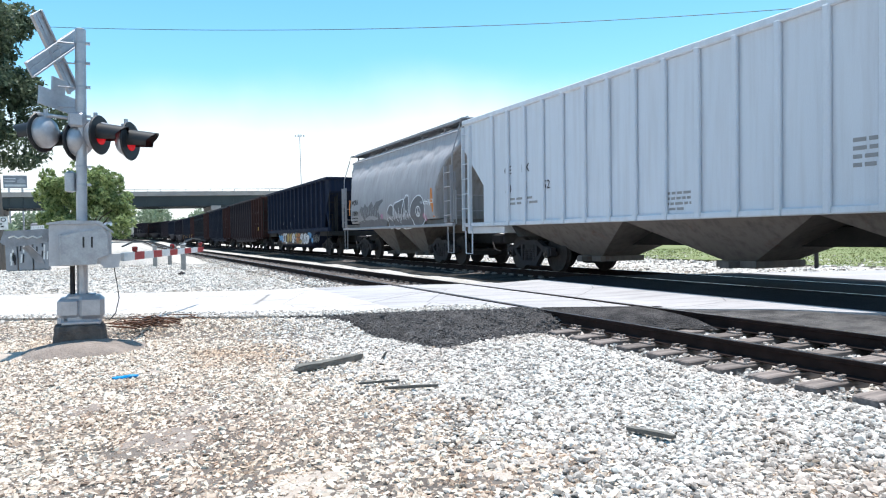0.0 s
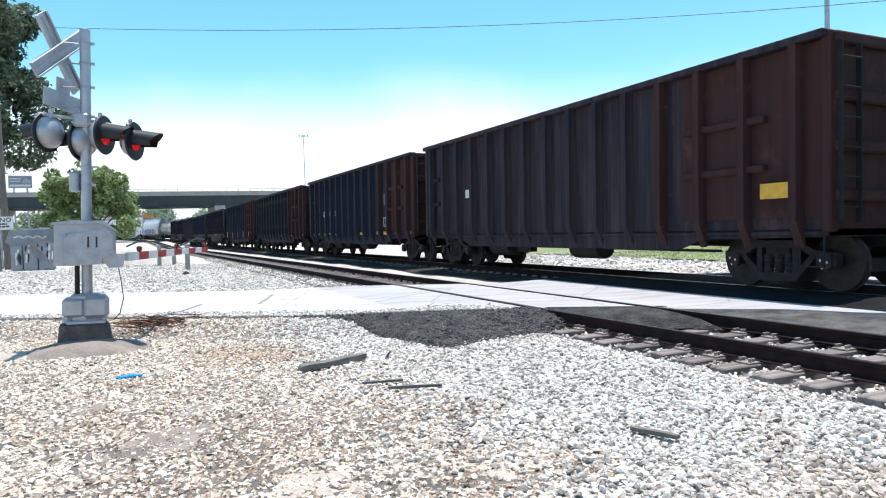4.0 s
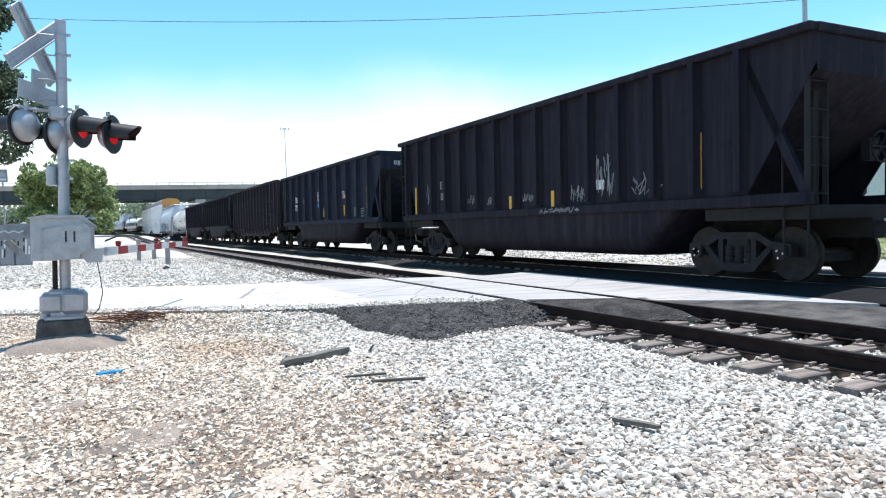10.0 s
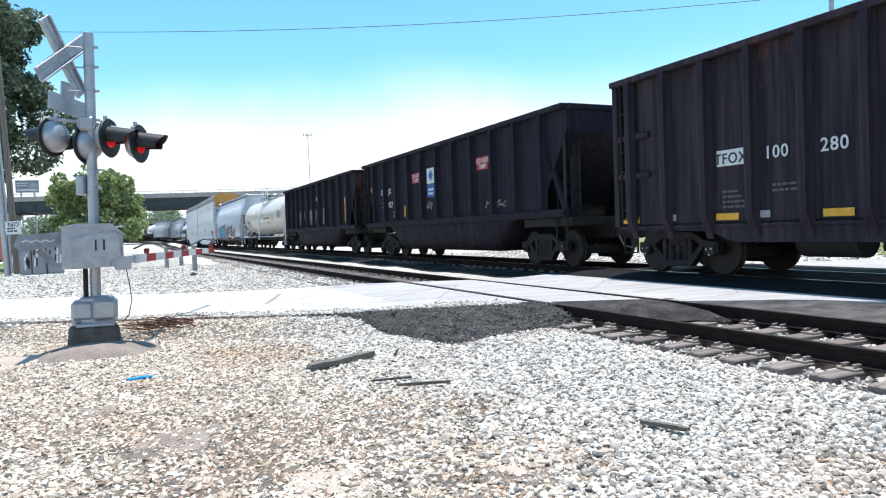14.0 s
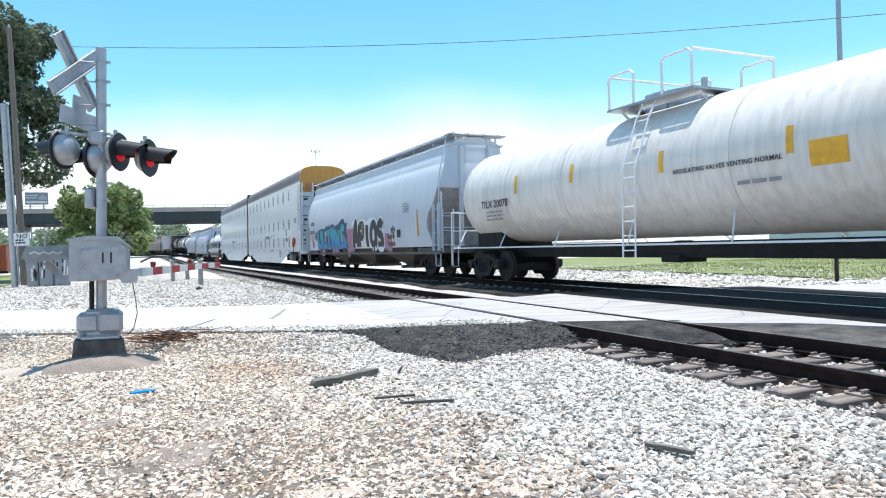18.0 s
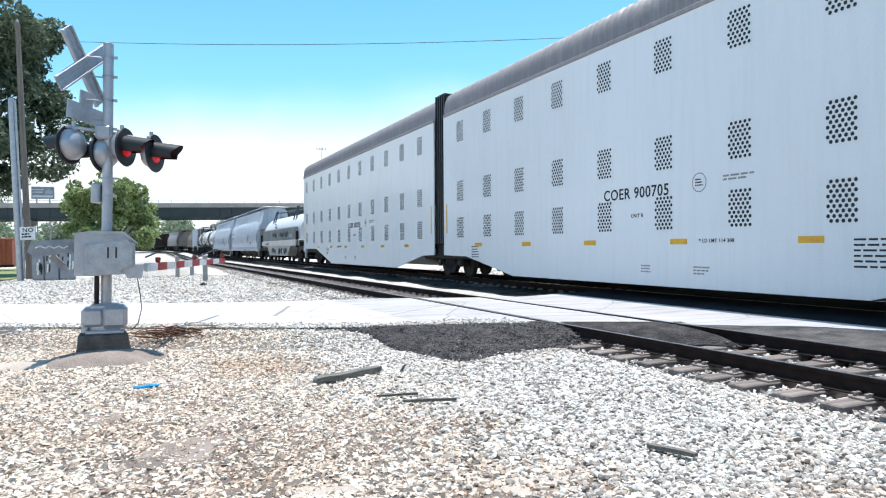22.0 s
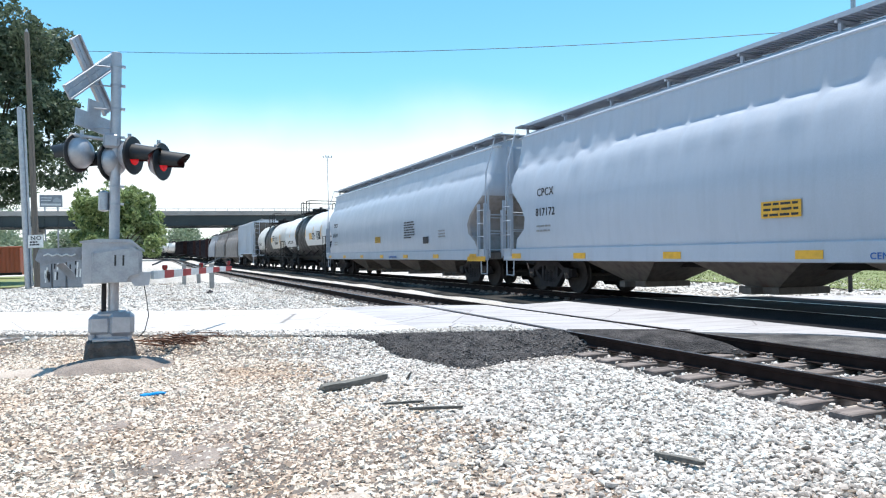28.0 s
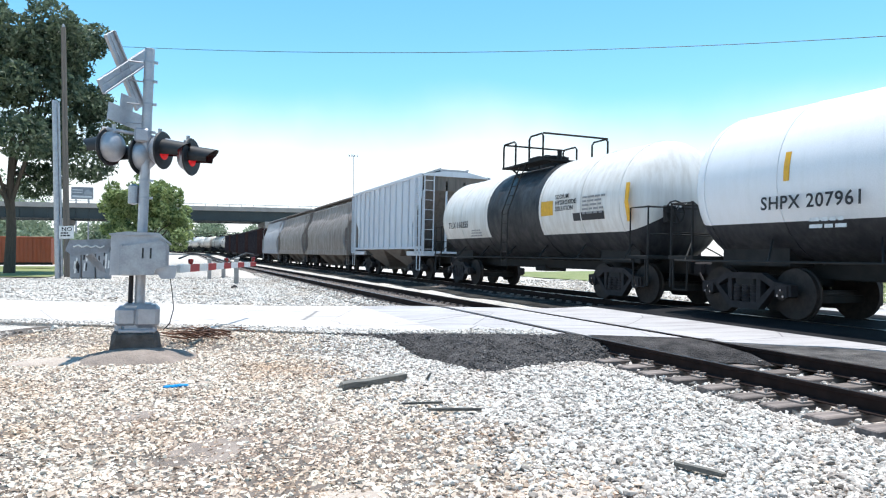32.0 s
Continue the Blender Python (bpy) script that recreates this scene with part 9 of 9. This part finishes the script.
part("shaft", Build().tube([(0, 0, -0.2), (0, 0, 0.85)], 0.06, 8), "truck_steel", mp)
# white posts beyond the road
for x, y, h in ((2.6, 32.4, 1.15), (1.75, 39.0, 1.1), (2.5, 39.5, 1.0)):
    p = thing("marker_post", "short white-capped marker post beside the track", "post", Matrix.Translation((x, y, ground_z(x, y))))
    part("shaft", Build().cbox(-0.1, 0.1, -0.1, 0.1, -0.2, h, 0.02), "bridge_concrete", p)
    part("cap", Build().cbox(-0.13, 0.13, -0.13, 0.13, h, h + 0.08, 0.02), "lettering_white", p)
vs, fs = lump(77, 0.16, 0.14, 0.1)
tagged(part("dark_rock", Build().add(vs, fs), "truck_steel", at=gz(2.2, 28.3, 0.05)), "dark lump of rock on the pale gravel", "rock")

# pale buildings behind the tracks
surface("white_siding", (0.72, 0.73, 0.74), (0.62, 0.63, 0.65), 0.2, 0.6, fine=3, bump=0.05)
wh = thing("warehouse", "long low white warehouse behind the yard", "building", pose(88, 44, 0, 0, 0, 28))
part("wall", Build().box(-30, 30, 0, 18, 0, 6.4), "white_siding", wh)
part("roof", Build().cbox(-30.4, 30.4, -0.4, 18.4, 6.4, 6.8, 0.05), "galvanized", wh)
for i in range(6):
    x = -25 + i * 10
    d = part("loading_door", Build().cbox(x, x + 3.2, -0.06, 0, 0.1, 4.2, 0.02), "galvanized", wh)
bb = thing("billboard", "pale roadside billboard with a plain drawing beyond the overpass", "billboard", Matrix.Translation((-21.8, 196, 0)))
part("panel", Build().cbox(-2.4, 2.4, -0.1, 0.1, 14.6, 17.4, 0.03), "cabinet_grey", bb)
part("frame", Build().box(-2.5, 2.5, 0.1, 0.25, 14.4, 17.5), "galvanized", bb)
for u0, u1, z0, z1 in ((-2.2, 0.2, 16.6, 16.8), (-2.2, 0.0, 16.0, 16.2), (-2.2, 2.2, 14.8, 15.3)):
    part("printed_bar", Build().box(u0, u1, -0.13, -0.105, z0, z1), "lettering_white", bb)
part("printed_shape", Build().prism([(0.4, 15.6), (2.2, 15.6), (2.2, 16.2), (1.3, 16.9), (0.4, 16.2)], "y", -0.13, -0.105), "galvanized", bb)
for u in (-1.4, 1.4):
    part("post", Build().tube([(u, 0.3, -1), (u, 0.3, 14.6)], 0.2, 8), "galvanized", bb)

# ---- car waiting on the road behind the gate ----
def waiting_car():
    c = thing("car", "pale silver car waiting on the road before the gate", "car", pose(-4.72, 20.3, road_z(-4) - 0.005, 0, 0, -34.6))
    car_paint("silver_car_paint", (0.66, 0.67, 0.68), (0.62, 0.62, 0.62), rust_lo=0.95, rust_hi=0.99, rough=0.25)
    plain("car_glass", (0.02, 0.025, 0.03), 0.08)
    plain("headlight_glass", (0.7, 0.72, 0.74), 0.1)
    side = [(-4.45, 0.3), (0.0 - 0.12, 0.24), (0.0, 0.4), (-0.02, 0.62), (-0.18, 0.76), (-1.15, 0.92), (-4.2, 0.98), (-4.5, 0.85)]
    part("body", Build().prism(side, "y", -0.86, 0.86), "silver_car_paint", c, smooth=35)
    part("cabin", Build().prism([(-1.2, 0.9), (-1.95, 1.42), (-3.3, 1.46), (-4.1, 0.96)], "y", -0.7, 0.7), "car_glass", c, "dark car windows")
    part("roof", Build().prism([(-1.92, 1.4), (-2.0, 1.47), (-3.25, 1.5), (-3.4, 1.42)], "y", -0.72, 0.72), "silver_car_paint", c)
    part("bumper", Build().cbox(-0.14, 0.05, -0.84, 0.84, 0.3, 0.52, 0.05), "silver_car_paint", c)
    part("grille", Build().cbox(-0.06, 0.03, -0.45, 0.45, 0.54, 0.66, 0.01), "signal_black", c)
    for s in (-1, 1):
        part("headlight", Build().cbox(-0.2, -0.01, s * 0.66 - 0.17, s * 0.66 + 0.17, 0.58, 0.72, 0.03), "headlight_glass", c)
        part("mirror", Build().cbox(-1.6, -1.45, s * 0.92 - 0.09, s * 0.92 + 0.09, 0.95, 1.07, 0.03), "silver_car_paint", c)
        for x in (-0.85, -3.5):
            w = part("wheel", Build().lathe([(-0.1, 0.2), (-0.1, 0.29), (-0.07, 0.32), (0.07, 0.32), (0.1, 0.29), (0.1, 0.2)], "y", 24), "signal_black", c, at=(x, s * 0.78, 0.32))
            part("rim", Build().lathe([(-0.09, 0.02), (-0.095, 0.2), (0.095, 0.2), (0.09, 0.02)], "y", 20), "galvanized", w)


waiting_car()


# ---- what moves: the train rolls by, its wheels turn while it is near ----
def motions():
    for car, y in TRAIN:
        walk(car, [(t, car_pose(y - travelled(t))) for t in range(33)])
        near = [f for f in range(0, 32 * FPS + 1) if -14 < y - travelled(f / FPS) < 34]
        if len(near) < 3:
            continue
        wheels = [o for o in car.children_recursive if o.name.startswith("wheelset")]
        for w in wheels:
            base = w.matrix_basis.translation.copy()
            rows = []
            if near[0] > 0:
                rows.append((0, near[0] / FPS))
            rows += [(f / FPS, f / FPS) for f in near]
            if near[-1] < 32 * FPS:
                rows.append((32, near[-1] / FPS))
            walk(w, [(a, Matrix.Translation(base) @ Matrix.Rotation(travelled(b) / R_WHEEL, 4, "X")) for a, b in rows])


motions()
